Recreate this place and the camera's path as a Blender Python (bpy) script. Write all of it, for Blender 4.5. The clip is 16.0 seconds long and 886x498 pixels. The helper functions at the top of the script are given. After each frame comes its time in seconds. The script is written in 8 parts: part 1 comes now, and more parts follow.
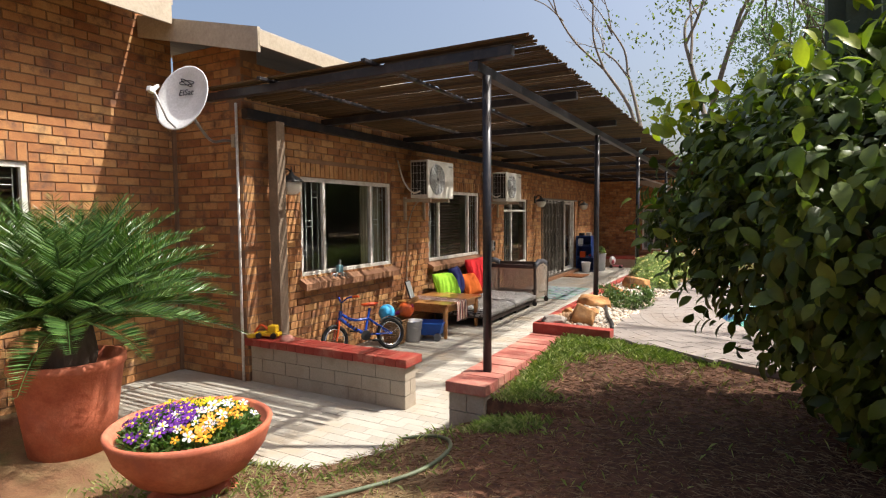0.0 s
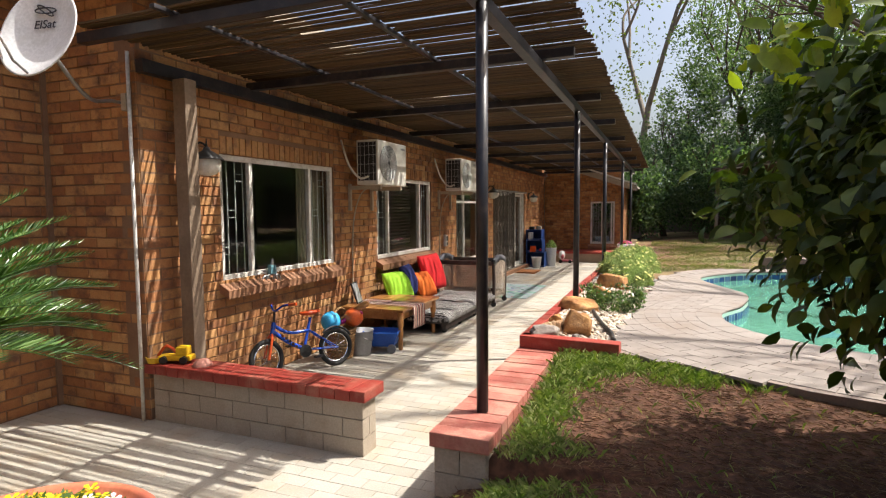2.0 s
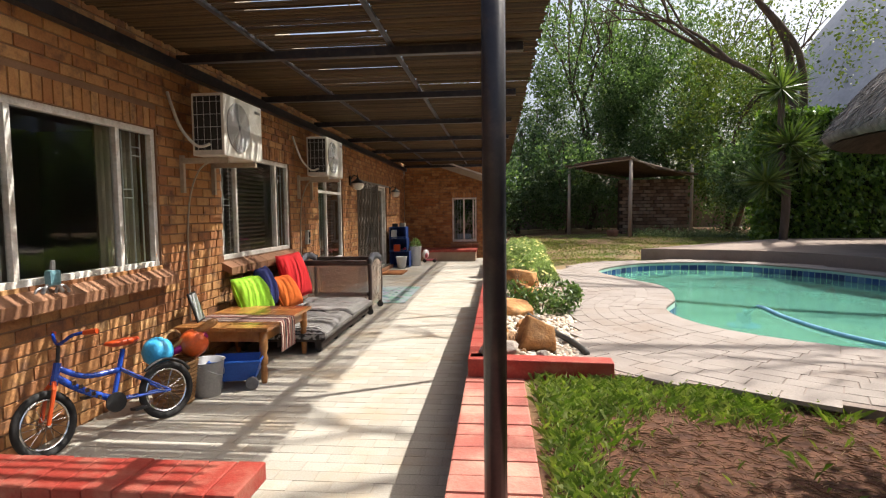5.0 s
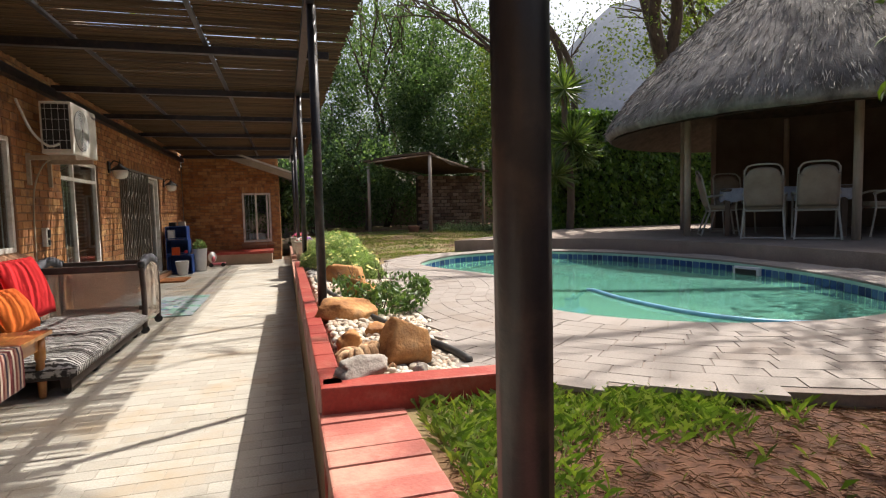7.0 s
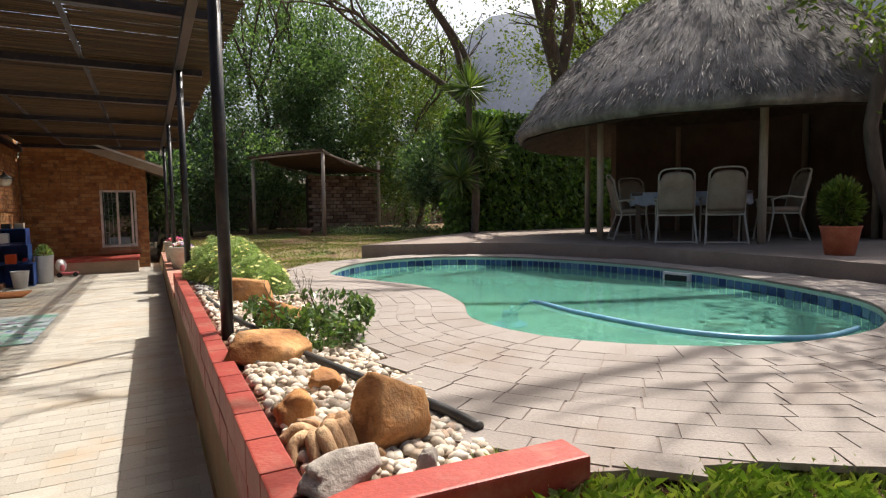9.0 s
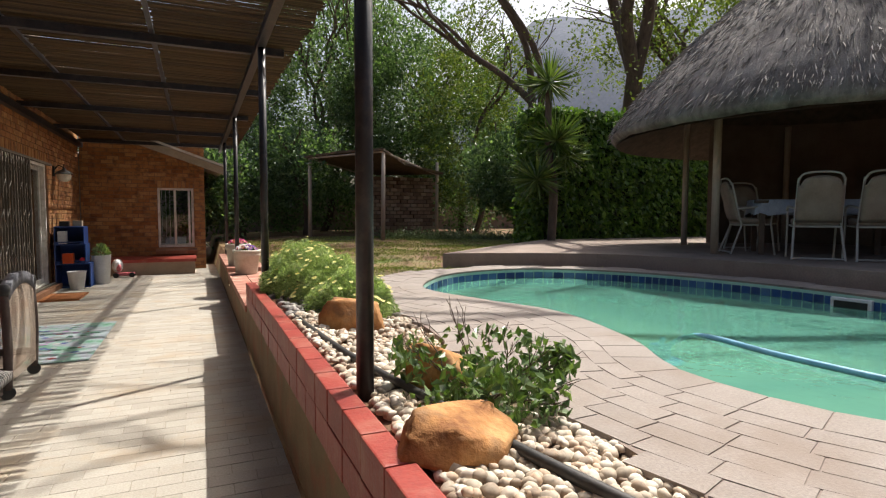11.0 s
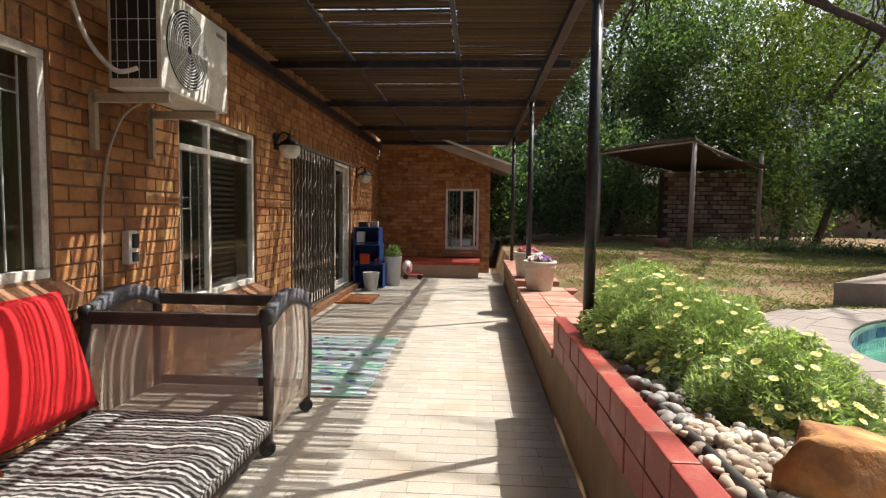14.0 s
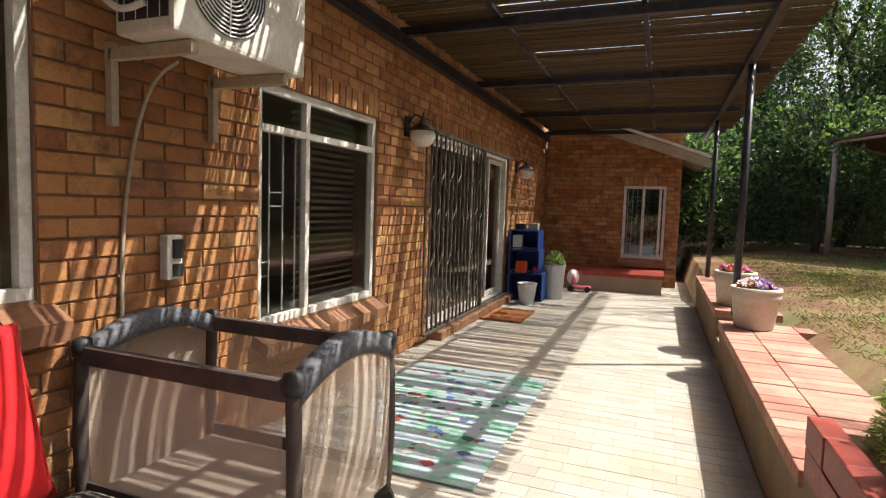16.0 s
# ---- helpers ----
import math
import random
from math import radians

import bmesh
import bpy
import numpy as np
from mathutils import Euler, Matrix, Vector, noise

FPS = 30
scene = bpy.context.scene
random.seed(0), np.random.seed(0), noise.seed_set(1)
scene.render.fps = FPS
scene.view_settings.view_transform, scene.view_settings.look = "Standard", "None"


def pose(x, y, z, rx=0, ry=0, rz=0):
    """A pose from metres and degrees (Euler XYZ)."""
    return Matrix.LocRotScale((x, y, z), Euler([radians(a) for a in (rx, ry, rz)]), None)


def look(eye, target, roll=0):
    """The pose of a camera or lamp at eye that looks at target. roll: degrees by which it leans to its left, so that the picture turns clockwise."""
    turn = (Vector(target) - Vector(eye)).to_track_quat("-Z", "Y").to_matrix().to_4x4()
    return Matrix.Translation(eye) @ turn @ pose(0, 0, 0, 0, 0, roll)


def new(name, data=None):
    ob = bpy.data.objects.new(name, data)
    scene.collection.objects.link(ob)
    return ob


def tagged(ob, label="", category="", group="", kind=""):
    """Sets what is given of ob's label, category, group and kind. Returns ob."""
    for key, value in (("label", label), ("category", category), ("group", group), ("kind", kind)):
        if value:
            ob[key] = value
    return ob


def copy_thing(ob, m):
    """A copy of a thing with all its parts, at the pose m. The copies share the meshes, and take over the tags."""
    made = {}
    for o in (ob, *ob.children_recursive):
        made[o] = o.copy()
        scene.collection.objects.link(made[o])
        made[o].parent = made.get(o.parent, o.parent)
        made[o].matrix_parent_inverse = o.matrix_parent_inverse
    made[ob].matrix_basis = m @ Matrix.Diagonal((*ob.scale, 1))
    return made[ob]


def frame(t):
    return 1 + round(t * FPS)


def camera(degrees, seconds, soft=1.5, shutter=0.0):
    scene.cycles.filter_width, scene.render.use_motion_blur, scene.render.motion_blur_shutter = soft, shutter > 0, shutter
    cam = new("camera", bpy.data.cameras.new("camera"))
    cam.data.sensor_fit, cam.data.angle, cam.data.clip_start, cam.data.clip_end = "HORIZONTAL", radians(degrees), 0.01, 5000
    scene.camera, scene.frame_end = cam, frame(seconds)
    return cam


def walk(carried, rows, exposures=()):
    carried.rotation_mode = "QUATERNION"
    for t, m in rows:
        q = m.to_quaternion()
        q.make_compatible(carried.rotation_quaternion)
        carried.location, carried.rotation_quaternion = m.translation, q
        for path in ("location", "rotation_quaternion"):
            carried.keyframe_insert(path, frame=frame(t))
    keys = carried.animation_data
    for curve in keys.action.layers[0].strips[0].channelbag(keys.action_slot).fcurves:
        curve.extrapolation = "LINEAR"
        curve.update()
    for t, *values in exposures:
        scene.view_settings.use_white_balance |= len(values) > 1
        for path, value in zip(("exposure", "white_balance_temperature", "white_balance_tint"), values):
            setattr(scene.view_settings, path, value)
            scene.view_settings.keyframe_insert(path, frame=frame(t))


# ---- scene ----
cam = camera(77.2, 16.0, soft=1.2)
PATH = [
    (0, (-0.547, 1.041, 1.719), (-1.501, 2.794, 1.596), -0.4),
    (0.5, (-0.722, 1.212, 1.707), (-1.661, 2.973, 1.577), -0.2),
    (1, (-0.891, 1.441, 1.686), (-1.79, 3.222, 1.549), -0.3),
    (1.5, (-1.091, 1.721, 1.649), (-1.91, 3.54, 1.51), -0.5),
    (2, (-1.295, 1.945, 1.652), (-2.037, 3.797, 1.51), -0.4),
    (2.5, (-1.474, 2.187, 1.633), (-2.142, 4.067, 1.489), -0.7),
    (3, (-1.605, 2.417, 1.611), (-2.203, 4.32, 1.464), -0.7),
    (3.5, (-1.769, 2.68, 1.548), (-2.287, 4.607, 1.41), -0.8),
    (6, (-2.343, 3.673, 1.376), (-2.206, 5.663, 1.236), -1.0),
    (6.5, (-2.393, 3.95, 1.32), (-2.05, 5.916, 1.179), -1.4),
    (7, (-2.432, 4.165, 1.289), (-1.889, 6.085, 1.147), -1.4),
    (7.5, (-2.485, 4.402, 1.264), (-1.758, 6.26, 1.129), -1.4),
    (8, (-2.512, 4.585, 1.266), (-1.606, 6.361, 1.13), -1.4),
    (10.5, (-2.665, 5.948, 1.315), (-1.728, 7.709, 1.17), -0.7),
    (11, (-2.748, 6.223, 1.298), (-1.938, 8.048, 1.172), 0.2),
    (11.5, (-2.795, 6.484, 1.302), (-2.107, 8.358, 1.175), 0.5),
    (12, (-2.812, 6.753, 1.302), (-2.271, 8.675, 1.174), 0.4),
    (12.5, (-2.843, 7.03, 1.294), (-2.482, 8.993, 1.167), 0.8),
    (13, (-2.891, 7.373, 1.313), (-2.669, 9.356, 1.183), 1.0),
    (13.5, (-2.878, 7.72, 1.321), (-2.821, 9.715, 1.192), 1.1),
    (14, (-2.865, 8.037, 1.327), (-2.982, 10.029, 1.197), 0.8),
    (14.5, (-2.847, 8.393, 1.326), (-3.146, 10.366, 1.195), 0.8),
    (15, (-2.831, 8.729, 1.326), (-3.277, 10.674, 1.194), 1.1),
    (15.5, (-2.864, 9.079, 1.357), (-3.471, 10.979, 1.213), 1.6),
    (16, (-2.875, 9.407, 1.36), (-3.599, 11.265, 1.21), 1.8),
]
walk(cam, [(t, look(eye, target, roll)) for t, eye, target, roll in PATH], exposures=[(0.0, 0.70), (2.0, 0.78), (3.5, 0.95), (6.0, 0.68), (8.0, 0.62), (11.0, 0.49), (14.5, 0.74), (16.0, 0.84)])


# ---- light ----
SUN_WAY = Vector((0.60, 0.31, 1.0)).normalized()
world = bpy.data.worlds.new("world")
scene.world = world
world.use_nodes = True
wn = world.node_tree
sky = wn.nodes.new("ShaderNodeTexSky")
sky.sky_type, sky.sun_disc = "NISHITA", False
sky.sun_elevation = math.asin(SUN_WAY.z)
sky.sun_rotation = math.atan2(SUN_WAY.x, SUN_WAY.y)
sky.dust_density = 7.0
wn.links.new(sky.outputs[0], wn.nodes["Background"].inputs[0])
wn.nodes["Background"].inputs[1].default_value = 0.13
sun_data = bpy.data.lights.new("sun", "SUN")
sun_data.energy, sun_data.angle, sun_data.color = 5.0, radians(0.45), (1.0, 0.96, 0.89)
sun = new("sun", sun_data)
sun.matrix_world = look(SUN_WAY * 50, (0, 0, 0))


# ---- materials ----
def ramp(nt, fac, stops):
    r = nt.nodes.new("ShaderNodeValToRGB")
    el = r.color_ramp.elements
    while len(el) < len(stops):
        el.new(0.5)
    for e, (p, c) in zip(el, stops):
        e.position, e.color = p, (*c, 1)
    nt.links.new(fac, r.inputs[0])
    return r.outputs[0]


def noise_out(nt, coord, scale, detail=4, rough=0.55, stretch=None, distortion=0.0):
    if stretch:
        mp = nt.nodes.new("ShaderNodeMapping")
        mp.inputs["Scale"].default_value = stretch
        nt.links.new(coord, mp.inputs[0])
        coord = mp.outputs[0]
    n = nt.nodes.new("ShaderNodeTexNoise")
    n.inputs["Scale"].default_value = scale
    n.inputs["Detail"].default_value = detail
    n.inputs["Roughness"].default_value = rough
    n.inputs["Distortion"].default_value = distortion
    nt.links.new(coord, n.inputs["Vector"])
    return n.outputs[0]


def mixed(nt, fac, a, b, mode="MIX"):
    m = nt.nodes.new("ShaderNodeMix")
    m.data_type, m.blend_type = "RGBA", mode
    for sock, val in ((m.inputs["Factor"], fac), (m.inputs["A"], a), (m.inputs["B"], b)):
        if isinstance(val, (int, float)):
            sock.default_value = val
        elif isinstance(val, tuple):
            sock.default_value = (*val, 1)
        else:
            nt.links.new(val, sock)
    return m.outputs["Result"]


MATS = {}


def surface(name, cols, rough=0.8, metal=0.0, scale=6.0, fine=60.0, bump=0.15, pick="", spread=0.5, stain=None,
            stain_scale=1.3, stretch=None, trans=0.0, spec=0.4, coat=0.0, sub=None, space="Object"):
    """A principled material: cols are 2 to 4 base colours spread by coarse noise, fine grain over it.
    pick: 'object' or 'island' varies the colour piece by piece; stain: a colour laid over in patches."""
    if name in MATS:
        return MATS[name]
    m = bpy.data.materials.new(name)
    m.use_nodes = True
    nt = m.node_tree
    b = nt.nodes["Principled BSDF"]
    tc = nt.nodes.new("ShaderNodeTexCoord").outputs[space]
    if space == "Object":
        g = nt.nodes.new("ShaderNodeNewGeometry")
        tc = g.outputs["Position"]
    coarse = noise_out(nt, tc, scale, 5, 0.6, stretch)
    fac = coarse
    if pick:
        rnd = (nt.nodes.new("ShaderNodeObjectInfo").outputs["Random"] if pick == "object"
               else nt.nodes.new("ShaderNodeNewGeometry").outputs["Random Per Island"])
        mx = nt.nodes.new("ShaderNodeMix")
        mx.inputs["Factor"].default_value = spread
        nt.links.new(coarse, mx.inputs["A"])
        nt.links.new(rnd, mx.inputs["B"])
        fac = mx.outputs["Result"]
        lo, hi = 0.12, 0.88
    else:
        lo, hi = 0.32, 0.68
    n = len(cols)
    col = ramp(nt, fac, [(lo + (hi - lo) * i / max(1, n - 1), c) for i, c in enumerate(cols)])
    fine_n = noise_out(nt, tc, fine, 3, 0.6, stretch)
    shade = ramp(nt, fine_n, [(0.3, (0.72, 0.72, 0.72)), (0.7, (1.15, 1.15, 1.15))])
    col = mixed(nt, 0.55, col, shade, "MULTIPLY")
    if stain:
        s = noise_out(nt, tc, stain_scale, 6, 0.65)
        f = ramp(nt, s, [(0.5, (0, 0, 0)), (0.68, (0.75, 0.75, 0.75))])
        col = mixed(nt, f, col, stain)
    nt.links.new(col, b.inputs["Base Color"])
    b.inputs["Roughness"].default_value = rough
    b.inputs["Metallic"].default_value = metal
    b.inputs["Specular IOR Level"].default_value = spec
    b.inputs["Coat Weight"].default_value = coat
    if bump:
        bp = nt.nodes.new("ShaderNodeBump")
        bp.inputs["Strength"].default_value = bump
        bp.inputs["Distance"].default_value = 0.01
        nt.links.new(fine_n, bp.inputs["Height"])
        nt.links.new(bp.outputs[0], b.inputs["Normal"])
    if trans:
        t = nt.nodes.new("ShaderNodeBsdfTranslucent")
        lite = mixed(nt, 1.0, col, sub or (1.3, 1.5, 0.5), "MULTIPLY")
        nt.links.new(lite, t.inputs[0])
        ms = nt.nodes.new("ShaderNodeMixShader")
        ms.inputs[0].default_value = trans
        nt.links.new(b.outputs[0], ms.inputs[1])
        nt.links.new(t.outputs[0], ms.inputs[2])
        nt.links.new(ms.outputs[0], nt.nodes["Material Output"].inputs[0])
    MATS[name] = m
    return m


def glass(name="window_glass", tint=(0.9, 0.93, 0.92)):
    if name in MATS:
        return MATS[name]
    m = bpy.data.materials.new(name)
    m.use_nodes = True
    nt = m.node_tree
    nt.nodes.remove(nt.nodes["Principled BSDF"])
    lw = nt.nodes.new("ShaderNodeLayerWeight")
    lw.inputs[0].default_value = 0.5
    pw = nt.nodes.new("ShaderNodeMath")
    pw.operation = "POWER"
    pw.inputs[1].default_value = 4.0
    nt.links.new(lw.outputs["Facing"], pw.inputs[0])
    fr = nt.nodes.new("ShaderNodeMath")
    fr.operation = "MULTIPLY_ADD"
    fr.inputs[1].default_value, fr.inputs[2].default_value = 0.6, 0.04
    nt.links.new(pw.outputs[0], fr.inputs[0])
    tr = nt.nodes.new("ShaderNodeBsdfTransparent")
    tr.inputs[0].default_value = (*tint, 1)
    gl = nt.nodes.new("ShaderNodeBsdfGlossy")
    gl.inputs["Roughness"].default_value = 0.02
    ms = nt.nodes.new("ShaderNodeMixShader")
    for a, c in ((fr.outputs[0], 0), (tr.outputs[0], 1), (gl.outputs[0], 2)):
        nt.links.new(a, ms.inputs[c])
    nt.links.new(ms.outputs[0], nt.nodes["Material Output"].inputs[0])
    MATS[name] = m
    return m


BRICK_COLS = [(0.19, 0.078, 0.034), (0.36, 0.15, 0.056), (0.45, 0.22, 0.082), (0.54, 0.325, 0.14)]
M_BRICK = surface("face_brick", BRICK_COLS, 0.85, scale=9, fine=90, bump=0.35, pick="island", spread=0.5, stain=(0.09, 0.05, 0.04), stain_scale=7)
M_BRICK_OBJ = surface("face_brick_single", BRICK_COLS, 0.85, scale=9, fine=90, bump=0.35, pick="object", spread=0.5, stain=(0.09, 0.05, 0.04), stain_scale=7)
M_MORTAR = surface("mortar", [(0.19, 0.105, 0.06), (0.27, 0.16, 0.095)], 0.95, scale=4, fine=120, bump=0.3)
M_PLASTER_IN = surface("room_plaster", [(0.30, 0.27, 0.23), (0.36, 0.33, 0.28)], 0.9, scale=2)
M_WHITE = surface("white_paint", [(0.62, 0.59, 0.53), (0.76, 0.74, 0.69)], 0.5, scale=5, fine=50, bump=0.08, stain=(0.42, 0.37, 0.29), stain_scale=9)
M_BEIGE = surface("beige_paint", [(0.36, 0.30, 0.22), (0.46, 0.39, 0.30)], 0.6, scale=3, fine=40, bump=0.1)
M_BAR = surface("bar_paint", [(0.62, 0.62, 0.60), (0.72, 0.72, 0.70)], 0.45, scale=8)
M_DARK = surface("dark_steel_paint", [(0.012, 0.012, 0.016), (0.028, 0.026, 0.030)], 0.38, scale=7, fine=80, bump=0.08, stain=(0.06, 0.045, 0.04), stain_scale=11)
M_REED = surface("split_reed", [(0.036, 0.020, 0.008), (0.068, 0.039, 0.014), (0.110, 0.066, 0.026)], 0.8, scale=12, fine=70, pick="island", spread=0.7, trans=0.03, sub=(1.2, 0.9, 0.5))
M_ROOF = surface("roof_sheet", [(0.30, 0.27, 0.24), (0.42, 0.38, 0.34)], 0.6, scale=2)
M_RED = surface("red_stoep_paint", [(0.21, 0.022, 0.016), (0.29, 0.036, 0.024), (0.36, 0.07, 0.045)], 0.5, scale=5, fine=70, bump=0.25, pick="island", spread=0.35, stain=(0.36, 0.13, 0.09), stain_scale=7)
M_RED_OBJ = surface("red_stoep_paint_single", [(0.20, 0.020, 0.015), (0.27, 0.034, 0.023), (0.33, 0.07, 0.046)], 0.5, scale=5, fine=70, bump=0.25, pick="object", spread=0.35, stain=(0.34, 0.13, 0.09), stain_scale=6)
M_RED_WORN = surface("worn_red_stoep_paint", [(0.27, 0.06, 0.045), (0.36, 0.115, 0.085), (0.45, 0.21, 0.155)], 0.6, scale=5, fine=70, bump=0.25, pick="object", spread=0.35, stain=(0.46, 0.25, 0.18), stain_scale=5)
M_GREYBLOCK = surface("painted_block", [(0.30, 0.245, 0.185), (0.40, 0.34, 0.265)], 0.8, scale=5, fine=80, bump=0.25, pick="island", spread=0.4, stain=(0.22, 0.16, 0.11), stain_scale=3)
M_PAVER = surface("cream_paver", [(0.30, 0.27, 0.22), (0.37, 0.34, 0.29), (0.42, 0.39, 0.335)], 0.85, scale=3, fine=90, bump=0.2, pick="island", spread=0.4, stain=(0.36, 0.28, 0.19), stain_scale=1.8)
M_PAVER_OBJ = surface("cream_paver_single", [(0.30, 0.27, 0.22), (0.37, 0.34, 0.29), (0.42, 0.39, 0.335)], 0.85, scale=3, fine=90, bump=0.2, pick="object", spread=0.4, stain=(0.36, 0.28, 0.19), stain_scale=1.8)
M_JOINT = surface("paving_joint", [(0.28, 0.245, 0.195), (0.35, 0.315, 0.26)], 0.95, scale=5, fine=100)
M_DECK = surface("deck_paver", [(0.20, 0.17, 0.15), (0.25, 0.215, 0.19), (0.30, 0.26, 0.23)], 0.85, scale=3, fine=90, bump=0.25, pick="island", spread=0.25, stain=(0.20, 0.155, 0.125), stain_scale=2)
M_DECK_OBJ = surface("deck_paver_single", [(0.20, 0.17, 0.15), (0.25, 0.215, 0.19), (0.30, 0.26, 0.23)], 0.85, scale=3, fine=90, bump=0.25, pick="object", spread=0.25, stain=(0.20, 0.155, 0.125), stain_scale=2)
M_DECKJOINT = surface("deck_joint", [(0.19, 0.15, 0.127), (0.255, 0.206, 0.176)], 0.95, scale=5, fine=100)
M_GROUND = surface("lawn_and_red_soil", [(0.085, 0.035, 0.018), (0.15, 0.075, 0.035), (0.20, 0.14, 0.065), (0.075, 0.10, 0.022)], 0.95, scale=0.8, fine=45, bump=0.5)
# the bare patch of red soil beside the path
_nt = M_GROUND.node_tree
_b = _nt.nodes["Principled BSDF"]
_old = _b.inputs["Base Color"].links[0].from_socket
_pos = _nt.nodes.new("ShaderNodeNewGeometry").outputs["Position"]
_mp = _nt.nodes.new("ShaderNodeMapping")
_mp.inputs["Location"].default_value, _mp.inputs["Scale"].default_value = (0.5, -2.1, 0.0), (0.62, 0.5, 0.0)
_nt.links.new(_pos, _mp.inputs[0])
_len = _nt.nodes.new("ShaderNodeVectorMath")
_len.operation = "LENGTH"
_nt.links.new(_mp.outputs[0], _len.inputs[0])
_add = _nt.nodes.new("ShaderNodeMath")
_add.operation = "ADD"
_nt.links.new(_len.outputs["Value"], _add.inputs[0])
_sub = _nt.nodes.new("ShaderNodeMath")
_sub.operation = "MULTIPLY_ADD"
_sub.inputs[1].default_value, _sub.inputs[2].default_value = 0.9, -0.45
_nt.links.new(noise_out(_nt, _pos, 2.2, 5), _sub.inputs[0])
_nt.links.new(_sub.outputs[0], _add.inputs[1])
_mask = ramp(_nt, _add.outputs[0], [(0.75, (1, 1, 1)), (1.0, (0, 0, 0))])
_soil = ramp(_nt, noise_out(_nt, _pos, 25, 5), [(0.35, (0.045, 0.017, 0.008)), (0.65, (0.115, 0.048, 0.023))])
_nt.links.new(mixed(_nt, _mask, _old, _soil), _b.inputs["Base Color"])
M_LEAFS = {}


def part(name, bm, mat, parent=None, label="", smooth=False):
    """One mesh object out of a bmesh, under a thing or a part."""
    me = bpy.data.meshes.new(name)
    bm.normal_update()
    bm.to_mesh(me)
    bm.free()
    return part_mesh(name, me, mat, parent, label, smooth)


def part_mesh(name, me, mat, parent=None, label="", smooth=False):
    if mat and not me.materials:
        me.materials.append(mat)
    if smooth:
        me.shade_smooth()
    ob = new(name, me)
    if parent:
        ob.parent = parent
    if label:
        ob["label"] = label
    return ob


def thing(name, label, category, group="", at=(0, 0, 0), rz=0.0, kind=""):
    ob = new(name)
    ob.empty_display_size = 0.1
    ob.matrix_world = pose(*at, 0, 0, rz)
    return tagged(ob, label, category, group, kind)


def box(bm, x0, y0, z0, x1, y1, z1, bevel=0.0, m=None):
    vs = [bm.verts.new(p) for p in ((x0, y0, z0), (x1, y0, z0), (x1, y1, z0), (x0, y1, z0), (x0, y0, z1), (x1, y0, z1), (x1, y1, z1), (x0, y1, z1))]
    fs = [bm.faces.new([vs[i] for i in f]) for f in ((3, 2, 1, 0), (4, 5, 6, 7), (0, 1, 5, 4), (1, 2, 6, 5), (2, 3, 7, 6), (3, 0, 4, 7))]
    if bevel:
        es = {e for f in fs for e in f.edges}
        r = bmesh.ops.bevel(bm, geom=list(es), offset=bevel, segments=2, affect="EDGES", profile=0.6)
        vs = list({v for f in r["faces"] for v in f.verts} | {v for v in vs if v.is_valid})
    if m is not None:
        bmesh.ops.transform(bm, matrix=m, verts=vs)
    return vs


def boxed(*a, **k):
    bm = bmesh.new()
    box(bm, *a, **k)
    return bm


def tube(bm, pts, r, seg=8, caps=True, close=False):
    """A tube along points; r is one radius or one for each point."""
    pts = [Vector(p) for p in pts]
    rs = list(r) if isinstance(r, (list, tuple)) else [r] * len(pts)
    rings, n = [], len(pts)
    up = None
    for i, p in enumerate(pts):
        a, c = (pts[i - 1] if i or close else p), (pts[(i + 1) % n] if i < n - 1 or close else p)
        d = (c - a).normalized()
        if up is None:
            up = Vector((0, 0, 1)) if abs(d.z) < 0.9 else Vector((1, 0, 0))
        s = d.cross(up).normalized()
        up = s.cross(d).normalized()
        rings.append([bm.verts.new(p + (s * math.cos(2 * math.pi * k / seg) + up * math.sin(2 * math.pi * k / seg)) * rs[i]) for k in range(seg)])
    for i in range(n if close else n - 1):
        A, B = rings[i], rings[(i + 1) % n]
        for k in range(seg):
            bm.faces.new((A[k], A[(k + 1) % seg], B[(k + 1) % seg], B[k]))
    if caps and not close:
        bm.faces.new(rings[0][::-1])
        bm.faces.new(rings[-1])
    return rings


def tubed(pts, r, seg=8, close=False):
    bm = bmesh.new()
    tube(bm, pts, r, seg, True, close)
    return bm


def lathe(bm, prof, seg=24, m=None):
    """Turns a profile of (radius, height) about z."""
    vs = []
    rings = []
    for r, z in prof:
        if r < 1e-5:
            rings.append([bm.verts.new((0, 0, z))])
        else:
            rings.append([bm.verts.new((r * math.cos(2 * math.pi * k / seg), r * math.sin(2 * math.pi * k / seg), z)) for k in range(seg)])
        vs += rings[-1]
    for A, B in zip(rings, rings[1:]):
        for k in range(seg):
            f = [A[k % len(A)], A[(k + 1) % len(A)], B[(k + 1) % len(B)], B[k % len(B)]]
            f = list(dict.fromkeys(f))
            if len(f) > 2:
                bm.faces.new(f)
    if m is not None:
        bmesh.ops.transform(bm, matrix=m, verts=vs)
    return vs


def lathed(prof, seg=24, m=None):
    bm = bmesh.new()
    lathe(bm, prof, seg, m)
    return bm


def spline(pts, n=8, closed=False):
    """Catmull-Rom through points."""
    P = [Vector(p) for p in pts]
    out, N = [], len(P)
    for i in range(N if closed else N - 1):
        a, b, c, d = (P[(i + k) % N] if closed else P[min(max(i + k, 0), N - 1)] for k in (-1, 0, 1, 2))
        for s in range(n):
            t = s / n
            out.append(0.5 * (2 * b + (c - a) * t + (2 * a - 5 * b + 4 * c - d) * t * t + (3 * b - a - 3 * c + d) * t ** 3))
    if not closed:
        out.append(P[-1])
    return out


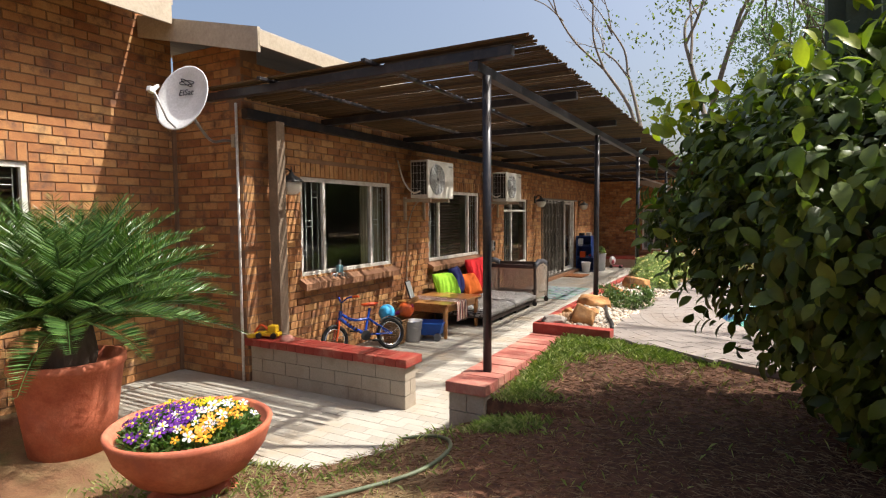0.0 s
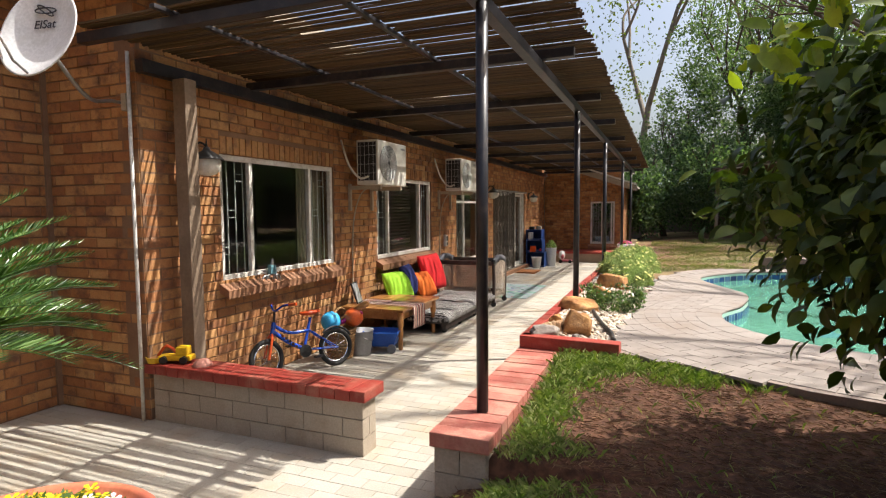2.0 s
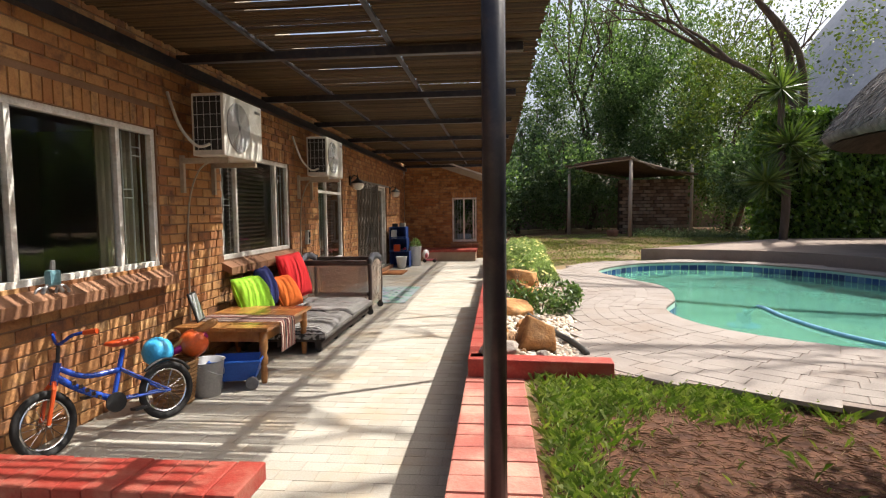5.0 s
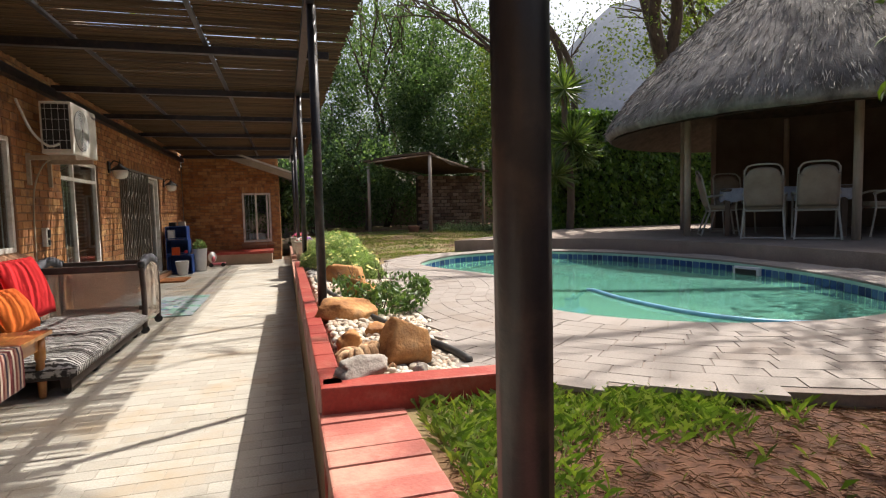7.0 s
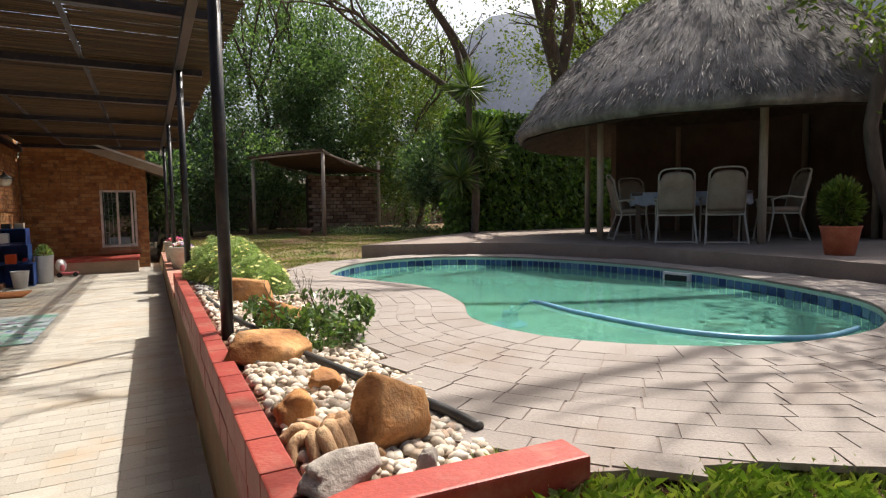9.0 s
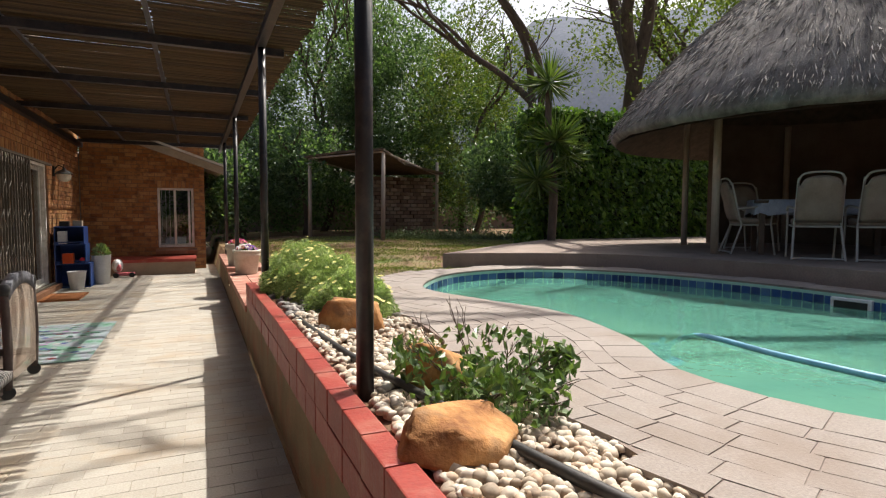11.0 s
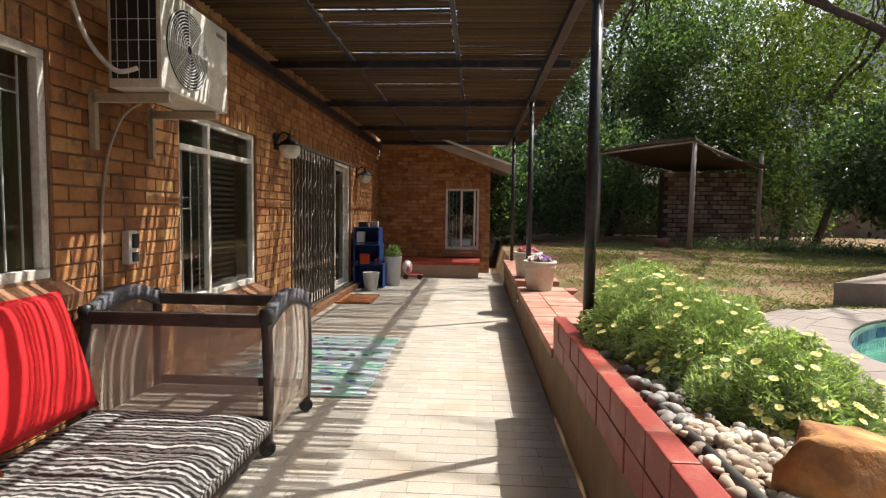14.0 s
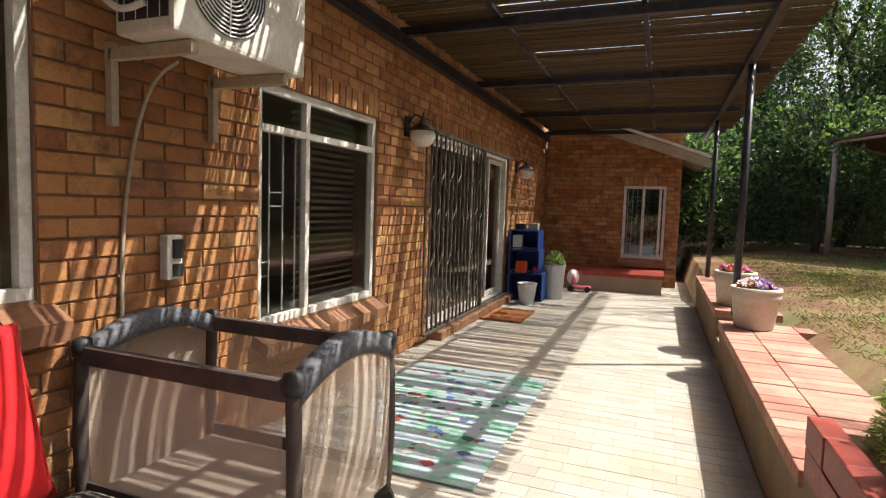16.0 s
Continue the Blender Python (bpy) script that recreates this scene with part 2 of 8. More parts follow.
def pieces_mesh(name, verts, faces, mat):
    me = bpy.data.meshes.new(name)
    me.from_pydata(verts, [], faces)
    if mat:
        me.materials.append(mat)
    return me


rng = np.random.default_rng(7)


def leaf_mesh(name, centres, ways, sizes, mat, wide=0.5, fold=0.25):
    """Leaves as folded diamonds: centre, way of the tip and length of each."""
    c, w = np.asarray(centres, float), np.asarray(ways, float)
    n = len(c)
    w = w / np.linalg.norm(w, axis=1, keepdims=True).clip(1e-6)
    r = rng.normal(size=(n, 3))
    s = np.cross(w, r)
    s /= np.linalg.norm(s, axis=1, keepdims=True).clip(1e-6)
    u = np.cross(s, w)
    L = np.asarray(sizes, float).reshape(-1, 1) * np.ones((n, 1))
    v = np.empty((n, 4, 3))
    v[:, 0], v[:, 2] = c - w * L * 0.5, c + w * L * 0.5
    v[:, 1] = c - s * L * wide * 0.5 + u * L * fold * 0.5 - w * L * 0.08
    v[:, 3] = c + s * L * wide * 0.5 + u * L * fold * 0.5 - w * L * 0.08
    idx = np.arange(n)[:, None] * 4
    f = np.concatenate([idx + [0, 1, 2], idx + [0, 2, 3]])
    me = bpy.data.meshes.new(name)
    me.from_pydata(v.reshape(-1, 3).tolist(), [], f.tolist())
    me.materials.append(mat)
    return me


def ovate_leaves(name, centres, ways, faces_to, sizes, mat, wide=0.55):
    """Broad pointed leaves with a folded midrib and a bent tip, their upper side turned to faces_to."""
    c, w, f = (np.asarray(q, float) for q in (centres, ways, faces_to))
    n = len(c)
    w = w / np.linalg.norm(w, axis=1, keepdims=True).clip(1e-6)
    s = np.cross(w, f + rng.normal(size=(n, 3)) * 0.35)
    s /= np.linalg.norm(s, axis=1, keepdims=True).clip(1e-6)
    u = np.cross(s, w)
    L = np.asarray(sizes, float).reshape(-1, 1)
    rows = []
    for along, half, lift in ((-0.5, 0.0, 0.0), (-0.28, 0.38, 0.05), (0.0, 0.5, 0.06), (0.28, 0.32, 0.0), (0.5, 0.0, -0.12)):
        mid = c + w * L * along + u * L * (lift - 0.04)
        side = s * L * wide * half
        rows += [mid] if half == 0 else [mid - side + u * L * 0.06, mid, mid + side + u * L * 0.06]
    v = np.stack(rows, 1)
    i = np.arange(n)[:, None] * v.shape[1]
    quads = np.concatenate([i + q for q in ([1, 4, 5, 2], [2, 5, 6, 3], [4, 7, 8, 5], [5, 8, 9, 6])])
    tris = np.concatenate([i + q for q in ([0, 1, 2], [0, 2, 3], [7, 10, 8], [8, 10, 9])])
    me = bpy.data.meshes.new(name)
    me.from_pydata(v.reshape(-1, 3).tolist(), [], quads.tolist() + tris.tolist())
    me.materials.append(mat)
    me.shade_smooth()
    return me


def leaf_mat(name, cols, trans=0.35, rough=0.45, spec=0.4):
    return surface(name, cols, rough, scale=3, fine=40, bump=0.05, pick="island", spread=0.75, trans=trans, spec=spec)


# ---- the house ----
COURSE, LONG = 0.085, 0.232


def brick_cells(u0, u1, v0, v1, holes, soldiers=()):
    """Bricks of a running bond on a wall's face, as (u0, u1, v0, v1)."""
    cells = []
    k = math.floor(v0 / COURSE + 0.5)
    while k * COURSE < v1 - 0.02:
        a, b = k * COURSE, (k + 1) * COURSE
        mid = (a + b) / 2
        spans = [(u0, u1)]
        for h0, h1, g0, g1 in list(holes) + list(soldiers):
            if g0 - 0.01 < mid < g1 + 0.01:
                spans = [s for p, q in spans for s in ((p, min(q, h0)), (max(p, h1), q)) if s[1] - s[0] > 0.03]
        shift = (k % 2) * LONG / 2
        i0, i1 = math.floor((u0 - shift) / LONG), math.ceil((u1 - shift) / LONG)
        for i in range(i0, i1):
            p, q = i * LONG + shift, (i + 1) * LONG + shift
            for s, e in spans:
                x, y = max(p, s), min(q, e)
                if y - x > 0.035:
                    cells.append((x + 0.005, y - 0.005, a + 0.005, min(b, v1) - 0.005))
        k += 1
    for h0, h1, g0, g1 in soldiers:
        n = max(1, round((h1 - h0) / 0.085))
        w = (h1 - h0) / n
        cells += [(h0 + j * w + 0.005, h0 + (j + 1) * w - 0.005, g0 + 0.005, g1 - 0.005) for j in range(n)]
    return cells


def brick_wall(name, origin, along, out, u0, u1, v0, v1, holes=(), soldiers=(), thick=0.22, single=None, label="", reveal=True):
    """A wall of mortar with its bricks proud of it. single: a stretch of u in which each brick is an object of its own."""
    O, A, N = Vector(origin), Vector(along), Vector(out)
    Z = Vector((0, 0, 1))
    P = lambda u, v, d: O + A * u + Z * v + N * d
    us = sorted({u0, u1, *(h for r in holes for h in r[:2])})
    verts, faces = [], []

    def slab(a, b, c, d, e, f):
        n = len(verts)
        verts.extend(P(u, v, w) for w in (e, f) for u, v in ((a, c), (b, c), (b, d), (a, d)))
        faces.extend([tuple(n + i for i in q) for q in ((0, 1, 2, 3), (7, 6, 5, 4), (0, 4, 5, 1), (1, 5, 6, 2), (2, 6, 7, 3), (3, 7, 4, 0))])
    for a, b in zip(us, us[1:]):
        cuts = sorted((r[2], r[3]) for r in holes if r[0] < (a + b) / 2 < r[1])
        z = v0
        for c, d in cuts + [(v1, v1)]:
            if c - z > 0.005:
                slab(a, b, z, c, -thick, -0.009)
            z = d
    wall = part_mesh(name, pieces_mesh(name, verts, faces, M_MORTAR), M_MORTAR)
    tagged(wall, label, "wall", kind="structure")
    bv, bf, cache, count = [], [], {}, 0
    cube = ((0, 1, 2, 3), (0, 4, 5, 1), (1, 5, 6, 2), (2, 6, 7, 3), (3, 7, 4, 0))
    for a, b, c, d in brick_cells(u0, u1, v0, v1, holes, soldiers):
        dep = random.uniform(-0.0015, 0.002)
        if single and single[0] < (a + b) / 2 < single[1] and count < 300:
            key = (round(b - a, 3), round(d - c, 3))
            if key not in cache:
                w, h = (b - a) / 2, (d - c) / 2
                loc = [A * x + Z * y + N * e for e, t in ((0.0, 0.0), (-0.012, 0.0)) for x, y in ((-w, -h), (w, -h), (w, h), (-w, h))]
                front = [A * x * 0.985 + Z * y * 0.95 for x, y in ((-w, -h), (w, -h), (w, h), (-w, h))]
                loc[:4] = front
                cache[key] = pieces_mesh("brick", loc, cube, M_BRICK_OBJ)
            ob = part_mesh("brick", cache[key], None, wall)
            ob.location = P((a + b) / 2, (c + d) / 2, dep)
            count += 1
            continue
        n = len(bv)
        e = 0.0025
        bv += [P(a + e, c + e, dep), P(b - e, c + e, dep), P(b - e, d - e, dep), P(a + e, d - e, dep), P(a, c, -0.012), P(b, c, -0.012), P(b, d, -0.012), P(a, d, -0.012)]
        bf += [tuple(n + i for i in q) for q in cube]
    rest = part_mesh("brickwork", pieces_mesh("brickwork", bv, bf, M_BRICK), M_BRICK, wall)
    tagged(rest, kind="stuff")
    return wall


WX = -5.05
W1, W2, W3, DOOR = (5.90, 7.76, 1.005, 2.17), (8.85, 10.79, 0.96, 2.125), (12.03, 13.46, 0.605, 2.06), (14.60, 17.62, 0.085, 2.125)
W4 = (-3.55, -2.80, 0.51, 1.87)
WC = (2.6, 3.62, 1.19, 2.21)
lintel = lambda r: (r[0] - 0.0, r[1] + 0.0, r[3], r[3] + 0.17)
sill_gap = lambda r: (r[0] - 0.06, r[1] + 0.06, r[2] - 0.17, r[2])
brick_wall("wall_patio", (WX, 0, 0), (0, 1, 0), (1, 0, 0), 5.07, 20.45, -0.085, 3.3, [W1, W2, W3, DOOR],
           [lintel(r) for r in (W1, W2, W3, DOOR)], single=(10.74, 12.02), label="orange-brown face brick house wall beside the patio")
brick_wall("wall_corner", (0, 5.07, 0), (1, 0, 0), (0, -1, 0), -6.1, -5.052, -0.085, 3.48, label="orange-brown face brick end wall with the dish")
brick_wall("wall_front", (-6.1, 0, 0), (0, 1, 0), (1, 0, 0), -2.5, 5.06, -0.085, 3.82, [WC], [lintel(WC)], label="sunlit yellow-brown face brick wall")
brick_wall("wall_end", (0, 20.45, 0), (1, 0, 0), (0, -1, 0), -5.04, -2.56, -0.085, 3.0, [W4], [lintel(W4)], label="brown face brick wall closing the patio")
brick_wall("wall_far_side", (-2.56, 0, 0), (0, 1, 0), (1, 0, 0), 20.46, 25.0, -0.085, 2.4, label="face brick side wall in deep shade")


def closing(name, x0, y0, z0, x1, y1, z1, mat, label, cat):
    return tagged(part(name, boxed(x0, y0, z0, x1, y1, z1), mat), label, cat, kind="structure")


closing("wall_room_back", -9.2, 5.3, -0.05, -9.0, 25, 3.3, M_PLASTER_IN, "plain plastered back wall of the rooms", "wall")
closing("wall_room_south", -9.0, 5.3, -0.05, -5.28, 5.4, 3.3, M_PLASTER_IN, "plain plastered inner wall", "wall")
closing("wall_room_mid", -9.0, 11.0, -0.05, -5.28, 11.1, 2.7, M_PLASTER_IN, "plain plastered inner wall", "wall")
closing("wall_room_north", -9.0, 24.8, -0.05, -2.8, 25.0, 3.0, M_PLASTER_IN, "plain plastered inner wall", "wall")
closing("wall_room_west", -9.2, -2.5, -0.05, -9.0, 5.3, 3.9, M_PLASTER_IN, "plain plastered inner wall", "wall")
closing("wall_front_end", -9.0, -2.7, -0.05, -6.1, -2.5, 3.9, M_PLASTER_IN, "plain plastered wall", "wall")
M_FLOOR_IN = surface("room_tile", [(0.16, 0.11, 0.08), (0.22, 0.16, 0.12)], 0.4, scale=2)
closing("floor_room", -9.0, 5.4, -0.03, -5.27, 24.8, 0.08, M_FLOOR_IN, "brown tiled room floor", "floor")
closing("ceiling_room", -9.0, 5.4, 2.7, -5.27, 24.8, 2.74, M_PLASTER_IN, "plain room ceiling", "ceiling")
closing("ceiling_front_room", -9.0, -2.5, 2.9, -6.32, 5.28, 2.94, M_PLASTER_IN, "plain room ceiling", "ceiling")


def roof_plane(name, corners, thick, mat, label):
    bm = bmesh.new()
    top = [bm.verts.new(c) for c in corners]
    bot = [bm.verts.new((c[0], c[1], c[2] - thick)) for c in corners]
    bm.faces.new(top)
    bm.faces.new(bot[::-1])
    for i in range(4):
        j = (i + 1) % 4
        bm.faces.new((top[i], bot[i], bot[j], top[j]))
    return tagged(part(name, bm, mat), label, "roof", kind="structure")


# main roof: eave along the patio, gable towards the front
roof_plane("roof_main", [(-4.42, 4.72, 3.40), (-4.42, 20.2, 3.40), (-9.4, 20.2, 4.55), (-9.4, 4.72, 4.55)], 0.07, M_ROOF, "grey sheet roof of the house")
roof_plane("roof_front", [(-5.55, -3.0, 3.87), (-5.55, 4.70, 3.87), (-9.4, 4.70, 4.74), (-9.4, -3.0, 4.74)], 0.07, M_ROOF, "grey sheet roof of the front room")
roof_plane("roof_wing", [(-2.15, 20.12, 2.36), (-2.15, 25.2, 2.36), (-4.6, 25.2, 3.22), (-4.6, 20.12, 3.22)], 0.06, M_ROOF, "grey sheet roof of the wing")


def board(name, a, b, h, t, mat, label):
    """A board on edge from a to b: h high, t thick."""
    a, b = Vector(a), Vector(b)
    d = (b - a).normalized()
    s = d.cross(Vector((0, 0, 1))).normalized() * t / 2
    bm = bmesh.new()
    q = [[bm.verts.new(p + o + Vector((0, 0, z))) for o, z in ((s, 0), (-s, 0), (-s, -h), (s, -h))] for p in (a, b)]
    bm.faces.new(q[0])
    bm.faces.new(q[1][::-1])
    for i in range(4):
        j = (i + 1) % 4
        bm.faces.new((q[0][i], q[1][i], q[1][j], q[0][j]))
    bmesh.ops.recalc_face_normals(bm, faces=bm.faces)
    return tagged(part(name, bm, mat), label, "fascia", kind="structure")


board("trim_gable_fascia", (-4.39, 4.70, 3.40), (-9.3, 4.70, 4.53), 0.22, 0.03, M_BEIGE, "beige painted gable fascia board")
board("trim_eave_fascia", (-4.40, 4.70, 3.37), (-4.40, 20.2, 3.37), 0.13, 0.03, M_BEIGE, "beige painted eave fascia board")
board("trim_front_fascia", (-5.53, -3.0, 3.84), (-5.53, 4.66, 3.84), 0.24, 0.03, M_BEIGE, "cream painted fascia board")
board("trim_wing_fascia", (-4.5, 20.10, 3.16), (-2.12, 20.10, 2.33), 0.16, 0.03, M_BEIGE, "beige painted sloping fascia board of the wing")
board("trim_wing_batten", (-4.5, 20.06, 3.24), (-2.12, 20.06, 2.40), 0.05, 0.05, M_WHITE, "white verge batten of the wing roof")


# ---- paving, ground and walls outside ----
def smooth(a, b, x):
    t = min(1.0, max(0.0, (x - a) / (b - a)))
    return t * t * (3 - 2 * t)


def path_edge(x):
    return 3.72 + 0.66 * smooth(-2.75, -2.3, x) + 0.03 * math.sin(x * 5)


def ground_z(x, y):
    if x < -2.22 and y > 4.42:
        return -0.06
    bumps = 0.018 * noise.noise(Vector((x * 1.3, y * 1.3, 3.0)))
    if y <= 4.62 and x < -2.06 or y <= 4.42:
        z = 0.03 + 0.44 * smooth(-3.7, -1.2, x + 0.35 * (4.2 - y)) if y > -6 else 0.4
        e = path_edge(x)
        if x < -2.2:
            z = -0.06 + (z + 0.06) * smooth(e + 0.02, e - 0.22, y)
        return z + bumps * smooth(e, e - 0.5, y) if x < -2.2 else z + bumps
    rise = 0.47 + 0.09 * smooth(4.4, 6.0, y)
    far = smooth(14.0, 24.0, y) * 0.05
    low = 0.11 * smooth(13.0, 14.0, y) * (1 - smooth(-2.2, 0.6, x)) if x < 0.6 else 0.0
    if ground_cut(x, y):
        return 0.2
    if x < -1.75 and 11.7 < y < 18.6:
        return 0.3
    return rise - low + far + bumps


POOL_MARKS = [(-0.75, 11.2), (-0.62, 10.3), (-0.36, 9.55), (-0.50, 8.65), (-0.76, 8.0), (-0.60, 7.28), (0.10, 6.72), (1.15, 6.66), (2.10, 7.35), (2.62, 9.2), (2.30, 11.1), (1.35, 12.25), (0.1, 12.2)]
POOL = [Vector((p.x, p.y)) for p in spline([(x, y, 0) for x, y in POOL_MARKS], 10, True)]


def offset_ring(ring, d):
    out = []
    for i, p in enumerate(ring):
        t = (ring[(i + 2) % len(ring)] - ring[i - 2]).normalized()
        out.append(p + Vector((t.y, -t.x)) * d)
    return out


area = sum(a.x * b.y - b.x * a.y for a, b in zip(POOL, POOL[1:] + POOL[:1]))
if area < 0:
    POOL.reverse()


def inside(poly, x, y):
    hit = False
    for a, b in zip(poly, poly[1:] + poly[:1]):
        if (a.y > y) != (b.y > y) and x < (b.x - a.x) * (y - a.y) / (b.y - a.y) + a.x:
            hit = not hit
    return hit


def pool_gap(x, y):
    p = Vector((x, y))
    return min((p - q).length for q in POOL)


def ground_cut(x, y):
    return -1.6 < x < 3.6 and 5.8 < y < 13.2 and (inside(POOL, x, y) or pool_gap(x, y) < 0.12)


xs = sorted({*np.arange(-7, 8.01, 0.2).round(3), -2.35, -2.22, -2.14, -2.05, *np.arange(9, 30, 2.0), *np.arange(-30, -7, 3.0), -400, -150, -60, 60, 150, 400})
ys = sorted({*np.arange(-3, 16.01, 0.2).round(3), 4.36, 4.42, 4.43, 4.62, 4.63, *np.arange(16.5, 30, 0.5), *np.arange(-30, -3, 3.0), *np.arange(32, 60, 4.0), -400, -150, -60, 100, 200, 450})
gv = [(x, y, ground_z(x, y)) for y in ys for x in xs]
nx = len(xs)
gf = [(j * nx + i, j * nx + i + 1, (j + 1) * nx + i + 1, (j + 1) * nx + i) for j in range(len(ys) - 1) for i in range(nx - 1)]
ground = part_mesh("ground", pieces_mesh("ground", gv, gf, M_GROUND), M_GROUND, smooth=True)
tagged(ground, "patchy green lawn over bare red-brown soil", "ground", kind="structure")


def pavers(name, cells, mat, mat_one, top, joint_label, label, single, category="paving"):
    """Pavers as quads (four corners each) standing a little proud; those in the stretch `single` are objects of their own."""
    base = new(name)
    tagged(base, label, category, kind="structure")
    bv, bf, n1 = [], [], 0
    cube = ((0, 1, 2, 3), (0, 4, 5, 1), (1, 5, 6, 2), (2, 6, 7, 3), (3, 7, 4, 0))
    cache = {}
    for quad in cells:
        c = sum(quad, Vector((0, 0))) / 4
        dz = random.uniform(-0.0009, 0.0009)
        z = (top(c.x, c.y) if callable(top) else top) + dz
        if n1 < 300 and single(c.x, c.y):
            key = tuple(round(v, 2) for q in quad for v in (q - c))
            if key not in cache:
                cache[key] = pieces_mesh("paver", [(*((q - c) * 0.992), 0) for q in quad] + [(*(q - c), -0.02) for q in quad], cube, mat_one)
            ob = part_mesh("paver", cache[key], None, base)
            ob.location = (c.x, c.y, z)
            n1 += 1
            continue
        n = len(bv)
        bv += [(*(c + (q - c) * 0.992), z) for q in quad] + [(*q, z - 0.02) for q in quad]
        bf += [tuple(n + i for i in q) for q in cube]
    tagged(part_mesh("paving", pieces_mesh("paving", bv, bf, mat), mat, base), kind="stuff")
    return base


def rect_cells(x0, x1, y0, y1, lx, ly, keep=lambda x, y: True, gap=0.004):
    out, j = [], 0
    y = y0
    while y < y1 - 0.02:
        x = x0 - (lx / 2 if j % 2 else 0)
        while x < x1 - 0.02:
            a, b = max(x, x0) + gap, min(x + lx, x1) - gap
            c, d = y + gap, min(y + ly, y1) - gap
            if b - a > 0.03 and keep((a + b) / 2, (c + d) / 2):
                out.append([Vector((a, c)), Vector((b, c)), Vector((b, d)), Vector((a, d))])
            x += lx
        y += ly
        j += 1
    return out


# patio and path
closing("floor_patio_bed", -5.05, 5.2, -0.05, -2.33, 21.5, -0.0035, M_JOINT, "sandy joints under the patio paving", "floor")
closing("floor_path_bed", -6.1, 3.55, -0.05, -2.30, 5.2, -0.0040, M_JOINT, "sandy joints under the path", "floor")
on_path = lambda x, y: (y > 5.06 and x > -5.04) or (y < 5.07 and y > path_edge(x))
pavers("floor_patio", rect_cells(-6.1, -2.335, 3.6, 21.5, 0.225, 0.1125, on_path, 0.0014), M_PAVER, M_PAVER_OBJ, 0.0, "", "worn cream-painted brick paving of the patio",
       lambda x, y: 10.9 < y < 13.3 and -3.75 < x < -2.5, "floor")

# pool deck: rows that follow the pool's edge, then straight rows
BED_EDGE = [(-1.6, 6.15), (-1.70, 6.4), (-1.60, 7.2), (-1.54, 7.9), (-1.53, 8.7), (-1.45, 9.5), (-1.4, 10.4), (-1.3, 11.2), (-1.0, 11.9), (-0.5, 12.5), (0.9, 12.85), (2.35, 12.0), (3.0, 10.25), (3.05, 8.5), (2.95, 7.2), (3.3, 5.4), (1.5, 5.2), (0.2, 5.4), (-0.5, 5.62), (-1.0, 5.9)]
DECK = [Vector(p) for p in BED_EDGE]
DECK_Z = 0.60
deck_cells = []
COURSES = [0.0, 0.235] + [0.235 + 0.118 * k for k in range(1, 12)]
for row, (near, far) in enumerate(zip(COURSES, COURSES[1:])):
    inner, outer = offset_ring(POOL, 0.005 + near), offset_ring(POOL, 0.005 + far)
    steps = []
    for i in range(len(inner)):
        j = (i + 1) % len(inner)
        steps.append(((inner[j] - inner[i]).length + (outer[j] - outer[i]).length) / 2)
    total = sum(steps)
    n = round(total / 0.235)

    def at(s):
        s %= total
        for i, d in enumerate(steps):
            if s <= d:
                return inner[i].lerp(inner[(i + 1) % len(inner)], s / d), outer[i].lerp(outer[(i + 1) % len(outer)], s / d)
            s -= d
        return inner[0], outer[0]
    sh = 0.5 * (row % 2)
    for k in range(n):
        a, b = at((k + sh) * total / n), at((k + 1 + sh) * total / n)
        quad = [a[0], a[1], b[1], b[0]]
        c = sum(quad, Vector((0, 0))) / 4
        if not inside(DECK, c.x, c.y) and row:
            continue
        gap = pool_gap(c.x, c.y)
        if gap < near + 0.25 * (far - near):
            continue
        deck_cells.append([c + (q - c) * (1 - 0.0034 / max(0.05, (q - c).length)) for q in quad])
far_cells = rect_cells(-1.8, 3.5, 5.2, 14, 0.235, 0.118, lambda x, y: inside(DECK, x, y) and not inside(POOL, x, y) and pool_gap(x, y) > COURSES[-1] + 0.04, 0.003)
pavers("pavement_pool_deck", deck_cells + far_cells, M_DECK, M_DECK_OBJ, DECK_Z, "", "weathered pinkish-brown brick paving round the pool",
       lambda x, y: -1.8 < x < 0.0 and 6.0 < y < 10.2)
bm = bmesh.new()
ring_v = [bm.verts.new((p.x, p.y, DECK_Z - 0.004)) for p in DECK]
ring_i = [bm.verts.new((p.x, p.y, DECK_Z - 0.004)) for p in POOL]
es = [bm.edges.new((v[i], v[(i + 1) % len(v)])) for v in (ring_v, ring_i) for i in range(len(v))]
bmesh.ops.triangle_fill(bm, edges=es, use_beauty=True, use_dissolve=False)
ext = bmesh.ops.extrude_edge_only(bm, edges=[e for e in bm.edges if all(v in ring_v for v in e.verts) and len(e.link_faces) == 1])
bmesh.ops.translate(bm, vec=(0, 0, -0.25), verts=[g for g in ext["geom"] if isinstance(g, bmesh.types.BMVert)])
tagged(part("pavement_deck_bed", bm, M_DECKJOINT), "sandy joints under the pool paving", "paving", kind="structure")

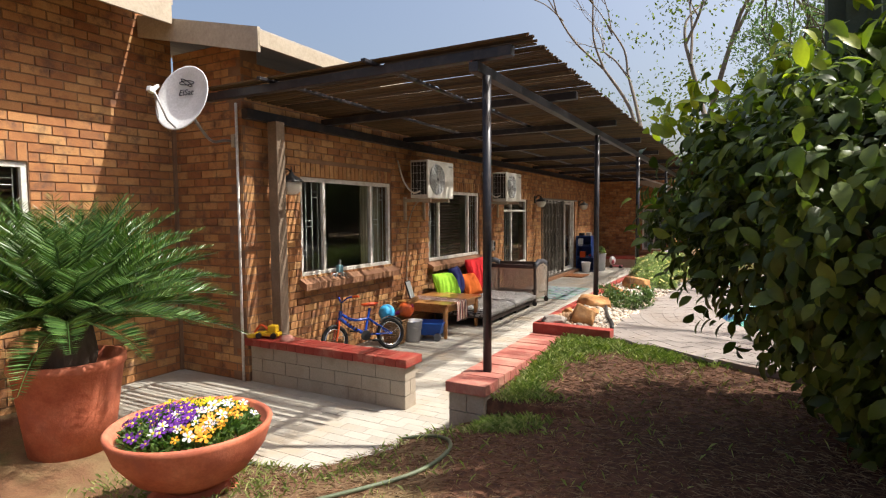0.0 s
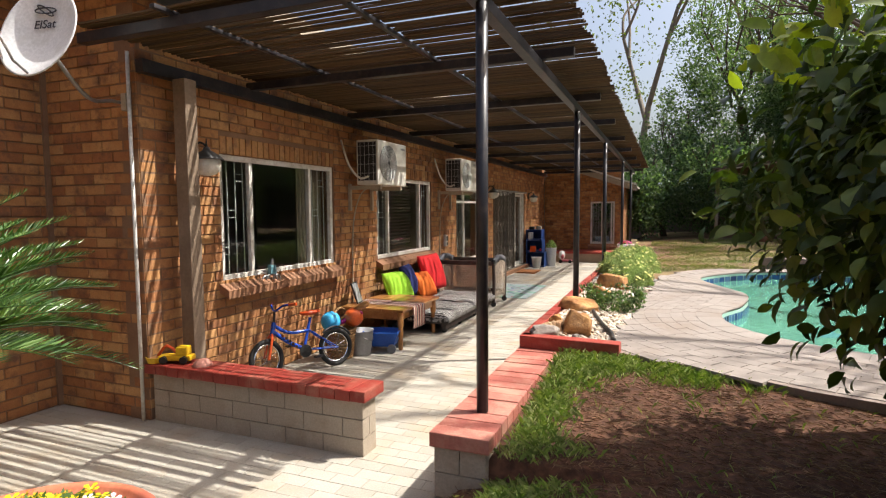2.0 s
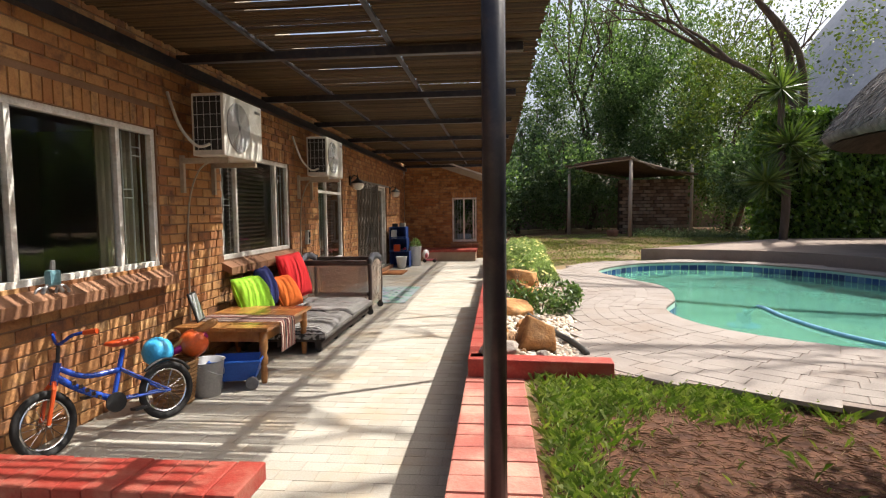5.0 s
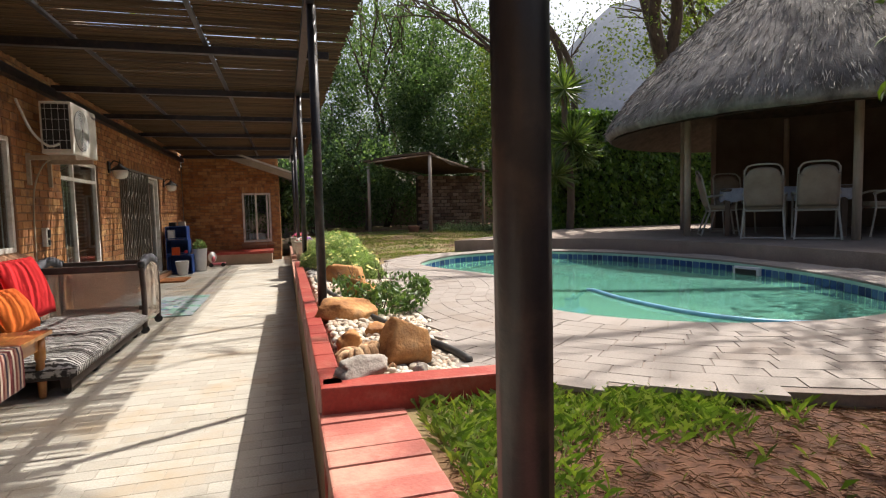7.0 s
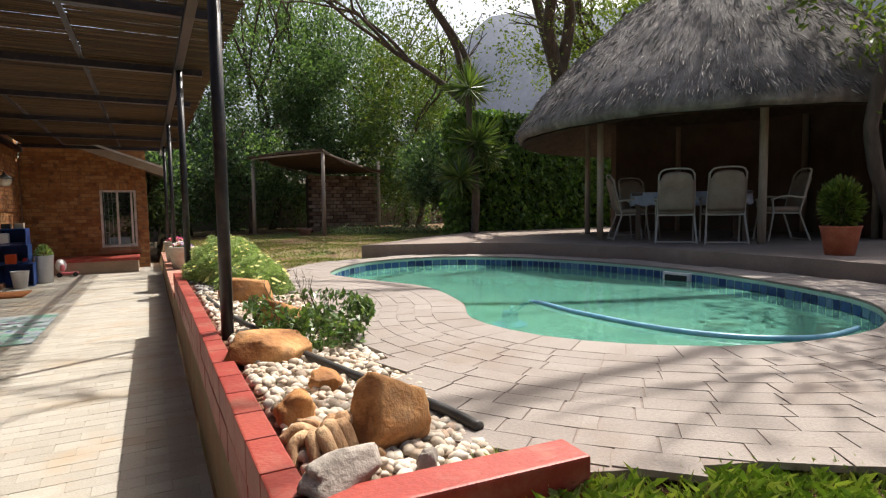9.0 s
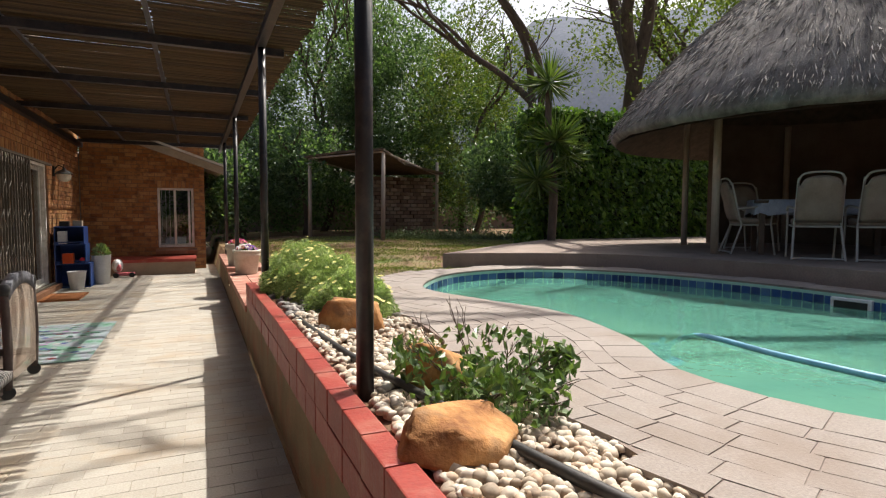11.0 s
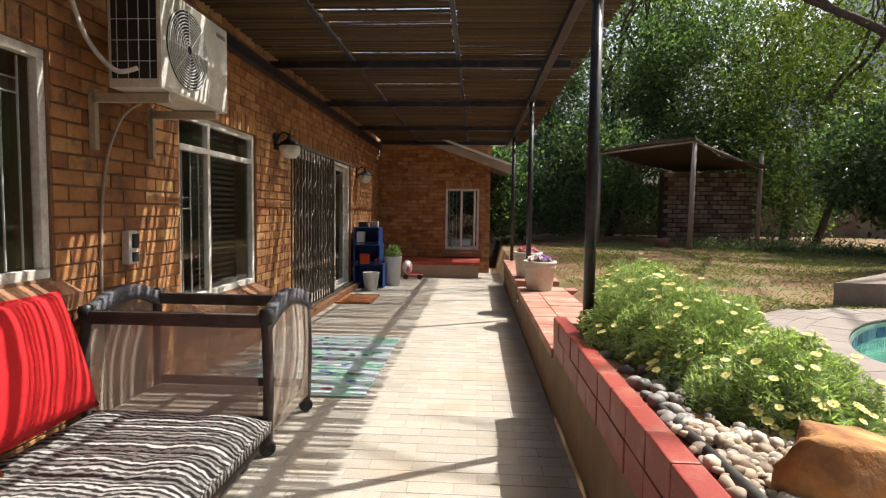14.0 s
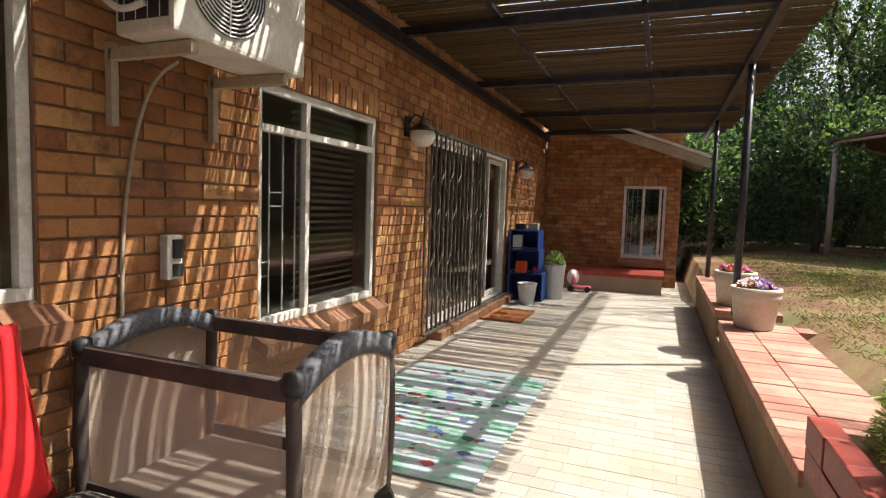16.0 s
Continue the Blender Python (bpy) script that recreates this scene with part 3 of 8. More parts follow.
# the pool
M_POOL = surface("pool_plaster", [(0.30, 0.52, 0.42), (0.42, 0.64, 0.52)], 0.7, scale=1.5, stain=(0.26, 0.42, 0.32), stain_scale=1.0)
M_TILE = surface("blue_pool_tile", [(0.015, 0.03, 0.11), (0.02, 0.07, 0.22), (0.10, 0.20, 0.32)], 0.25, scale=9, pick="island", spread=0.9, bump=0.0)
bm = bmesh.new()
levels = [(0.0, 0.58), (0.0, 0.36), (0.05, -0.4), (0.25, -0.95), (0.6, -1.15)]
rings = [[bm.verts.new((p.x, p.y, z)) for p in offset_ring(POOL, -d)] for d, z in levels]
for A, B in zip(rings, rings[1:]):
    for k in range(len(A)):
        bm.faces.new((A[k], A[(k + 1) % len(A)], B[(k + 1) % len(B)], B[k]))
mid = bm.verts.new((0.9, 9.4, -1.25))
for k in range(len(rings[-1])):
    bm.faces.new((rings[-1][k], rings[-1][(k + 1) % len(rings[-1])], mid))
bmesh.ops.recalc_face_normals(bm, faces=bm.faces)
bmesh.ops.reverse_faces(bm, faces=bm.faces)
pool = tagged(part("pool", bm, M_POOL), "kidney-shaped swimming pool with pale green plaster", "pool", kind="structure")
tv, tf = [], []
rim = offset_ring(POOL, -0.012)
walked = []
for a, b in zip(rim, rim[1:] + rim[:1]):
    for s in range(max(1, round((b - a).length / 0.1))):
        walked.append(a.lerp(b, s / max(1, round((b - a).length / 0.1))))
for a, b in zip(walked, walked[1:] + walked[:1]):
    for r in range(2):
        n = len(tv)
        d = (b - a) * 0.05
        z0, z1 = 0.385 + r * 0.085, 0.385 + r * 0.085 + 0.08
        tv += [(*(a + d), z0), (*(b - d), z0), (*(b - d), z1), (*(a + d), z1)]
        tf.append((n, n + 1, n + 2, n + 3))
tagged(part_mesh("tile_band", pieces_mesh("tile_band", tv, tf, M_TILE), M_TILE, pool), "band of small dark blue tiles", kind="stuff")
mw = bpy.data.materials.new("pool_water")
mw.use_nodes = True
nt = mw.node_tree
nt.nodes.remove(nt.nodes["Principled BSDF"])
fr, tr, gl, ms = (nt.nodes.new("ShaderNode" + k) for k in ("Fresnel", "BsdfTransparent", "BsdfGlossy", "MixShader"))
df = nt.nodes.new("ShaderNodeBsdfDiffuse")
df.inputs[0].default_value = (0.15, 0.42, 0.32, 1)
m0 = nt.nodes.new("ShaderNodeMixShader")
m0.inputs[0].default_value = 0.55
tr.inputs[0].default_value = (0.28, 0.72, 0.58, 1)
gl.inputs["Roughness"].default_value = 0.03
fr.inputs[0].default_value = 1.33
gpos = nt.nodes.new("ShaderNodeNewGeometry").outputs["Position"]
bp = nt.nodes.new("ShaderNodeBump")
bp.inputs["Strength"].default_value, bp.inputs["Distance"].default_value = 0.25, 0.02
nt.links.new(noise_out(nt, gpos, 5, 3), bp.inputs["Height"])
nt.links.new(bp.outputs[0], gl.inputs["Normal"])
nt.links.new(bp.outputs[0], fr.inputs["Normal"])
nt.links.new(tr.outputs[0], m0.inputs[1])
nt.links.new(df.outputs[0], m0.inputs[2])
for o, i in ((fr.outputs[0], 0), (m0.outputs[0], 1), (gl.outputs[0], 2)):
    nt.links.new(o, ms.inputs[i])
nt.links.new(ms.outputs[0], nt.nodes["Material Output"].inputs[0])
bm = bmesh.new()
bm.faces.new([bm.verts.new((p.x, p.y, 0.475)) for p in offset_ring(POOL, -0.004)])
water = tagged(part("water", bm, mw), "cloudy green-turquoise pool water", "water", kind="structure")
water.visible_shadow = False


# low walls
def block_wall(name, x0, y0, x1, y1, z0, top, cap_over, label, cap_mat, long_x=True):
    """A low wall of painted blocks with a red brick cap; blocks and cap bricks are pieces."""
    base = thing(name, label, "low wall")
    part("core", boxed(x0 + 0.012, y0 + 0.012, z0, x1 - 0.012, y1 - 0.012, top - 0.07), M_GREYBLOCK, base)
    n = round((top - 0.075 - z0) / 0.125)
    h = (top - 0.075 - z0) / n
    for side in ("front", "end", "endb", "back"):
        for k in range(n):
            a, b = (x0, x1) if side in ("front", "back") else (y0, y1)
            m = max(1, round((b - a) / (0.30)))
            w = (b - a) / m
            cuts = [a] + [a + (i + (0.5 if k % 2 else 1)) * w for i in range(m if k % 2 else m - 1)] + [b]
            for p, q in zip(cuts, cuts[1:]):
                if q - p < 0.05:
                    continue
                zz = z0 + k * h
                g = 0.003
                dims = {"front": (p + g, y0, q - g, y0 + 0.03), "back": (p + g, y1 - 0.03, q - g, y1), "end": (x1 - 0.03, p + g, x1, q - g), "endb": (x0, p + g, x0 + 0.03, q - g)}[side]
                part("block", boxed(dims[0], dims[1], zz + g, dims[2], dims[3], zz + h - g), M_GREYBLOCK, base)
    o = cap_over
    run = (x0 - o, x1 + o) if long_x else (y0 - o, y1 + o)
    m = round((run[1] - run[0]) / 0.115)
    w = (run[1] - run[0]) / m
    for i in range(m):
        p, q = run[0] + i * w + 0.002, run[0] + (i + 1) * w - 0.002
        dz = random.uniform(-0.003, 0.003)
        d = (p, y0 - o, q, y1 + o) if long_x else (x0 - o, p, x1 + o, q)
        part("cap_brick", boxed(d[0], d[1], top - 0.075 + dz, d[2], d[3], top + dz, bevel=0.008), cap_mat, base)
    return base


block_wall("low_wall", -5.03, 5.09, -3.14, 5.27, -0.01, 0.46, 0.045, "low grey painted block wall with a glossy red brick cap", M_RED_OBJ)
block_wall("low_wall", -2.325, 4.38, -2.06, 6.15, -0.01, 0.57, 0.02, "short grey painted block wall with a worn red brick cap under a post", M_RED_WORN, long_x=False)


# ---- the pergola ----
POSTS = [4.72, 8.15, 11.25, 15.05, 18.25]
POST_X = [-2.185, -2.20, -2.21, -2.20, -2.20]
POST_FOOT = [0.565, 0.60, 0.60, 0.46, 0.46]
BEAMS = [4.62, 6.25, 8.05, 9.85, 11.8, 13.75, 15.8, 18.0, 20.1]
pergola = thing("pergola", "dark steel pergola with a reed roof along the house wall", "pergola", at=(0, 0, 0))
for px, py, pz in zip(POST_X, POSTS, POST_FOOT):
    bm = tubed([(px, py, pz), (px, py, 2.70)], 0.032, 14)
    part("post", bm, M_DARK, pergola, smooth=True)
part("front_beam", boxed(-2.25, 4.56, 2.70, -2.18, 20.3, 2.77, 0.004), M_DARK, pergola)
part("wall_beam", boxed(-5.03, 5.05, 2.70, -4.95, 20.4, 2.80, 0.004), M_DARK, pergola)
for by in BEAMS:
    part("cross_beam", boxed(-5.0, by - 0.035, 2.785, -1.95, by + 0.035, 2.855, 0.004), M_DARK, pergola)
for bx in (-4.15, -3.07):
    part("batten", boxed(bx - 0.02, 4.45, 2.86, bx + 0.02, 20.3, 2.885, 0.003), M_DARK, pergola)
rv, rf = [], []


def reed(x0, x1, y, z, r, dy, dz):
    n = len(rv)
    for x, yy, zz in ((x0, y, z), ((x0 + x1) / 2, y + dy * 0.6, z - dz), (x1, y + dy, z)):
        for k in range(5):
            a = 2 * math.pi * k / 5
            rv.append((x, yy + r * math.cos(a), zz + r * math.sin(a)))
    for s in range(2):
        for k in range(5):
            rf.append((n + s * 5 + k, n + s * 5 + (k + 1) % 5, n + s * 5 + 5 + (k + 1) % 5, n + s * 5 + 5 + k))
    rf.append(tuple(n + k for k in range(5))[::-1])
    rf.append(tuple(n + 10 + k for k in range(5)))


for x0, x1, thin in ((-4.93, -4.175, 0.04), (-4.125, -3.095, 0.31), (-3.045, -1.83, 0.21)):
    y = 4.55
    while y < 20.35:
        r = random.uniform(0.0075, 0.011)
        tilt = random.gauss(0, 0.006)
        reed(x0 + random.uniform(-0.03, 0.012), x1 + random.uniform(-0.012, 0.03), y, 2.89 + random.uniform(-0.004, 0.006), r, tilt, random.uniform(0, 0.004))
        y += 1.86 * r
        if random.random() < (0.32 if y < 6.7 else thin):
            y += random.uniform(0.024, 0.044)
        elif random.random() < 0.3:
            y += random.uniform(0.0, 0.006)
reeds = part_mesh("reed_roof", pieces_mesh("reed_roof", rv, rf, M_REED), M_REED, pergola, "brown reed matting with thin gaps of light")
tagged(reeds, kind="stuff")


# ---- the planter and its bed ----
M_OLIVE = surface("olive_plaster", [(0.17, 0.12, 0.065), (0.24, 0.175, 0.10)], 0.85, scale=4, fine=70, bump=0.2, stain=(0.25, 0.09, 0.05), stain_scale=3)
M_SOIL = surface("bed_soil", [(0.13, 0.065, 0.035), (0.20, 0.12, 0.07)], 0.95, scale=12, fine=80, bump=0.5)
planter = thing("planter", "long brick planter with red painted edging beside the patio", "planter")
edge_z = lambda y: 0.668 - 0.012 * max(0, y - 9.5)
bm = bmesh.new()
box(bm, -2.33, 6.17, -0.03, -2.12, 11.75, 0.42)
part("lower_wall", bm, M_OLIVE, planter, "olive plastered lower wall")
n = 25
for i in range(n):
    y0 = 6.17 + i * 0.2232
    for layer, (lo, hi) in enumerate(((0.42, None),)):
        t = edge_z(y0)
        mid_z = 0.42 + (t - 0.42) * 0.5
        part("edging_brick", boxed(-2.335 + random.uniform(-0.003, 0.003), y0 + 0.003, 0.422, -2.25, y0 + 0.22, mid_z - 0.003, 0.004), M_RED_OBJ, planter)
        part("edging_brick", boxed(-2.335 + random.uniform(-0.003, 0.003), y0 + 0.003 - 0.0, mid_z, -2.25, y0 + 0.22, t, 0.006), M_RED_OBJ, planter)
part("front_wall", boxed(0.0, -0.02, 0.18, 0.75, 0.10, 0.668, 0.008, pose(-2.335, 6.155, 0, 0, 0, -4)), M_RED, planter, "red painted front wall")
bm = bmesh.new()
bed_right = spline([(-1.62, 6.22, 0), (-1.70, 6.4, 0), (-1.60, 7.2, 0), (-1.54, 7.9, 0), (-1.53, 8.7, 0), (-1.45, 9.5, 0), (-1.4, 10.4, 0), (-1.4, 11.2, 0), (-1.42, 11.72, 0)], 6)
bed_z = lambda x, y: 0.628 - 0.07 * smooth(-2.2, -1.5, x) - 0.14 * smooth(10.6, 12.2, y)
rows = []
for p in bed_right:
    rows.append([bm.verts.new((x, p.y, bed_z(x, p.y) - 0.005 + 0.012 * noise.noise(Vector((x * 4, p.y * 4, 0)))))
                 for s, x in ((k / 6, -2.23 + (p.x + 0.06 + 2.23) * k / 6) for k in range(7))])
for A, B in zip(rows, rows[1:]):
    for k in range(6):
        bm.faces.new((A[k], A[k + 1], B[k + 1], B[k]))
bmesh.ops.recalc_face_normals(bm, faces=bm.faces)
part("bed_soil", bm, M_SOIL, planter, "dry brown soil", smooth=True)
part("bed_soil", boxed(-2.262, 6.19, 0.3, -2.15, 11.7, 0.612), M_SOIL, planter)
M_RED_FADED = surface("faded_red_brick", [(0.33, 0.13, 0.09), (0.42, 0.215, 0.155), (0.50, 0.31, 0.235)], 0.7, scale=5, fine=70, bump=0.25, pick="object", spread=0.45, stain=(0.30, 0.10, 0.07), stain_scale=4)
coping = thing("coping_wall", "low wall with a wide worn red brick coping", "low wall")
part("wall_body", boxed(-2.325, 11.76, -0.03, -1.80, 14.90, 0.36), M_OLIVE, coping)
part("wall_body", boxed(-2.325, 15.22, -0.03, -1.95, 18.4, 0.40), M_OLIVE, coping)
part("step", boxed(-2.325, 14.90, -0.03, -1.6, 15.22, 0.22), M_OLIVE, coping)
for y0, y1, z in ((11.76, 14.90, 0.43), (15.22, 18.4, 0.47)):
    k = round((y1 - y0) / 0.115)
    for i in range(k):
        for a, b in ((-2.345, -2.13), (-2.124, -1.78)):
            part("coping_brick", boxed(a, y0 + i * (y1 - y0) / k + 0.002, z - 0.072, b, y0 + (i + 1) * (y1 - y0) / k - 0.002, z + random.uniform(-0.003, 0.003), 0.006), M_RED_FADED, coping)
for i in range(5):
    part("coping_brick", boxed(-1.775 + i * 0.225, 14.64, 0.36, -1.557 + i * 0.225, 14.86, 0.432, 0.006), M_RED_FADED, coping)

M_PEBBLE = surface("river_pebble", [(0.26, 0.19, 0.13), (0.47, 0.40, 0.31), (0.62, 0.56, 0.47), (0.50, 0.36, 0.25)], 0.7, scale=14, fine=70, bump=0.1, pick="island", spread=0.8)
M_PEBBLE_OBJ = surface("river_pebble_single", [(0.26, 0.19, 0.13), (0.47, 0.40, 0.31), (0.62, 0.56, 0.47), (0.50, 0.36, 0.25)], 0.7, scale=14, fine=70, bump=0.1, pick="object", spread=0.8)
M_PEBBLE_DARK = surface("grey_pebble", [(0.10, 0.095, 0.085), (0.22, 0.20, 0.18), (0.33, 0.30, 0.27)], 0.6, scale=14, fine=70, pick="island", spread=0.8)
M_ROCK = surface("ochre_sandstone", [(0.22, 0.09, 0.03), (0.40, 0.19, 0.065), (0.54, 0.31, 0.13)], 0.9, scale=7, fine=45, bump=0.6, stain=(0.16, 0.10, 0.06), stain_scale=6)
M_ROCK_GREY = surface("grey_stone", [(0.22, 0.19, 0.16), (0.40, 0.35, 0.30)], 0.9, scale=8, fine=45, bump=0.6)


def stone_bm(sub, rough, seed, flat=0.0):
    bm = bmesh.new()
    bmesh.ops.create_icosphere(bm, subdivisions=sub, radius=1)
    for v in bm.verts:
        d = v.co.normalized()
        q = 1 + rough * noise.noise(d * 1.6 + Vector((seed, 0, 0))) + rough * 0.4 * noise.noise(d * 4 + Vector((0, seed, 0)))
        v.co = d * q
        if flat:
            v.co.z = max(v.co.z, -flat)
            v.co.x = math.copysign(abs(v.co.x) ** 0.75, v.co.x)
            v.co.z = math.copysign(abs(v.co.z) ** 0.8, v.co.z)
    return bm


shapes = []
for k in range(6):
    bm = stone_bm(2, 0.25, k * 3.1)
    me = bpy.data.meshes.new("pebble")
    bm.to_mesh(me)
    bm.free()
    me.materials.append(M_PEBBLE_OBJ)
    me.shade_smooth()
    shapes.append(me)
raw = [(np.array([v.co for v in me.vertices]), [tuple(p.vertices) for p in me.polygons]) for me in shapes]


def scatter(n, y0, y1, size, single, parent, mat, name):
    pv, pf, made, off = [], [], 0, 0
    for _ in range(n):
        y = random.uniform(y0, y1)
        xr = min(bed_right, key=lambda p: abs(p.y - y)).x
        x = random.uniform(-2.215, xr + 0.02)
        a, b = random.uniform(*size), random.uniform(0.6, 0.95)
        k = random.randrange(6)
        z = bed_z(x, y) + random.uniform(0.0, 0.024)
        m = pose(x, y, z, random.uniform(-25, 25), random.uniform(-25, 25), random.uniform(0, 360)) @ Matrix.Diagonal((a, a * b, a * random.uniform(0.5, 0.75), 1))
        if made < single and x < -1.7:
            ob = part_mesh("pebble", shapes[k], None, parent)
            ob.matrix_world = m
            made += 1
        else:
            M = np.array(m)
            pv.append(raw[k][0] @ M[:3, :3].T + M[:3, 3])
            pf += [tuple(i + off for i in f) for f in raw[k][1]]
            off += len(raw[k][0])
    me = pieces_mesh(name, np.concatenate(pv).tolist(), pf, mat)
    tagged(part_mesh(name, me, mat, parent, smooth=True), kind="stuff")


bed = thing("pebble_bed", "loose cream and tan river pebbles filling the planter", "pebbles", kind="stuff")
scatter(3400, 6.3, 9.9, (0.014, 0.030), 290, bed, M_PEBBLE, "pebbles")
scatter(420, 9.85, 11.8, (0.02, 0.045), 0, bed, M_PEBBLE_DARK, "grey_pebbles")


def rock(x, y, z, sx, sy, sz, rz, seed, mat, label, name="rock", rough=0.35):
    bm = stone_bm(4, rough, seed, 0.6)
    chips = random.Random(int(seed * 10))
    for _ in range(9):
        d = Vector((chips.gauss(0, 1), chips.gauss(0, 1), chips.gauss(0.2, 0.8))).normalized()
        cut = chips.uniform(0.62, 0.82)
        for v in bm.verts:
            over = v.co.dot(d) - cut
            if over > 0:
                v.co -= d * over * 0.92
    for v in bm.verts:
        v.co += v.co.normalized() * (0.035 * noise.noise(v.co * 6 + Vector((seed, 0, 0))) + 0.02 * noise.noise(v.co * 15))
    bmesh.ops.transform(bm, matrix=Matrix.Diagonal((sx, sy, sz, 1)), verts=bm.verts)
    ob = part(name, bm, mat, smooth=True)
    ob.matrix_world = pose(x, y, z, random.uniform(-6, 6), random.uniform(-6, 6), rz)
    return tagged(ob, label, "rock", "rocks in the planter")


rock(-1.95, 6.53, 0.685, 0.155, 0.12, 0.13, 20, 1.3, M_ROCK, "rounded orange sandstone boulder on the pebbles")
rock(-2.09, 7.60, 0.672, 0.25, 0.135, 0.082, 12, 4.7, M_ROCK, "flat-topped ochre sandstone rock on the pebbles")
rock(-1.93, 8.20, 0.68, 0.15, 0.12, 0.13, 40, 8.2, M_ROCK, "rusty orange rock under the shrub")
rock(-1.88, 9.42, 0.68, 0.21, 0.14, 0.15, 10, 12.9, M_ROCK, "orange sandstone rock beside the yellow flowers")
rock(-2.15, 6.29, 0.68, 0.135, 0.06, 0.06, 25, 15.1, M_ROCK_GREY, "pale grey stone slab leaning on the edging")
rock(-1.98, 7.08, 0.655, 0.075, 0.06, 0.05, 70, 19.4, M_ROCK, "small ribbed brown stone")
rock(-1.93, 6.31, 0.64, 0.035, 0.03, 0.03, 0, 3.3, M_ROCK_GREY, "small dark stone on the pebbles")
rock(-2.17, 6.78, 0.66, 0.075, 0.07, 0.08, 0, 6.3, M_ROCK, "tan stone beside the driftwood")
# driftwood stump
M_DRIFT = surface("weathered_driftwood", [(0.22, 0.11, 0.05), (0.42, 0.25, 0.13), (0.55, 0.38, 0.22)], 0.9, scale=18, fine=60, bump=0.7, stretch=(1, 1, 0.25))
drift = thing("driftwood", "gnarled weathered driftwood root lying on the pebbles", "driftwood", at=(-2.12, 6.52, 0.605))
for k in range(9):
    a = k * 0.7 + random.uniform(-0.2, 0.2)
    pts = [(0.012 * math.cos(a), 0.012 * math.sin(a), 0.062)]
    for s in range(1, 6):
        pts.append((0.028 * s * math.cos(a + 0.25 * s) + random.uniform(-0.012, 0.012), 0.031 * s * math.sin(a + 0.25 * s) + random.uniform(-0.012, 0.012), 0.08 + 0.031 * math.sin(s * 1.4 + k) - 0.009 * s))
    part("root", tubed(spline(pts, 4), [0.031 * (1 - 0.028 * q) for q in range(21)], 8), M_DRIFT, drift, smooth=True)
# irrigation pipe
M_PIPE = surface("black_pipe", [(0.02, 0.02, 0.02), (0.05, 0.045, 0.04)], 0.5, scale=9)
bm = tubed(spline([(-2.19, 10.2, 0.63), (-2.17, 9.3, 0.65), (-2.12, 8.6, 0.655), (-2.02, 8.0, 0.65), (-1.93, 7.5, 0.64), (-1.80, 7.0, 0.63), (-1.70, 6.7, 0.62), (-1.66, 6.5, 0.61)], 8), 0.019, 8)
tagged(part("irrigation_pipe", bm, M_PIPE, smooth=True), "black plastic irrigation pipe lying along the pebbles", "pipe")


# ---- plants ----
def unit(n):
    v = rng.normal(size=(n, 3))
    return v / np.linalg.norm(v, axis=1, keepdims=True)


def clumped(n_clumps, per, shape, spread, up=0.25):
    """Leaf centres in clumps on an uneven rounded shell; shape(d) gives the place for a way d."""
    cs, ws = [], []
    for d in unit(n_clumps):
        c = np.array(shape(d))
        k = max(4, int(per * rng.uniform(0.6, 1.4)))
        cs.append(c + rng.normal(size=(k, 3)) * spread)
        w = d * 0.8 + rng.normal(size=(k, 3)) * 0.7
        w[:, 2] += up
        ws.append(w)
    return np.concatenate(cs), np.concatenate(ws)


def rounded(radii, lumps, seed, inner=0.5):
    rx, ry, rz = radii

    def f(d):
        q = 1 + lumps * noise.noise(Vector(d) * 2.1 + Vector((seed, 0, 0))) + lumps * 0.5 * noise.noise(Vector(d) * 5 + Vector((0, seed, 0)))
        q *= 1 - inner * rng.random() ** 2.2
        return d[0] * rx * q, d[1] * ry * q, d[2] * rz * q
    return f


L_TREE = leaf_mat("tree_leaf", [(0.04, 0.072, 0.034), (0.085, 0.14, 0.072), (0.20, 0.27, 0.165)], 0.45, 0.38)
L_TREE_LIGHT = leaf_mat("pale_tree_leaf", [(0.05, 0.075, 0.015), (0.10, 0.14, 0.03), (0.17, 0.20, 0.05)], 0.4)
L_BUSH = leaf_mat("bush_leaf", [(0.027, 0.046, 0.008), (0.062, 0.098, 0.017), (0.145, 0.19, 0.032)], 0.28, 0.42, 0.35)
L_SHRUB = leaf_mat("glossy_shrub_leaf", [(0.045, 0.08, 0.025), (0.09, 0.15, 0.05), (0.20, 0.28, 0.11)], 0.25, 0.3)
L_FERN = leaf_mat("feathery_leaf", [(0.18, 0.235, 0.13), (0.30, 0.37, 0.22), (0.46, 0.52, 0.36)], 0.5)
L_HEDGE = leaf_mat("creeper_leaf", [(0.045, 0.085, 0.018), (0.09, 0.17, 0.03), (0.19, 0.29, 0.06)], 0.38, 0.35)
L_CYCAD = leaf_mat("cycad_leaf", [(0.025, 0.06, 0.014), (0.055, 0.12, 0.03), (0.12, 0.20, 0.05)], 0.2, 0.3)
M_BARK = surface("bark", [(0.055, 0.038, 0.028), (0.12, 0.09, 0.065)], 0.95, scale=7, fine=35, bump=0.7, stretch=(1, 1, 0.3))
M_BARK_PALE = surface("pale_bark", [(0.15, 0.125, 0.10), (0.26, 0.22, 0.18)], 0.95, scale=7, fine=35, bump=0.6)


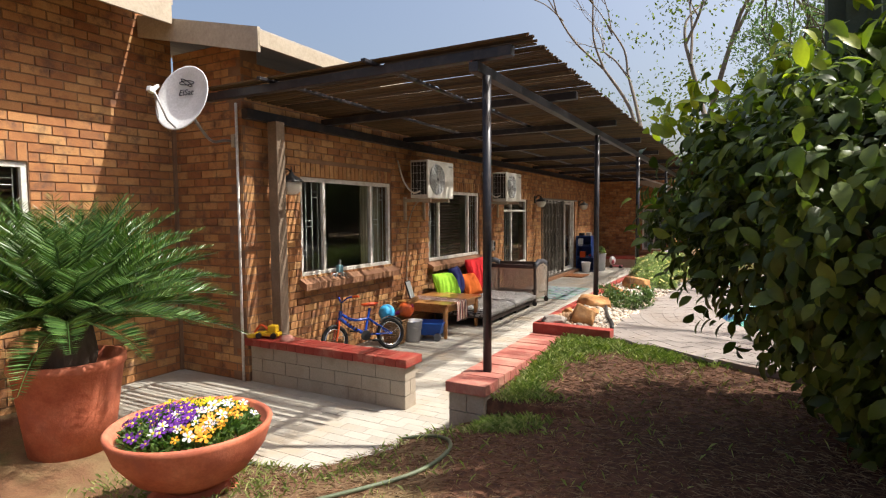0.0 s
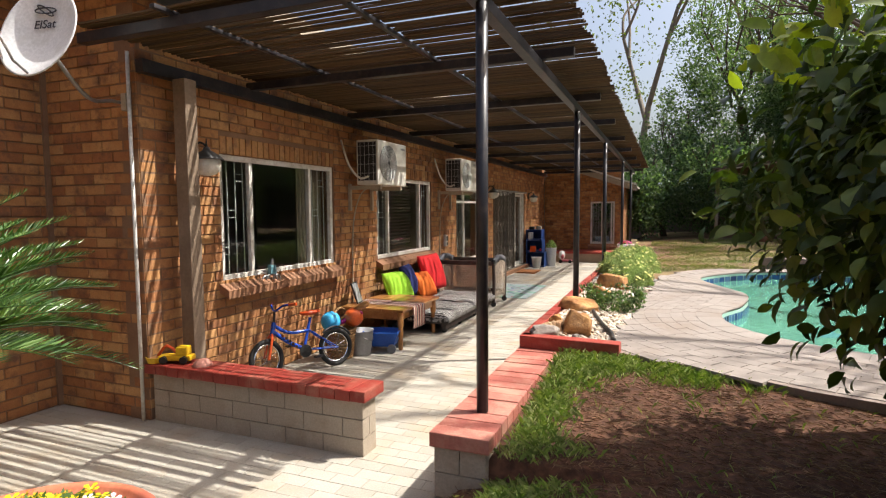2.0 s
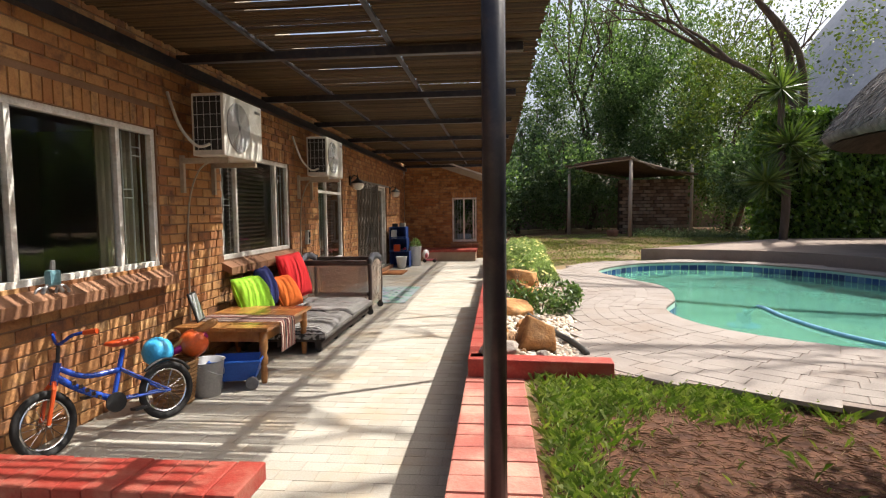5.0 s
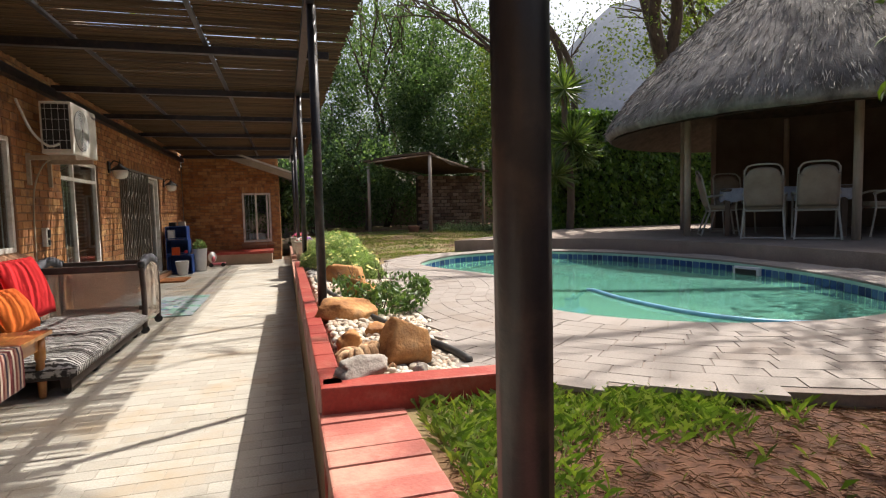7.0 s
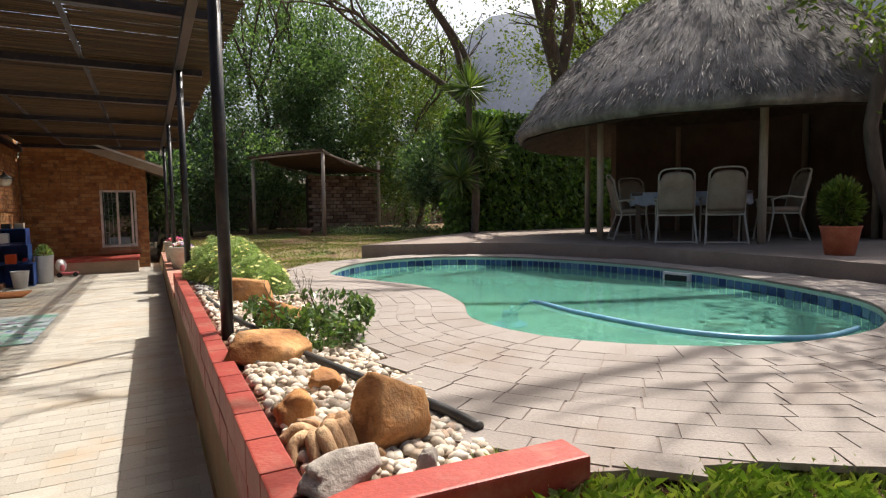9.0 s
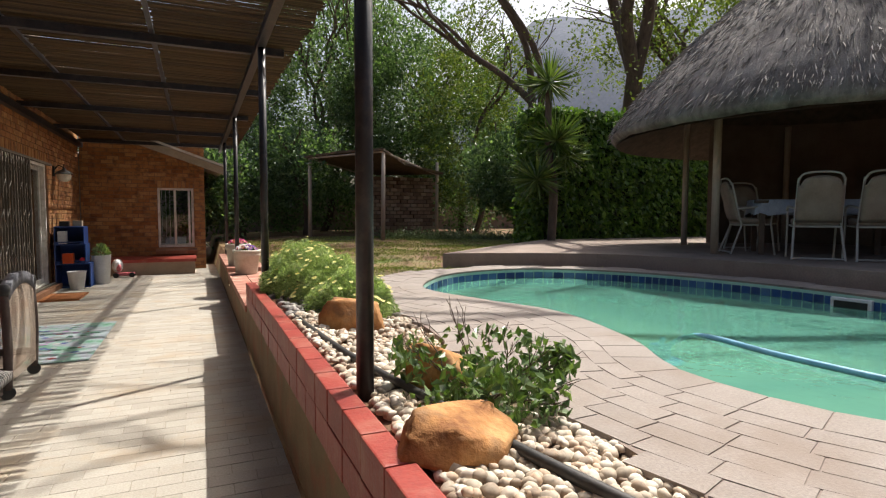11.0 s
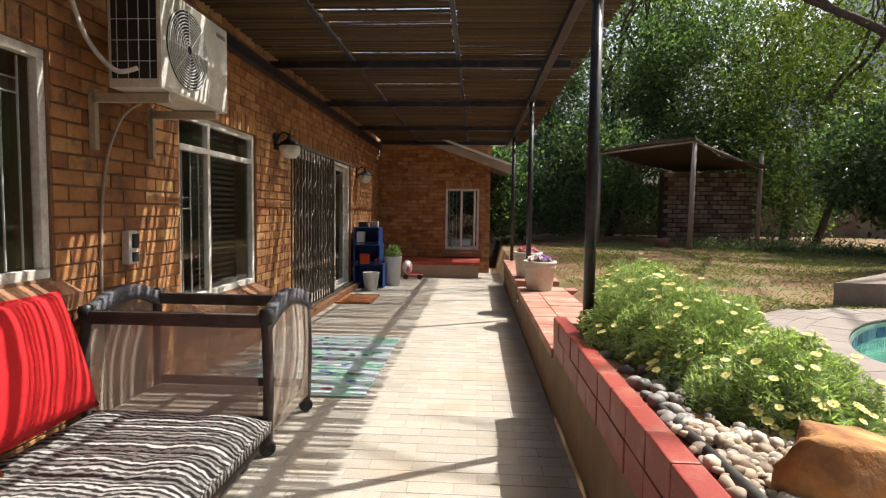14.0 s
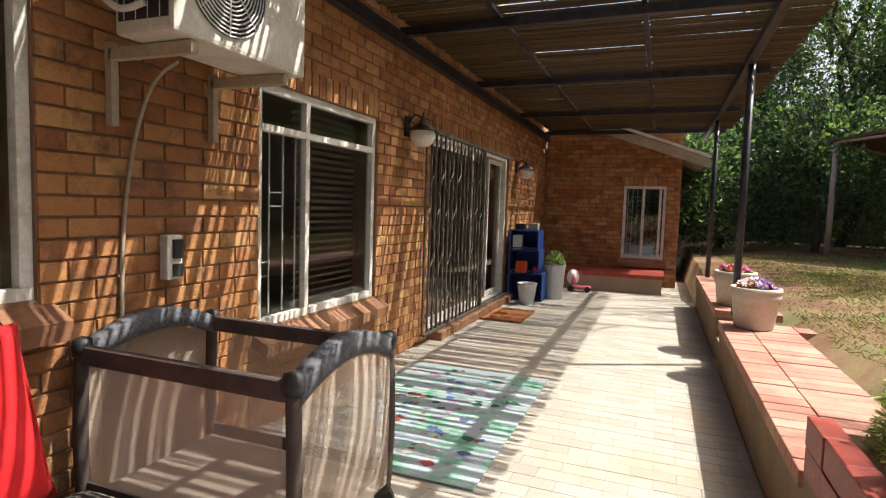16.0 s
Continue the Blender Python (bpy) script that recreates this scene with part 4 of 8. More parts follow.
def limbs(bm, foot, top, r, depth, spread, tips, seg=7):
    """A tapered limb that forks; ends gather in tips."""
    foot, top = Vector(foot), Vector(top)
    d = top - foot
    bend = Vector((random.uniform(-1, 1), random.uniform(-1, 1), random.uniform(-0.3, 0.5))) * d.length * 0.12
    pts = spline([foot, foot + d * 0.5 + bend, top], 4)
    rr = [r * (1 - 0.4 * i / (len(pts) - 1)) for i in range(len(pts))]
    tube(bm, pts, rr, seg, False)
    tips.append(top)
    if depth == 0:
        return
    for _ in range(random.choice((2, 3, 3)) if depth > 1 else 3):
        way = (d.normalized() + Vector((random.uniform(-1, 1), random.uniform(-1, 1), random.uniform(-0.35, 0.8))) * spread).normalized()
        at = foot.lerp(top, random.uniform(0.65, 1.0))
        limbs(bm, top if random.random() < 0.7 else at, top + way * d.length * random.uniform(0.55, 0.8), r * 0.58, depth - 1, spread, tips, max(4, seg - 1))


def tree(name, x, y, z, height, crown_r, n_clumps, per, leaf, size, label, bark=None, trunk_r=0.16, spread=0.75, depth=3, crown_h=None, seed=1, leafy=True, lean=(0, 0), crown_z=None):
    random.seed(seed)
    ob = thing(name, label, "tree", at=(x, y, z))
    bm = bmesh.new()
    tips = []
    limbs(bm, (0, 0, -0.2), (lean[0], lean[1], height * 0.42), trunk_r, depth, spread, tips, 10)
    part("trunk", bm, bark or M_BARK, ob, smooth=True)
    if leafy:
        ch = crown_h or height * 0.42
        cz = crown_z or height - ch
        c1, w1 = clumped(n_clumps, per, rounded((crown_r, crown_r, ch), 0.55, seed * 3.7, 0.55), size * 1.6)
        c1[:, 2] += cz
        c1[:, 0] += lean[0]
        c1[:, 1] += lean[1]
        me = leaf_mesh("crown", c1, w1, size * rng.uniform(0.7, 1.3, len(c1)), leaf, 0.55)
        part_mesh("crown", me, None, ob)
    return ob


TREE = "dense dark green garden tree behind the lawn"
for k, (x, y, h, r, c, p, s) in enumerate([
        (-4.2, 26.5, 4.2, 1.6, 260, 36, 0.11), (-1.3, 25.8, 4.4, 1.6, 300, 40, 0.11), (1.6, 27.6, 9.5, 3.0, 800, 44, 0.13),
        (4.6, 27.2, 9.0, 2.8, 760, 44, 0.13), (7.0, 26.4, 7.2, 2.3, 480, 40, 0.13), (17.5, 16.0, 9.0, 3.2, 300, 30, 0.2)]):
    tree("tree", x, y, 0.45, h, r, c, p, L_TREE, s, TREE, trunk_r=0.15, seed=20 + k, crown_h=h * 0.46, crown_z=h * 0.53)
# low dark understorey
tree("tree", 5.4, 19.6, 0.5, 3.4, 1.25, 330, 34, L_TREE, 0.12, "rounded dark evergreen tree beside the lawn", trunk_r=0.08, seed=41, crown_h=1.2, crown_z=2.0, depth=2)
tree("tree", 0.4, 24.4, 0.45, 3.6, 1.4, 220, 30, L_TREE, 0.13, "low dark tree in the shade behind the shelter", trunk_r=0.09, seed=42, crown_h=1.3, crown_z=2.3, depth=2)
tree("tree", -2.6, 23.6, 0.2, 3.6, 1.3, 240, 30, L_TREE, 0.13, "low dark tree beside the wing wall", trunk_r=0.08, seed=43, crown_h=1.5, crown_z=2.0, depth=2)
# thin, half-bare trees against the sky
tree("bare_tree", -2.2, 32.0, 0.4, 15.0, 4.0, 70, 12, L_TREE_LIGHT, 0.2, "tall half-bare tree with fine grey branches", M_BARK_PALE, 0.24, 0.6, 5, seed=51, crown_h=4.5, crown_z=9.5)
tree("bare_tree", -5.6, 33.5, 0.4, 13.0, 3.6, 50, 12, L_TREE_LIGHT, 0.2, "half-bare tree with fine grey branches", M_BARK_PALE, 0.2, 0.6, 5, seed=58, crown_h=4.0, crown_z=8.5)
tree("bare_tree", 3.4, 34.0, 0.4, 15.0, 4.2, 150, 14, L_TREE_LIGHT, 0.2, "tall half-bare tree with pale young leaves", M_BARK_PALE, 0.24, 0.6, 5, seed=52, crown_h=5.0, crown_z=9.5)
tree("bare_tree", 9.7, 19.5, 0.5, 11.5, 4.2, 270, 16, L_TREE_LIGHT, 0.11, "big old tree with dark forking trunk and sparse leaves", M_BARK, 0.38, 0.75, 5, seed=53, crown_h=4.2, crown_z=7.6, lean=(-0.7, -0.5))
tree("bare_tree", 7.7, 20.2, 0.5, 9.5, 3.0, 90, 14, L_TREE_LIGHT, 0.11, "leaning old tree with a crooked dark trunk", M_BARK, 0.2, 0.75, 4, seed=57, crown_h=3.0, crown_z=7.0, lean=(-1.6, -0.3))
tree("tree", 9.4, 9.6, 0.8, 12.5, 3.6, 110, 14, L_TREE_LIGHT, 0.13, "tall thinly leaved tree beyond the thatched shelter", M_BARK, 0.3, 0.75, 4, seed=54, crown_h=3.4, crown_z=9.8)
tree("tree", 4.95, 8.0, 0.7, 7.6, 1.25, 260, 26, L_TREE_LIGHT, 0.10, "leafy tree beside the pool deck", M_BARK, 0.09, 0.45, 3, seed=55, crown_h=2.5, crown_z=4.5)
tree("tree", 13.6, 20.5, 0.5, 10.0, 3.2, 420, 30, L_TREE_LIGHT, 0.14, "tall leafy tree behind the thatched shelter", M_BARK, 0.26, 0.7, 4, seed=61, crown_h=4.0, crown_z=6.2)
tree("tree", 5.6, 22.6, 0.5, 7.4, 1.8, 300, 30, L_TREE_LIGHT, 0.11, "slender olive green tree behind the hedge", M_BARK, 0.1, 0.7, 3, seed=62, crown_h=3.0, crown_z=4.4)
random.seed(3)

# the big bush by the path, with a candelabra cactus in it
bush = thing("bush", "big glossy leafed bush with yellow-green tips beside the path", "bush", at=(0.30, 4.42, 0.35))
bm = bmesh.new()
tips = []
for k in range(7):
    a = k * 0.9
    limbs(bm, (0.12 * math.cos(a), 0.12 * math.sin(a), 0), (0.3 * math.cos(a), 0.3 * math.sin(a), 0.85), 0.022, 1, 0.6, tips, 6)
part("stem", bm, M_BARK, bush)


def bushy(radii, lumps, seed, inner):
    """A rounded head, low above and drawn in below."""
    f = rounded(radii, lumps, seed, inner)

    def g(d):
        x, y, z = f(d)
        k = 1 - 0.48 * max(0.0, -d[2])
        return x * k + 0.38 * max(0.0, -d[2]), y * k, z * (0.66 if z > 0 else 1.0)
    return g


c, w = clumped(1700, 11, bushy((1.26, 1.12, 1.2), 0.22, 9.0, 0.28), 0.08, -0.95)
out = c / np.linalg.norm(c, axis=1, keepdims=True)
c[:, 2] += 1.3
keep = c[:, 2] > 0.12
part_mesh("foliage", ovate_leaves("foliage", c[keep], w[keep], out[keep] + (0, 0, 0.5), 0.092 * rng.uniform(0.65, 1.3, keep.sum()), L_BUSH), None, bush)
c, w = clumped(420, 9, bushy((1.33, 1.19, 1.36), 0.22, 9.0, 0.04), 0.055, 0.25)
out = c / np.linalg.norm(c, axis=1, keepdims=True)
c[:, 2] += 1.33
keep = c[:, 2] > 1.80
L_TIP = leaf_mat("young_bush_leaf", [(0.13, 0.19, 0.015), (0.24, 0.30, 0.025), (0.36, 0.40, 0.04)], 0.4, 0.4)
part_mesh("young_foliage", ovate_leaves("young_foliage", c[keep], w[keep], out[keep] + (0, 0, 0.6), 0.10 * rng.uniform(0.7, 1.3, keep.sum()), L_TIP, 0.5), None, bush, "yellow-green young leaves")
M_CACT = surface("cactus_skin", [(0.02, 0.035, 0.022), (0.045, 0.065, 0.035)], 0.6, scale=6, bump=0.2)
cactus = thing("cactus", "dark green columnar cactus rising out of the bush", "cactus", at=(0.52, 4.95, 0.35))
for k in range(15):
    a, h = k * 0.72, random.uniform(3.2, 4.6)
    rr = 0.1 + 0.22 * (k % 3)
    bx, by = rr * math.cos(a), rr * math.sin(a)
    bm = bmesh.new()
    prof = []
    rings = []
    for s, (hh, q) in enumerate(((0, 0.8), (0.4, 1), (0.7, 1), (0.93, 0.9), (1.0, 0.25))):
        rings.append([bm.verts.new((bx * (1 + 0.35 * hh) + 0.12 * q * (1 + 0.22 * (1 if j % 2 else -1)) * math.cos(math.pi * j / 6), by * (1 + 0.35 * hh) + 0.12 * q * (1 + 0.22 * (1 if j % 2 else -1)) * math.sin(math.pi * j / 6), hh * h)) for j in range(12)])
    for A, B in zip(rings, rings[1:]):
        for j in range(12):
            bm.faces.new((A[j], A[(j + 1) % 12], B[(j + 1) % 12], B[j]))
    bm.faces.new(rings[-1])
    part("column", bm, M_CACT, cactus)

# shrub in the planter
shrub = thing("shrub", "low glossy green shrub spreading over the pebbles", "shrub", at=(-1.80, 8.0, 0.59))
bm = bmesh.new()
tips = []
for k in range(11):
    a = k * 0.571 + 0.2
    limbs(bm, (0, 0, 0), (0.15 * math.cos(a), 0.17 * math.sin(a), 0.05 + 0.04 * (k % 3)), 0.005, 2, 0.45, tips, 5)
part("stem", bm, M_BARK, shrub)
tp = np.array([tuple(t) for t in tips])
tp = tp[np.linalg.norm(tp, axis=1) > 0.12]
c = np.repeat(tp, 16, axis=0) + rng.normal(size=(len(tp) * 16, 3)) * 0.04
c = np.concatenate([c, np.array([(d[0] * 0.30, d[1] * 0.36, 0.02 + abs(d[2]) * 0.16) for d in unit(420) * rng.uniform(0.4, 1, (420, 1))])])
c = c[(c[:, 2] > 0.0) & (c[:, 2] < 0.24) & (np.hypot(c[:, 0], c[:, 1]) < 0.34)]
part_mesh("foliage", leaf_mesh("foliage", c, rng.normal(size=c.shape) + (0, 0, 0.7), 0.042 * rng.uniform(0.7, 1.3, len(c)), L_SHRUB, 0.6, 0.2), None, shrub)

# yellow daisies in the planter
daisy = thing("flower_bush", "feathery green bush dotted with pale yellow daisies", "flowers", at=(-1.80, 11.0, 0.52))
DOMES = [(0.06, -0.88, 0.31, 0.36, 0.36), (0.0, -0.42, 0.36, 0.42, 0.45), (-0.12, 0.08, 0.37, 0.44, 0.47), (-0.04, 0.55, 0.34, 0.40, 0.49), (0.14, 0.95, 0.30, 0.34, 0.46)]
cs, ws = [], []
for x, y, rx, ry, h in DOMES:
    n = 16000
    d = unit(n)
    d[:, 2] = np.abs(d[:, 2])
    q = 1 - 0.38 * rng.random((n, 1)) ** 2.0
    q *= np.array([1 + 0.22 * noise.noise(Vector(p) * 3.2 + Vector((x * 9, y * 9, 0))) for p in d])[:, None]
    cs.append(d * q * (rx, ry, h) + (x, y, 0.02))
    ws.append(d * (0.8, 0.8, 0.3) + (0, 0, 0.15) + rng.normal(size=(n, 3)) * 0.6)
c, w = np.concatenate(cs), np.concatenate(ws)
part_mesh("foliage", leaf_mesh("foliage", c, w, 0.038 * rng.uniform(0.6, 1.4, len(c)), L_FERN, 0.17, 0.1), None, daisy)
bm = bmesh.new()
for x, y, rx, ry, h in DOMES:
    for k in range(9):
        a = k * 0.698 + x * 40
        tube(bm, [(x + 0.04 * math.cos(a), y + 0.04 * math.sin(a), -0.03), (x + 0.45 * rx * math.cos(a), y + 0.45 * ry * math.sin(a), h * 0.45), (x + 0.8 * rx * math.cos(a), y + 0.8 * ry * math.sin(a), h * 0.6)], [0.006, 0.005, 0.003], 5)
part("stem", bm, M_BARK, daisy)
M_PETAL = surface("pale_yellow_petal", [(0.62, 0.55, 0.14), (0.78, 0.74, 0.36)], 0.6, scale=30, pick="island", spread=0.8, trans=0.3, sub=(1, 1, 0.8))
M_EYE = surface("yellow_flower_centre", [(0.65, 0.42, 0.02), (0.75, 0.55, 0.05)], 0.7, scale=40)


def flower_heads(name, spots, size, parent, mat, eye, petals=8):
    pv, pf, ev, ef = [], [], [], []
    for (x, y, z), way in spots:
        q = Vector(way).to_track_quat("Z", "Y").to_matrix()
        s = size * random.uniform(0.75, 1.2)
        for k in range(petals):
            a = 2 * math.pi * k / petals
            n = len(pv)
            for u, v, h in ((0.15, -0.1, 0), (0.8, -0.3, 0.1), (1.0, 0, 0.12), (0.8, 0.3, 0.1), (0.15, 0.1, 0)):
                r = Vector((u * math.cos(a) - v * math.sin(a), u * math.sin(a) + v * math.cos(a), h)) * s
                pv.append(Vector((x, y, z)) + q @ r)
            pf.append((n, n + 1, n + 2, n + 3, n + 4))
        n = len(ev)
        for k in range(6):
            ev.append(Vector((x, y, z)) + q @ (Vector((0.26 * math.cos(k * 1.047), 0.26 * math.sin(k * 1.047), 0.08)) * s))
        ev.append(Vector((x, y, z)) + q @ Vector((0, 0, 0.2 * s)))
        ef += [(n + k, n + (k + 1) % 6, n + 6) for k in range(6)]
    tagged(part_mesh(name, pieces_mesh(name, pv, pf, mat), mat, parent), kind="stuff")
    tagged(part_mesh("flower_centres", pieces_mesh("flower_centres", ev, ef, eye), eye, parent), kind="stuff")


spots = []
for x, y, rx, ry, h in DOMES:
    for _ in range(110):
        d = unit(1)[0]
        d[2] = 0.25 + 0.75 * abs(d[2])
        d /= np.linalg.norm(d)
        q = 1.03 + 0.2 * noise.noise(Vector(d) * 3.2 + Vector((x * 9, y * 9, 0)))
        spots.append(((x + d[0] * rx * q, y + d[1] * ry * q, d[2] * h * q + 0.03), (d[0] * 0.6 + random.uniform(-0.3, 0.3), d[1] * 0.6, 1)))
flower_heads("daisies", spots, 0.0175, daisy, M_PETAL, M_EYE)


# grass blades
L_GRASS = leaf_mat("grass_blade", [(0.16, 0.22, 0.06), (0.29, 0.36, 0.11), (0.52, 0.52, 0.27)], 0.45, 0.6)
L_STRAW = leaf_mat("dry_straw", [(0.085, 0.04, 0.02), (0.20, 0.11, 0.055), (0.40, 0.30, 0.18)], 0.1, 0.8)


def blades(name, n, box_xy, dens, length, mat, lie, label):
    x0, x1, y0, y1 = box_xy
    X, Y = rng.uniform(x0, x1, n * 3), rng.uniform(y0, y1, n * 3)
    keep = np.array([rng.random() < dens(a, b) for a, b in zip(X, Y)])
    X, Y = X[keep][:n], Y[keep][:n]
    Z = np.array([ground_z(a, b) for a, b in zip(X, Y)])
    k = len(X)
    L = length * rng.uniform(0.5, 1.5, k)
    a = rng.uniform(0, 2 * np.pi, k)
    tilt = rng.uniform(0.2, 0.9, k) * lie
    w = np.stack([np.cos(a) * tilt, np.sin(a) * tilt, np.ones(k) * (1.0 if lie < 2 else 0.15)], 1)
    w /= np.linalg.norm(w, axis=1, keepdims=True)
    base = np.stack([X, Y, Z - 0.004 if lie < 2 else Z + 0.006], 1)
    side = np.cross(w, rng.normal(size=(k, 3)))
    side /= np.linalg.norm(side, axis=1, keepdims=True)
    hw = (0.0014 + 0.012 * L)[:, None] * 0.3
    tip = base + w * L[:, None] + np.stack([np.cos(a), np.sin(a), -0.5 * np.ones(k)], 1) * (L * 0.3)[:, None]
    v = np.stack([base - side * hw, base + side * hw, base + w * L[:, None] * 0.6, tip], 1).reshape(-1, 3)
    i = np.arange(k)[:, None] * 4
    me = pieces_mesh(name, v.tolist(), np.concatenate([i + [0, 1, 2], i + [0, 2, 3], i + [1, 3, 2]]).tolist(), mat)
    return tagged(part_mesh(name, me, mat), label, "grass", kind="stuff")


def lawn_here(x, y):
    if (x < -2.03 and y > 4.36) or (y > path_edge(x) - 0.03 and x < -2.2) or (inside(DECK, x, y)) or (y > 6.2 + 0.25 * (x + 2.3) and x < -1.4):
        return 0.0
    if y > 4.5 and x < -2.0 or (y > 4.38 and x < -2.34):
        return 0.0
    patch = math.hypot((x + 0.62) * 0.62 / 0.62 * 0.62, (y - 4.2) * 0.5)
    edge = smooth(0.80, 1.2, patch + 0.35 * noise.noise(Vector((x * 1.8, y * 1.8, 1.0))))
    return max(0.015, 0.02 + 0.34 * edge * (0.4 + 1.1 * noise.noise(Vector((x * 2.5, y * 2.5, 7.0)))))


def green_rim(x, y):
    if lawn_here(x, y) == 0.0:
        return 0.0
    n1 = 0.5 * noise.noise(Vector((x * 2.2, y * 2.2, 0))) + 0.35 * noise.noise(Vector((x * 6, y * 6, 4)))
    near = max(smooth(-1.35, -1.95, x) if y > 4.0 else 0.0, smooth(5.5, 6.0, y + 0.12 * noise.noise(Vector((x * 3, y * 3, 9)))) if x < 1.0 else 0.0)
    return max(0.0, min(1.0, near * 1.1 + n1 * 1.5 - 0.4))


blades("lawn_grass", 60000, (-4.2, 2.4, 0.8, 6.6), lawn_here, 0.045, L_GRASS, 0.9, "short green lawn grass growing in patches")
blades("edge_grass", 24000, (-2.05, 1.0, 4.0, 6.6), green_rim, 0.055, L_GRASS, 0.9, "longer green grass along the walls and paving")
blades("dry_grass", 85000, (-3.4, 2.4, 0.8, 6.4), lambda x, y: 0.0 if lawn_here(x, y) == 0 else 0.8, 0.035, L_STRAW, 3.0, "dry straw and clippings lying on the red soil")
far_lawn = lambda x, y: 0.0 if inside(DECK, x, y) or x < -1.9 or (x > 3.4 and y < 16) else max(0.05, 0.45 + 0.7 * noise.noise(Vector((x * 0.9, y * 0.9, 2.0))))
blades("far_lawn_grass", 60000, (-1.7, 7.5, 12.2, 22.5), far_lawn, 0.034, L_GRASS, 1.0, "patchy lawn grass between the pool and the trees")
blades("fallen_leaves", 14000, (-1.7, 8.0, 12.8, 24.0), far_lawn, 0.045, L_STRAW, 3.0, "dry fallen leaves on the lawn")

# ---- boundary, hedge, shelter, thatched lapa ----
M_GARDENWALL = surface("garden_wall_plaster", [(0.16, 0.13, 0.105), (0.25, 0.21, 0.17)], 0.9, scale=1.5, stain=(0.13, 0.07, 0.045), stain_scale=0.8)
closing("wall_boundary", -9.0, 29.4, 0.2, 18.0, 29.65, 2.5, M_GARDENWALL, "plastered grey boundary wall behind the trees", "wall")
closing("wall_boundary_side", 17.8, -8.0, 0.2, 18.05, 29.4, 2.6, M_GARDENWALL, "plastered grey boundary wall", "wall")
# Near-black green: the shade between the creeper leaves, painted on the core.
M_HEDGE_SHADE = surface("hedge_shade_core", [(0.012, 0.018, 0.008), (0.03, 0.04, 0.015)], 1.0, scale=3)
hedge = thing("hedge", "wall thickly covered with dark green creeper", "hedge", at=(0, 0, 0))
part("core", boxed(3.95, 16.35, 0.3, 10.5, 16.9, 3.35, 0.05), M_HEDGE_SHADE, hedge)
n = 15000
X, Z = rng.uniform(3.8, 10.6, n), rng.uniform(0.4, 3.55, n) ** 1.0
bulge = np.array([0.16 * noise.noise(Vector((a * 1.4, b * 1.6, 0))) + 0.08 * noise.noise(Vector((a * 4, b * 4, 5))) for a, b in zip(X, Z)])
Yh = 16.25 - bulge + rng.normal(size=n) * 0.05
c = np.stack([X, Yh, Z + 0.12 * bulge], 1)
n2 = 4500
c2 = np.stack([rng.uniform(3.8, 10.6, n2), rng.uniform(16.2, 17.0, n2), 3.45 + rng.normal(size=n2) * 0.09], 1)
c3 = np.stack([3.88 + rng.normal(size=2600) * 0.07, rng.uniform(16.2, 17.0, 2600), rng.uniform(0.4, 3.5, 2600)], 1)
w = np.concatenate([np.stack([rng.normal(size=n) * 0.5, -0.6 + rng.normal(size=n) * 0.4, -0.7 + rng.normal(size=n) * 0.4], 1), rng.normal(size=(n2, 3)) * 0.6 + (0, -0.3, 0.4), rng.normal(size=(2600, 3)) * 0.6 + (-0.5, 0, -0.4)])
c = np.concatenate([c, c2, c3])
part_mesh("foliage", leaf_mesh("foliage", c, w, 0.13 * rng.uniform(0.6, 1.3, len(c)), L_HEDGE, 0.7, 0.25), None, hedge)

# spiky yucca
yucca = thing("yucca", "tall yucca with three rosettes of stiff narrow leaves", "yucca", at=(3.9, 15.75, 0.5))
part("trunk", tubed(spline([(0, 0, 0), (0.05, 0, 1.2), (-0.05, 0.05, 2.2), (-0.1, 0, 3.3)], 5), [0.09] * 10 + [0.07] * 6, 8), M_BARK, yucca, smooth=True)
L_YUCCA = leaf_mat("yucca_leaf", [(0.045, 0.08, 0.02), (0.10, 0.15, 0.04), (0.19, 0.24, 0.08)], 0.25, 0.4)
for zc, rr, dx in ((3.45, 0.72, -0.1), (2.3, 0.75, 0.1), (1.5, 0.7, -0.35), (2.0, 0.6, 0.35)):
    d = unit(150)
    d[:, 2] = d[:, 2] * 0.8 + 0.15
    c = d * rr * 0.5 + (dx, 0, zc)
    part_mesh("rosette", leaf_mesh("rosette", c, d, rr * rng.uniform(0.8, 1.1, 150), L_YUCCA, 0.075, 0.03), None, yucca)

# low border plants by the shelter
border = thing("border_plants", "low pale-flowered border plants along the lawn edge", "plants", kind="stuff")
n = 9000
X = rng.uniform(2.0, 8.0, n)
c = np.stack([X, 21.4 - (X - 2) * 0.52 + rng.normal(size=n) * 0.25, 0.55 + np.abs(rng.normal(size=n)) * 0.13], 1)
part_mesh("foliage", leaf_mesh("foliage", c, rng.normal(size=(n, 3)) + (0, 0, 0.8), 0.09 * rng.uniform(0.6, 1.3, n), leaf_mat("pale_border_leaf", [(0.06, 0.09, 0.04), (0.14, 0.18, 0.09), (0.30, 0.34, 0.22)], 0.3), 0.3, 0.2), None, border)

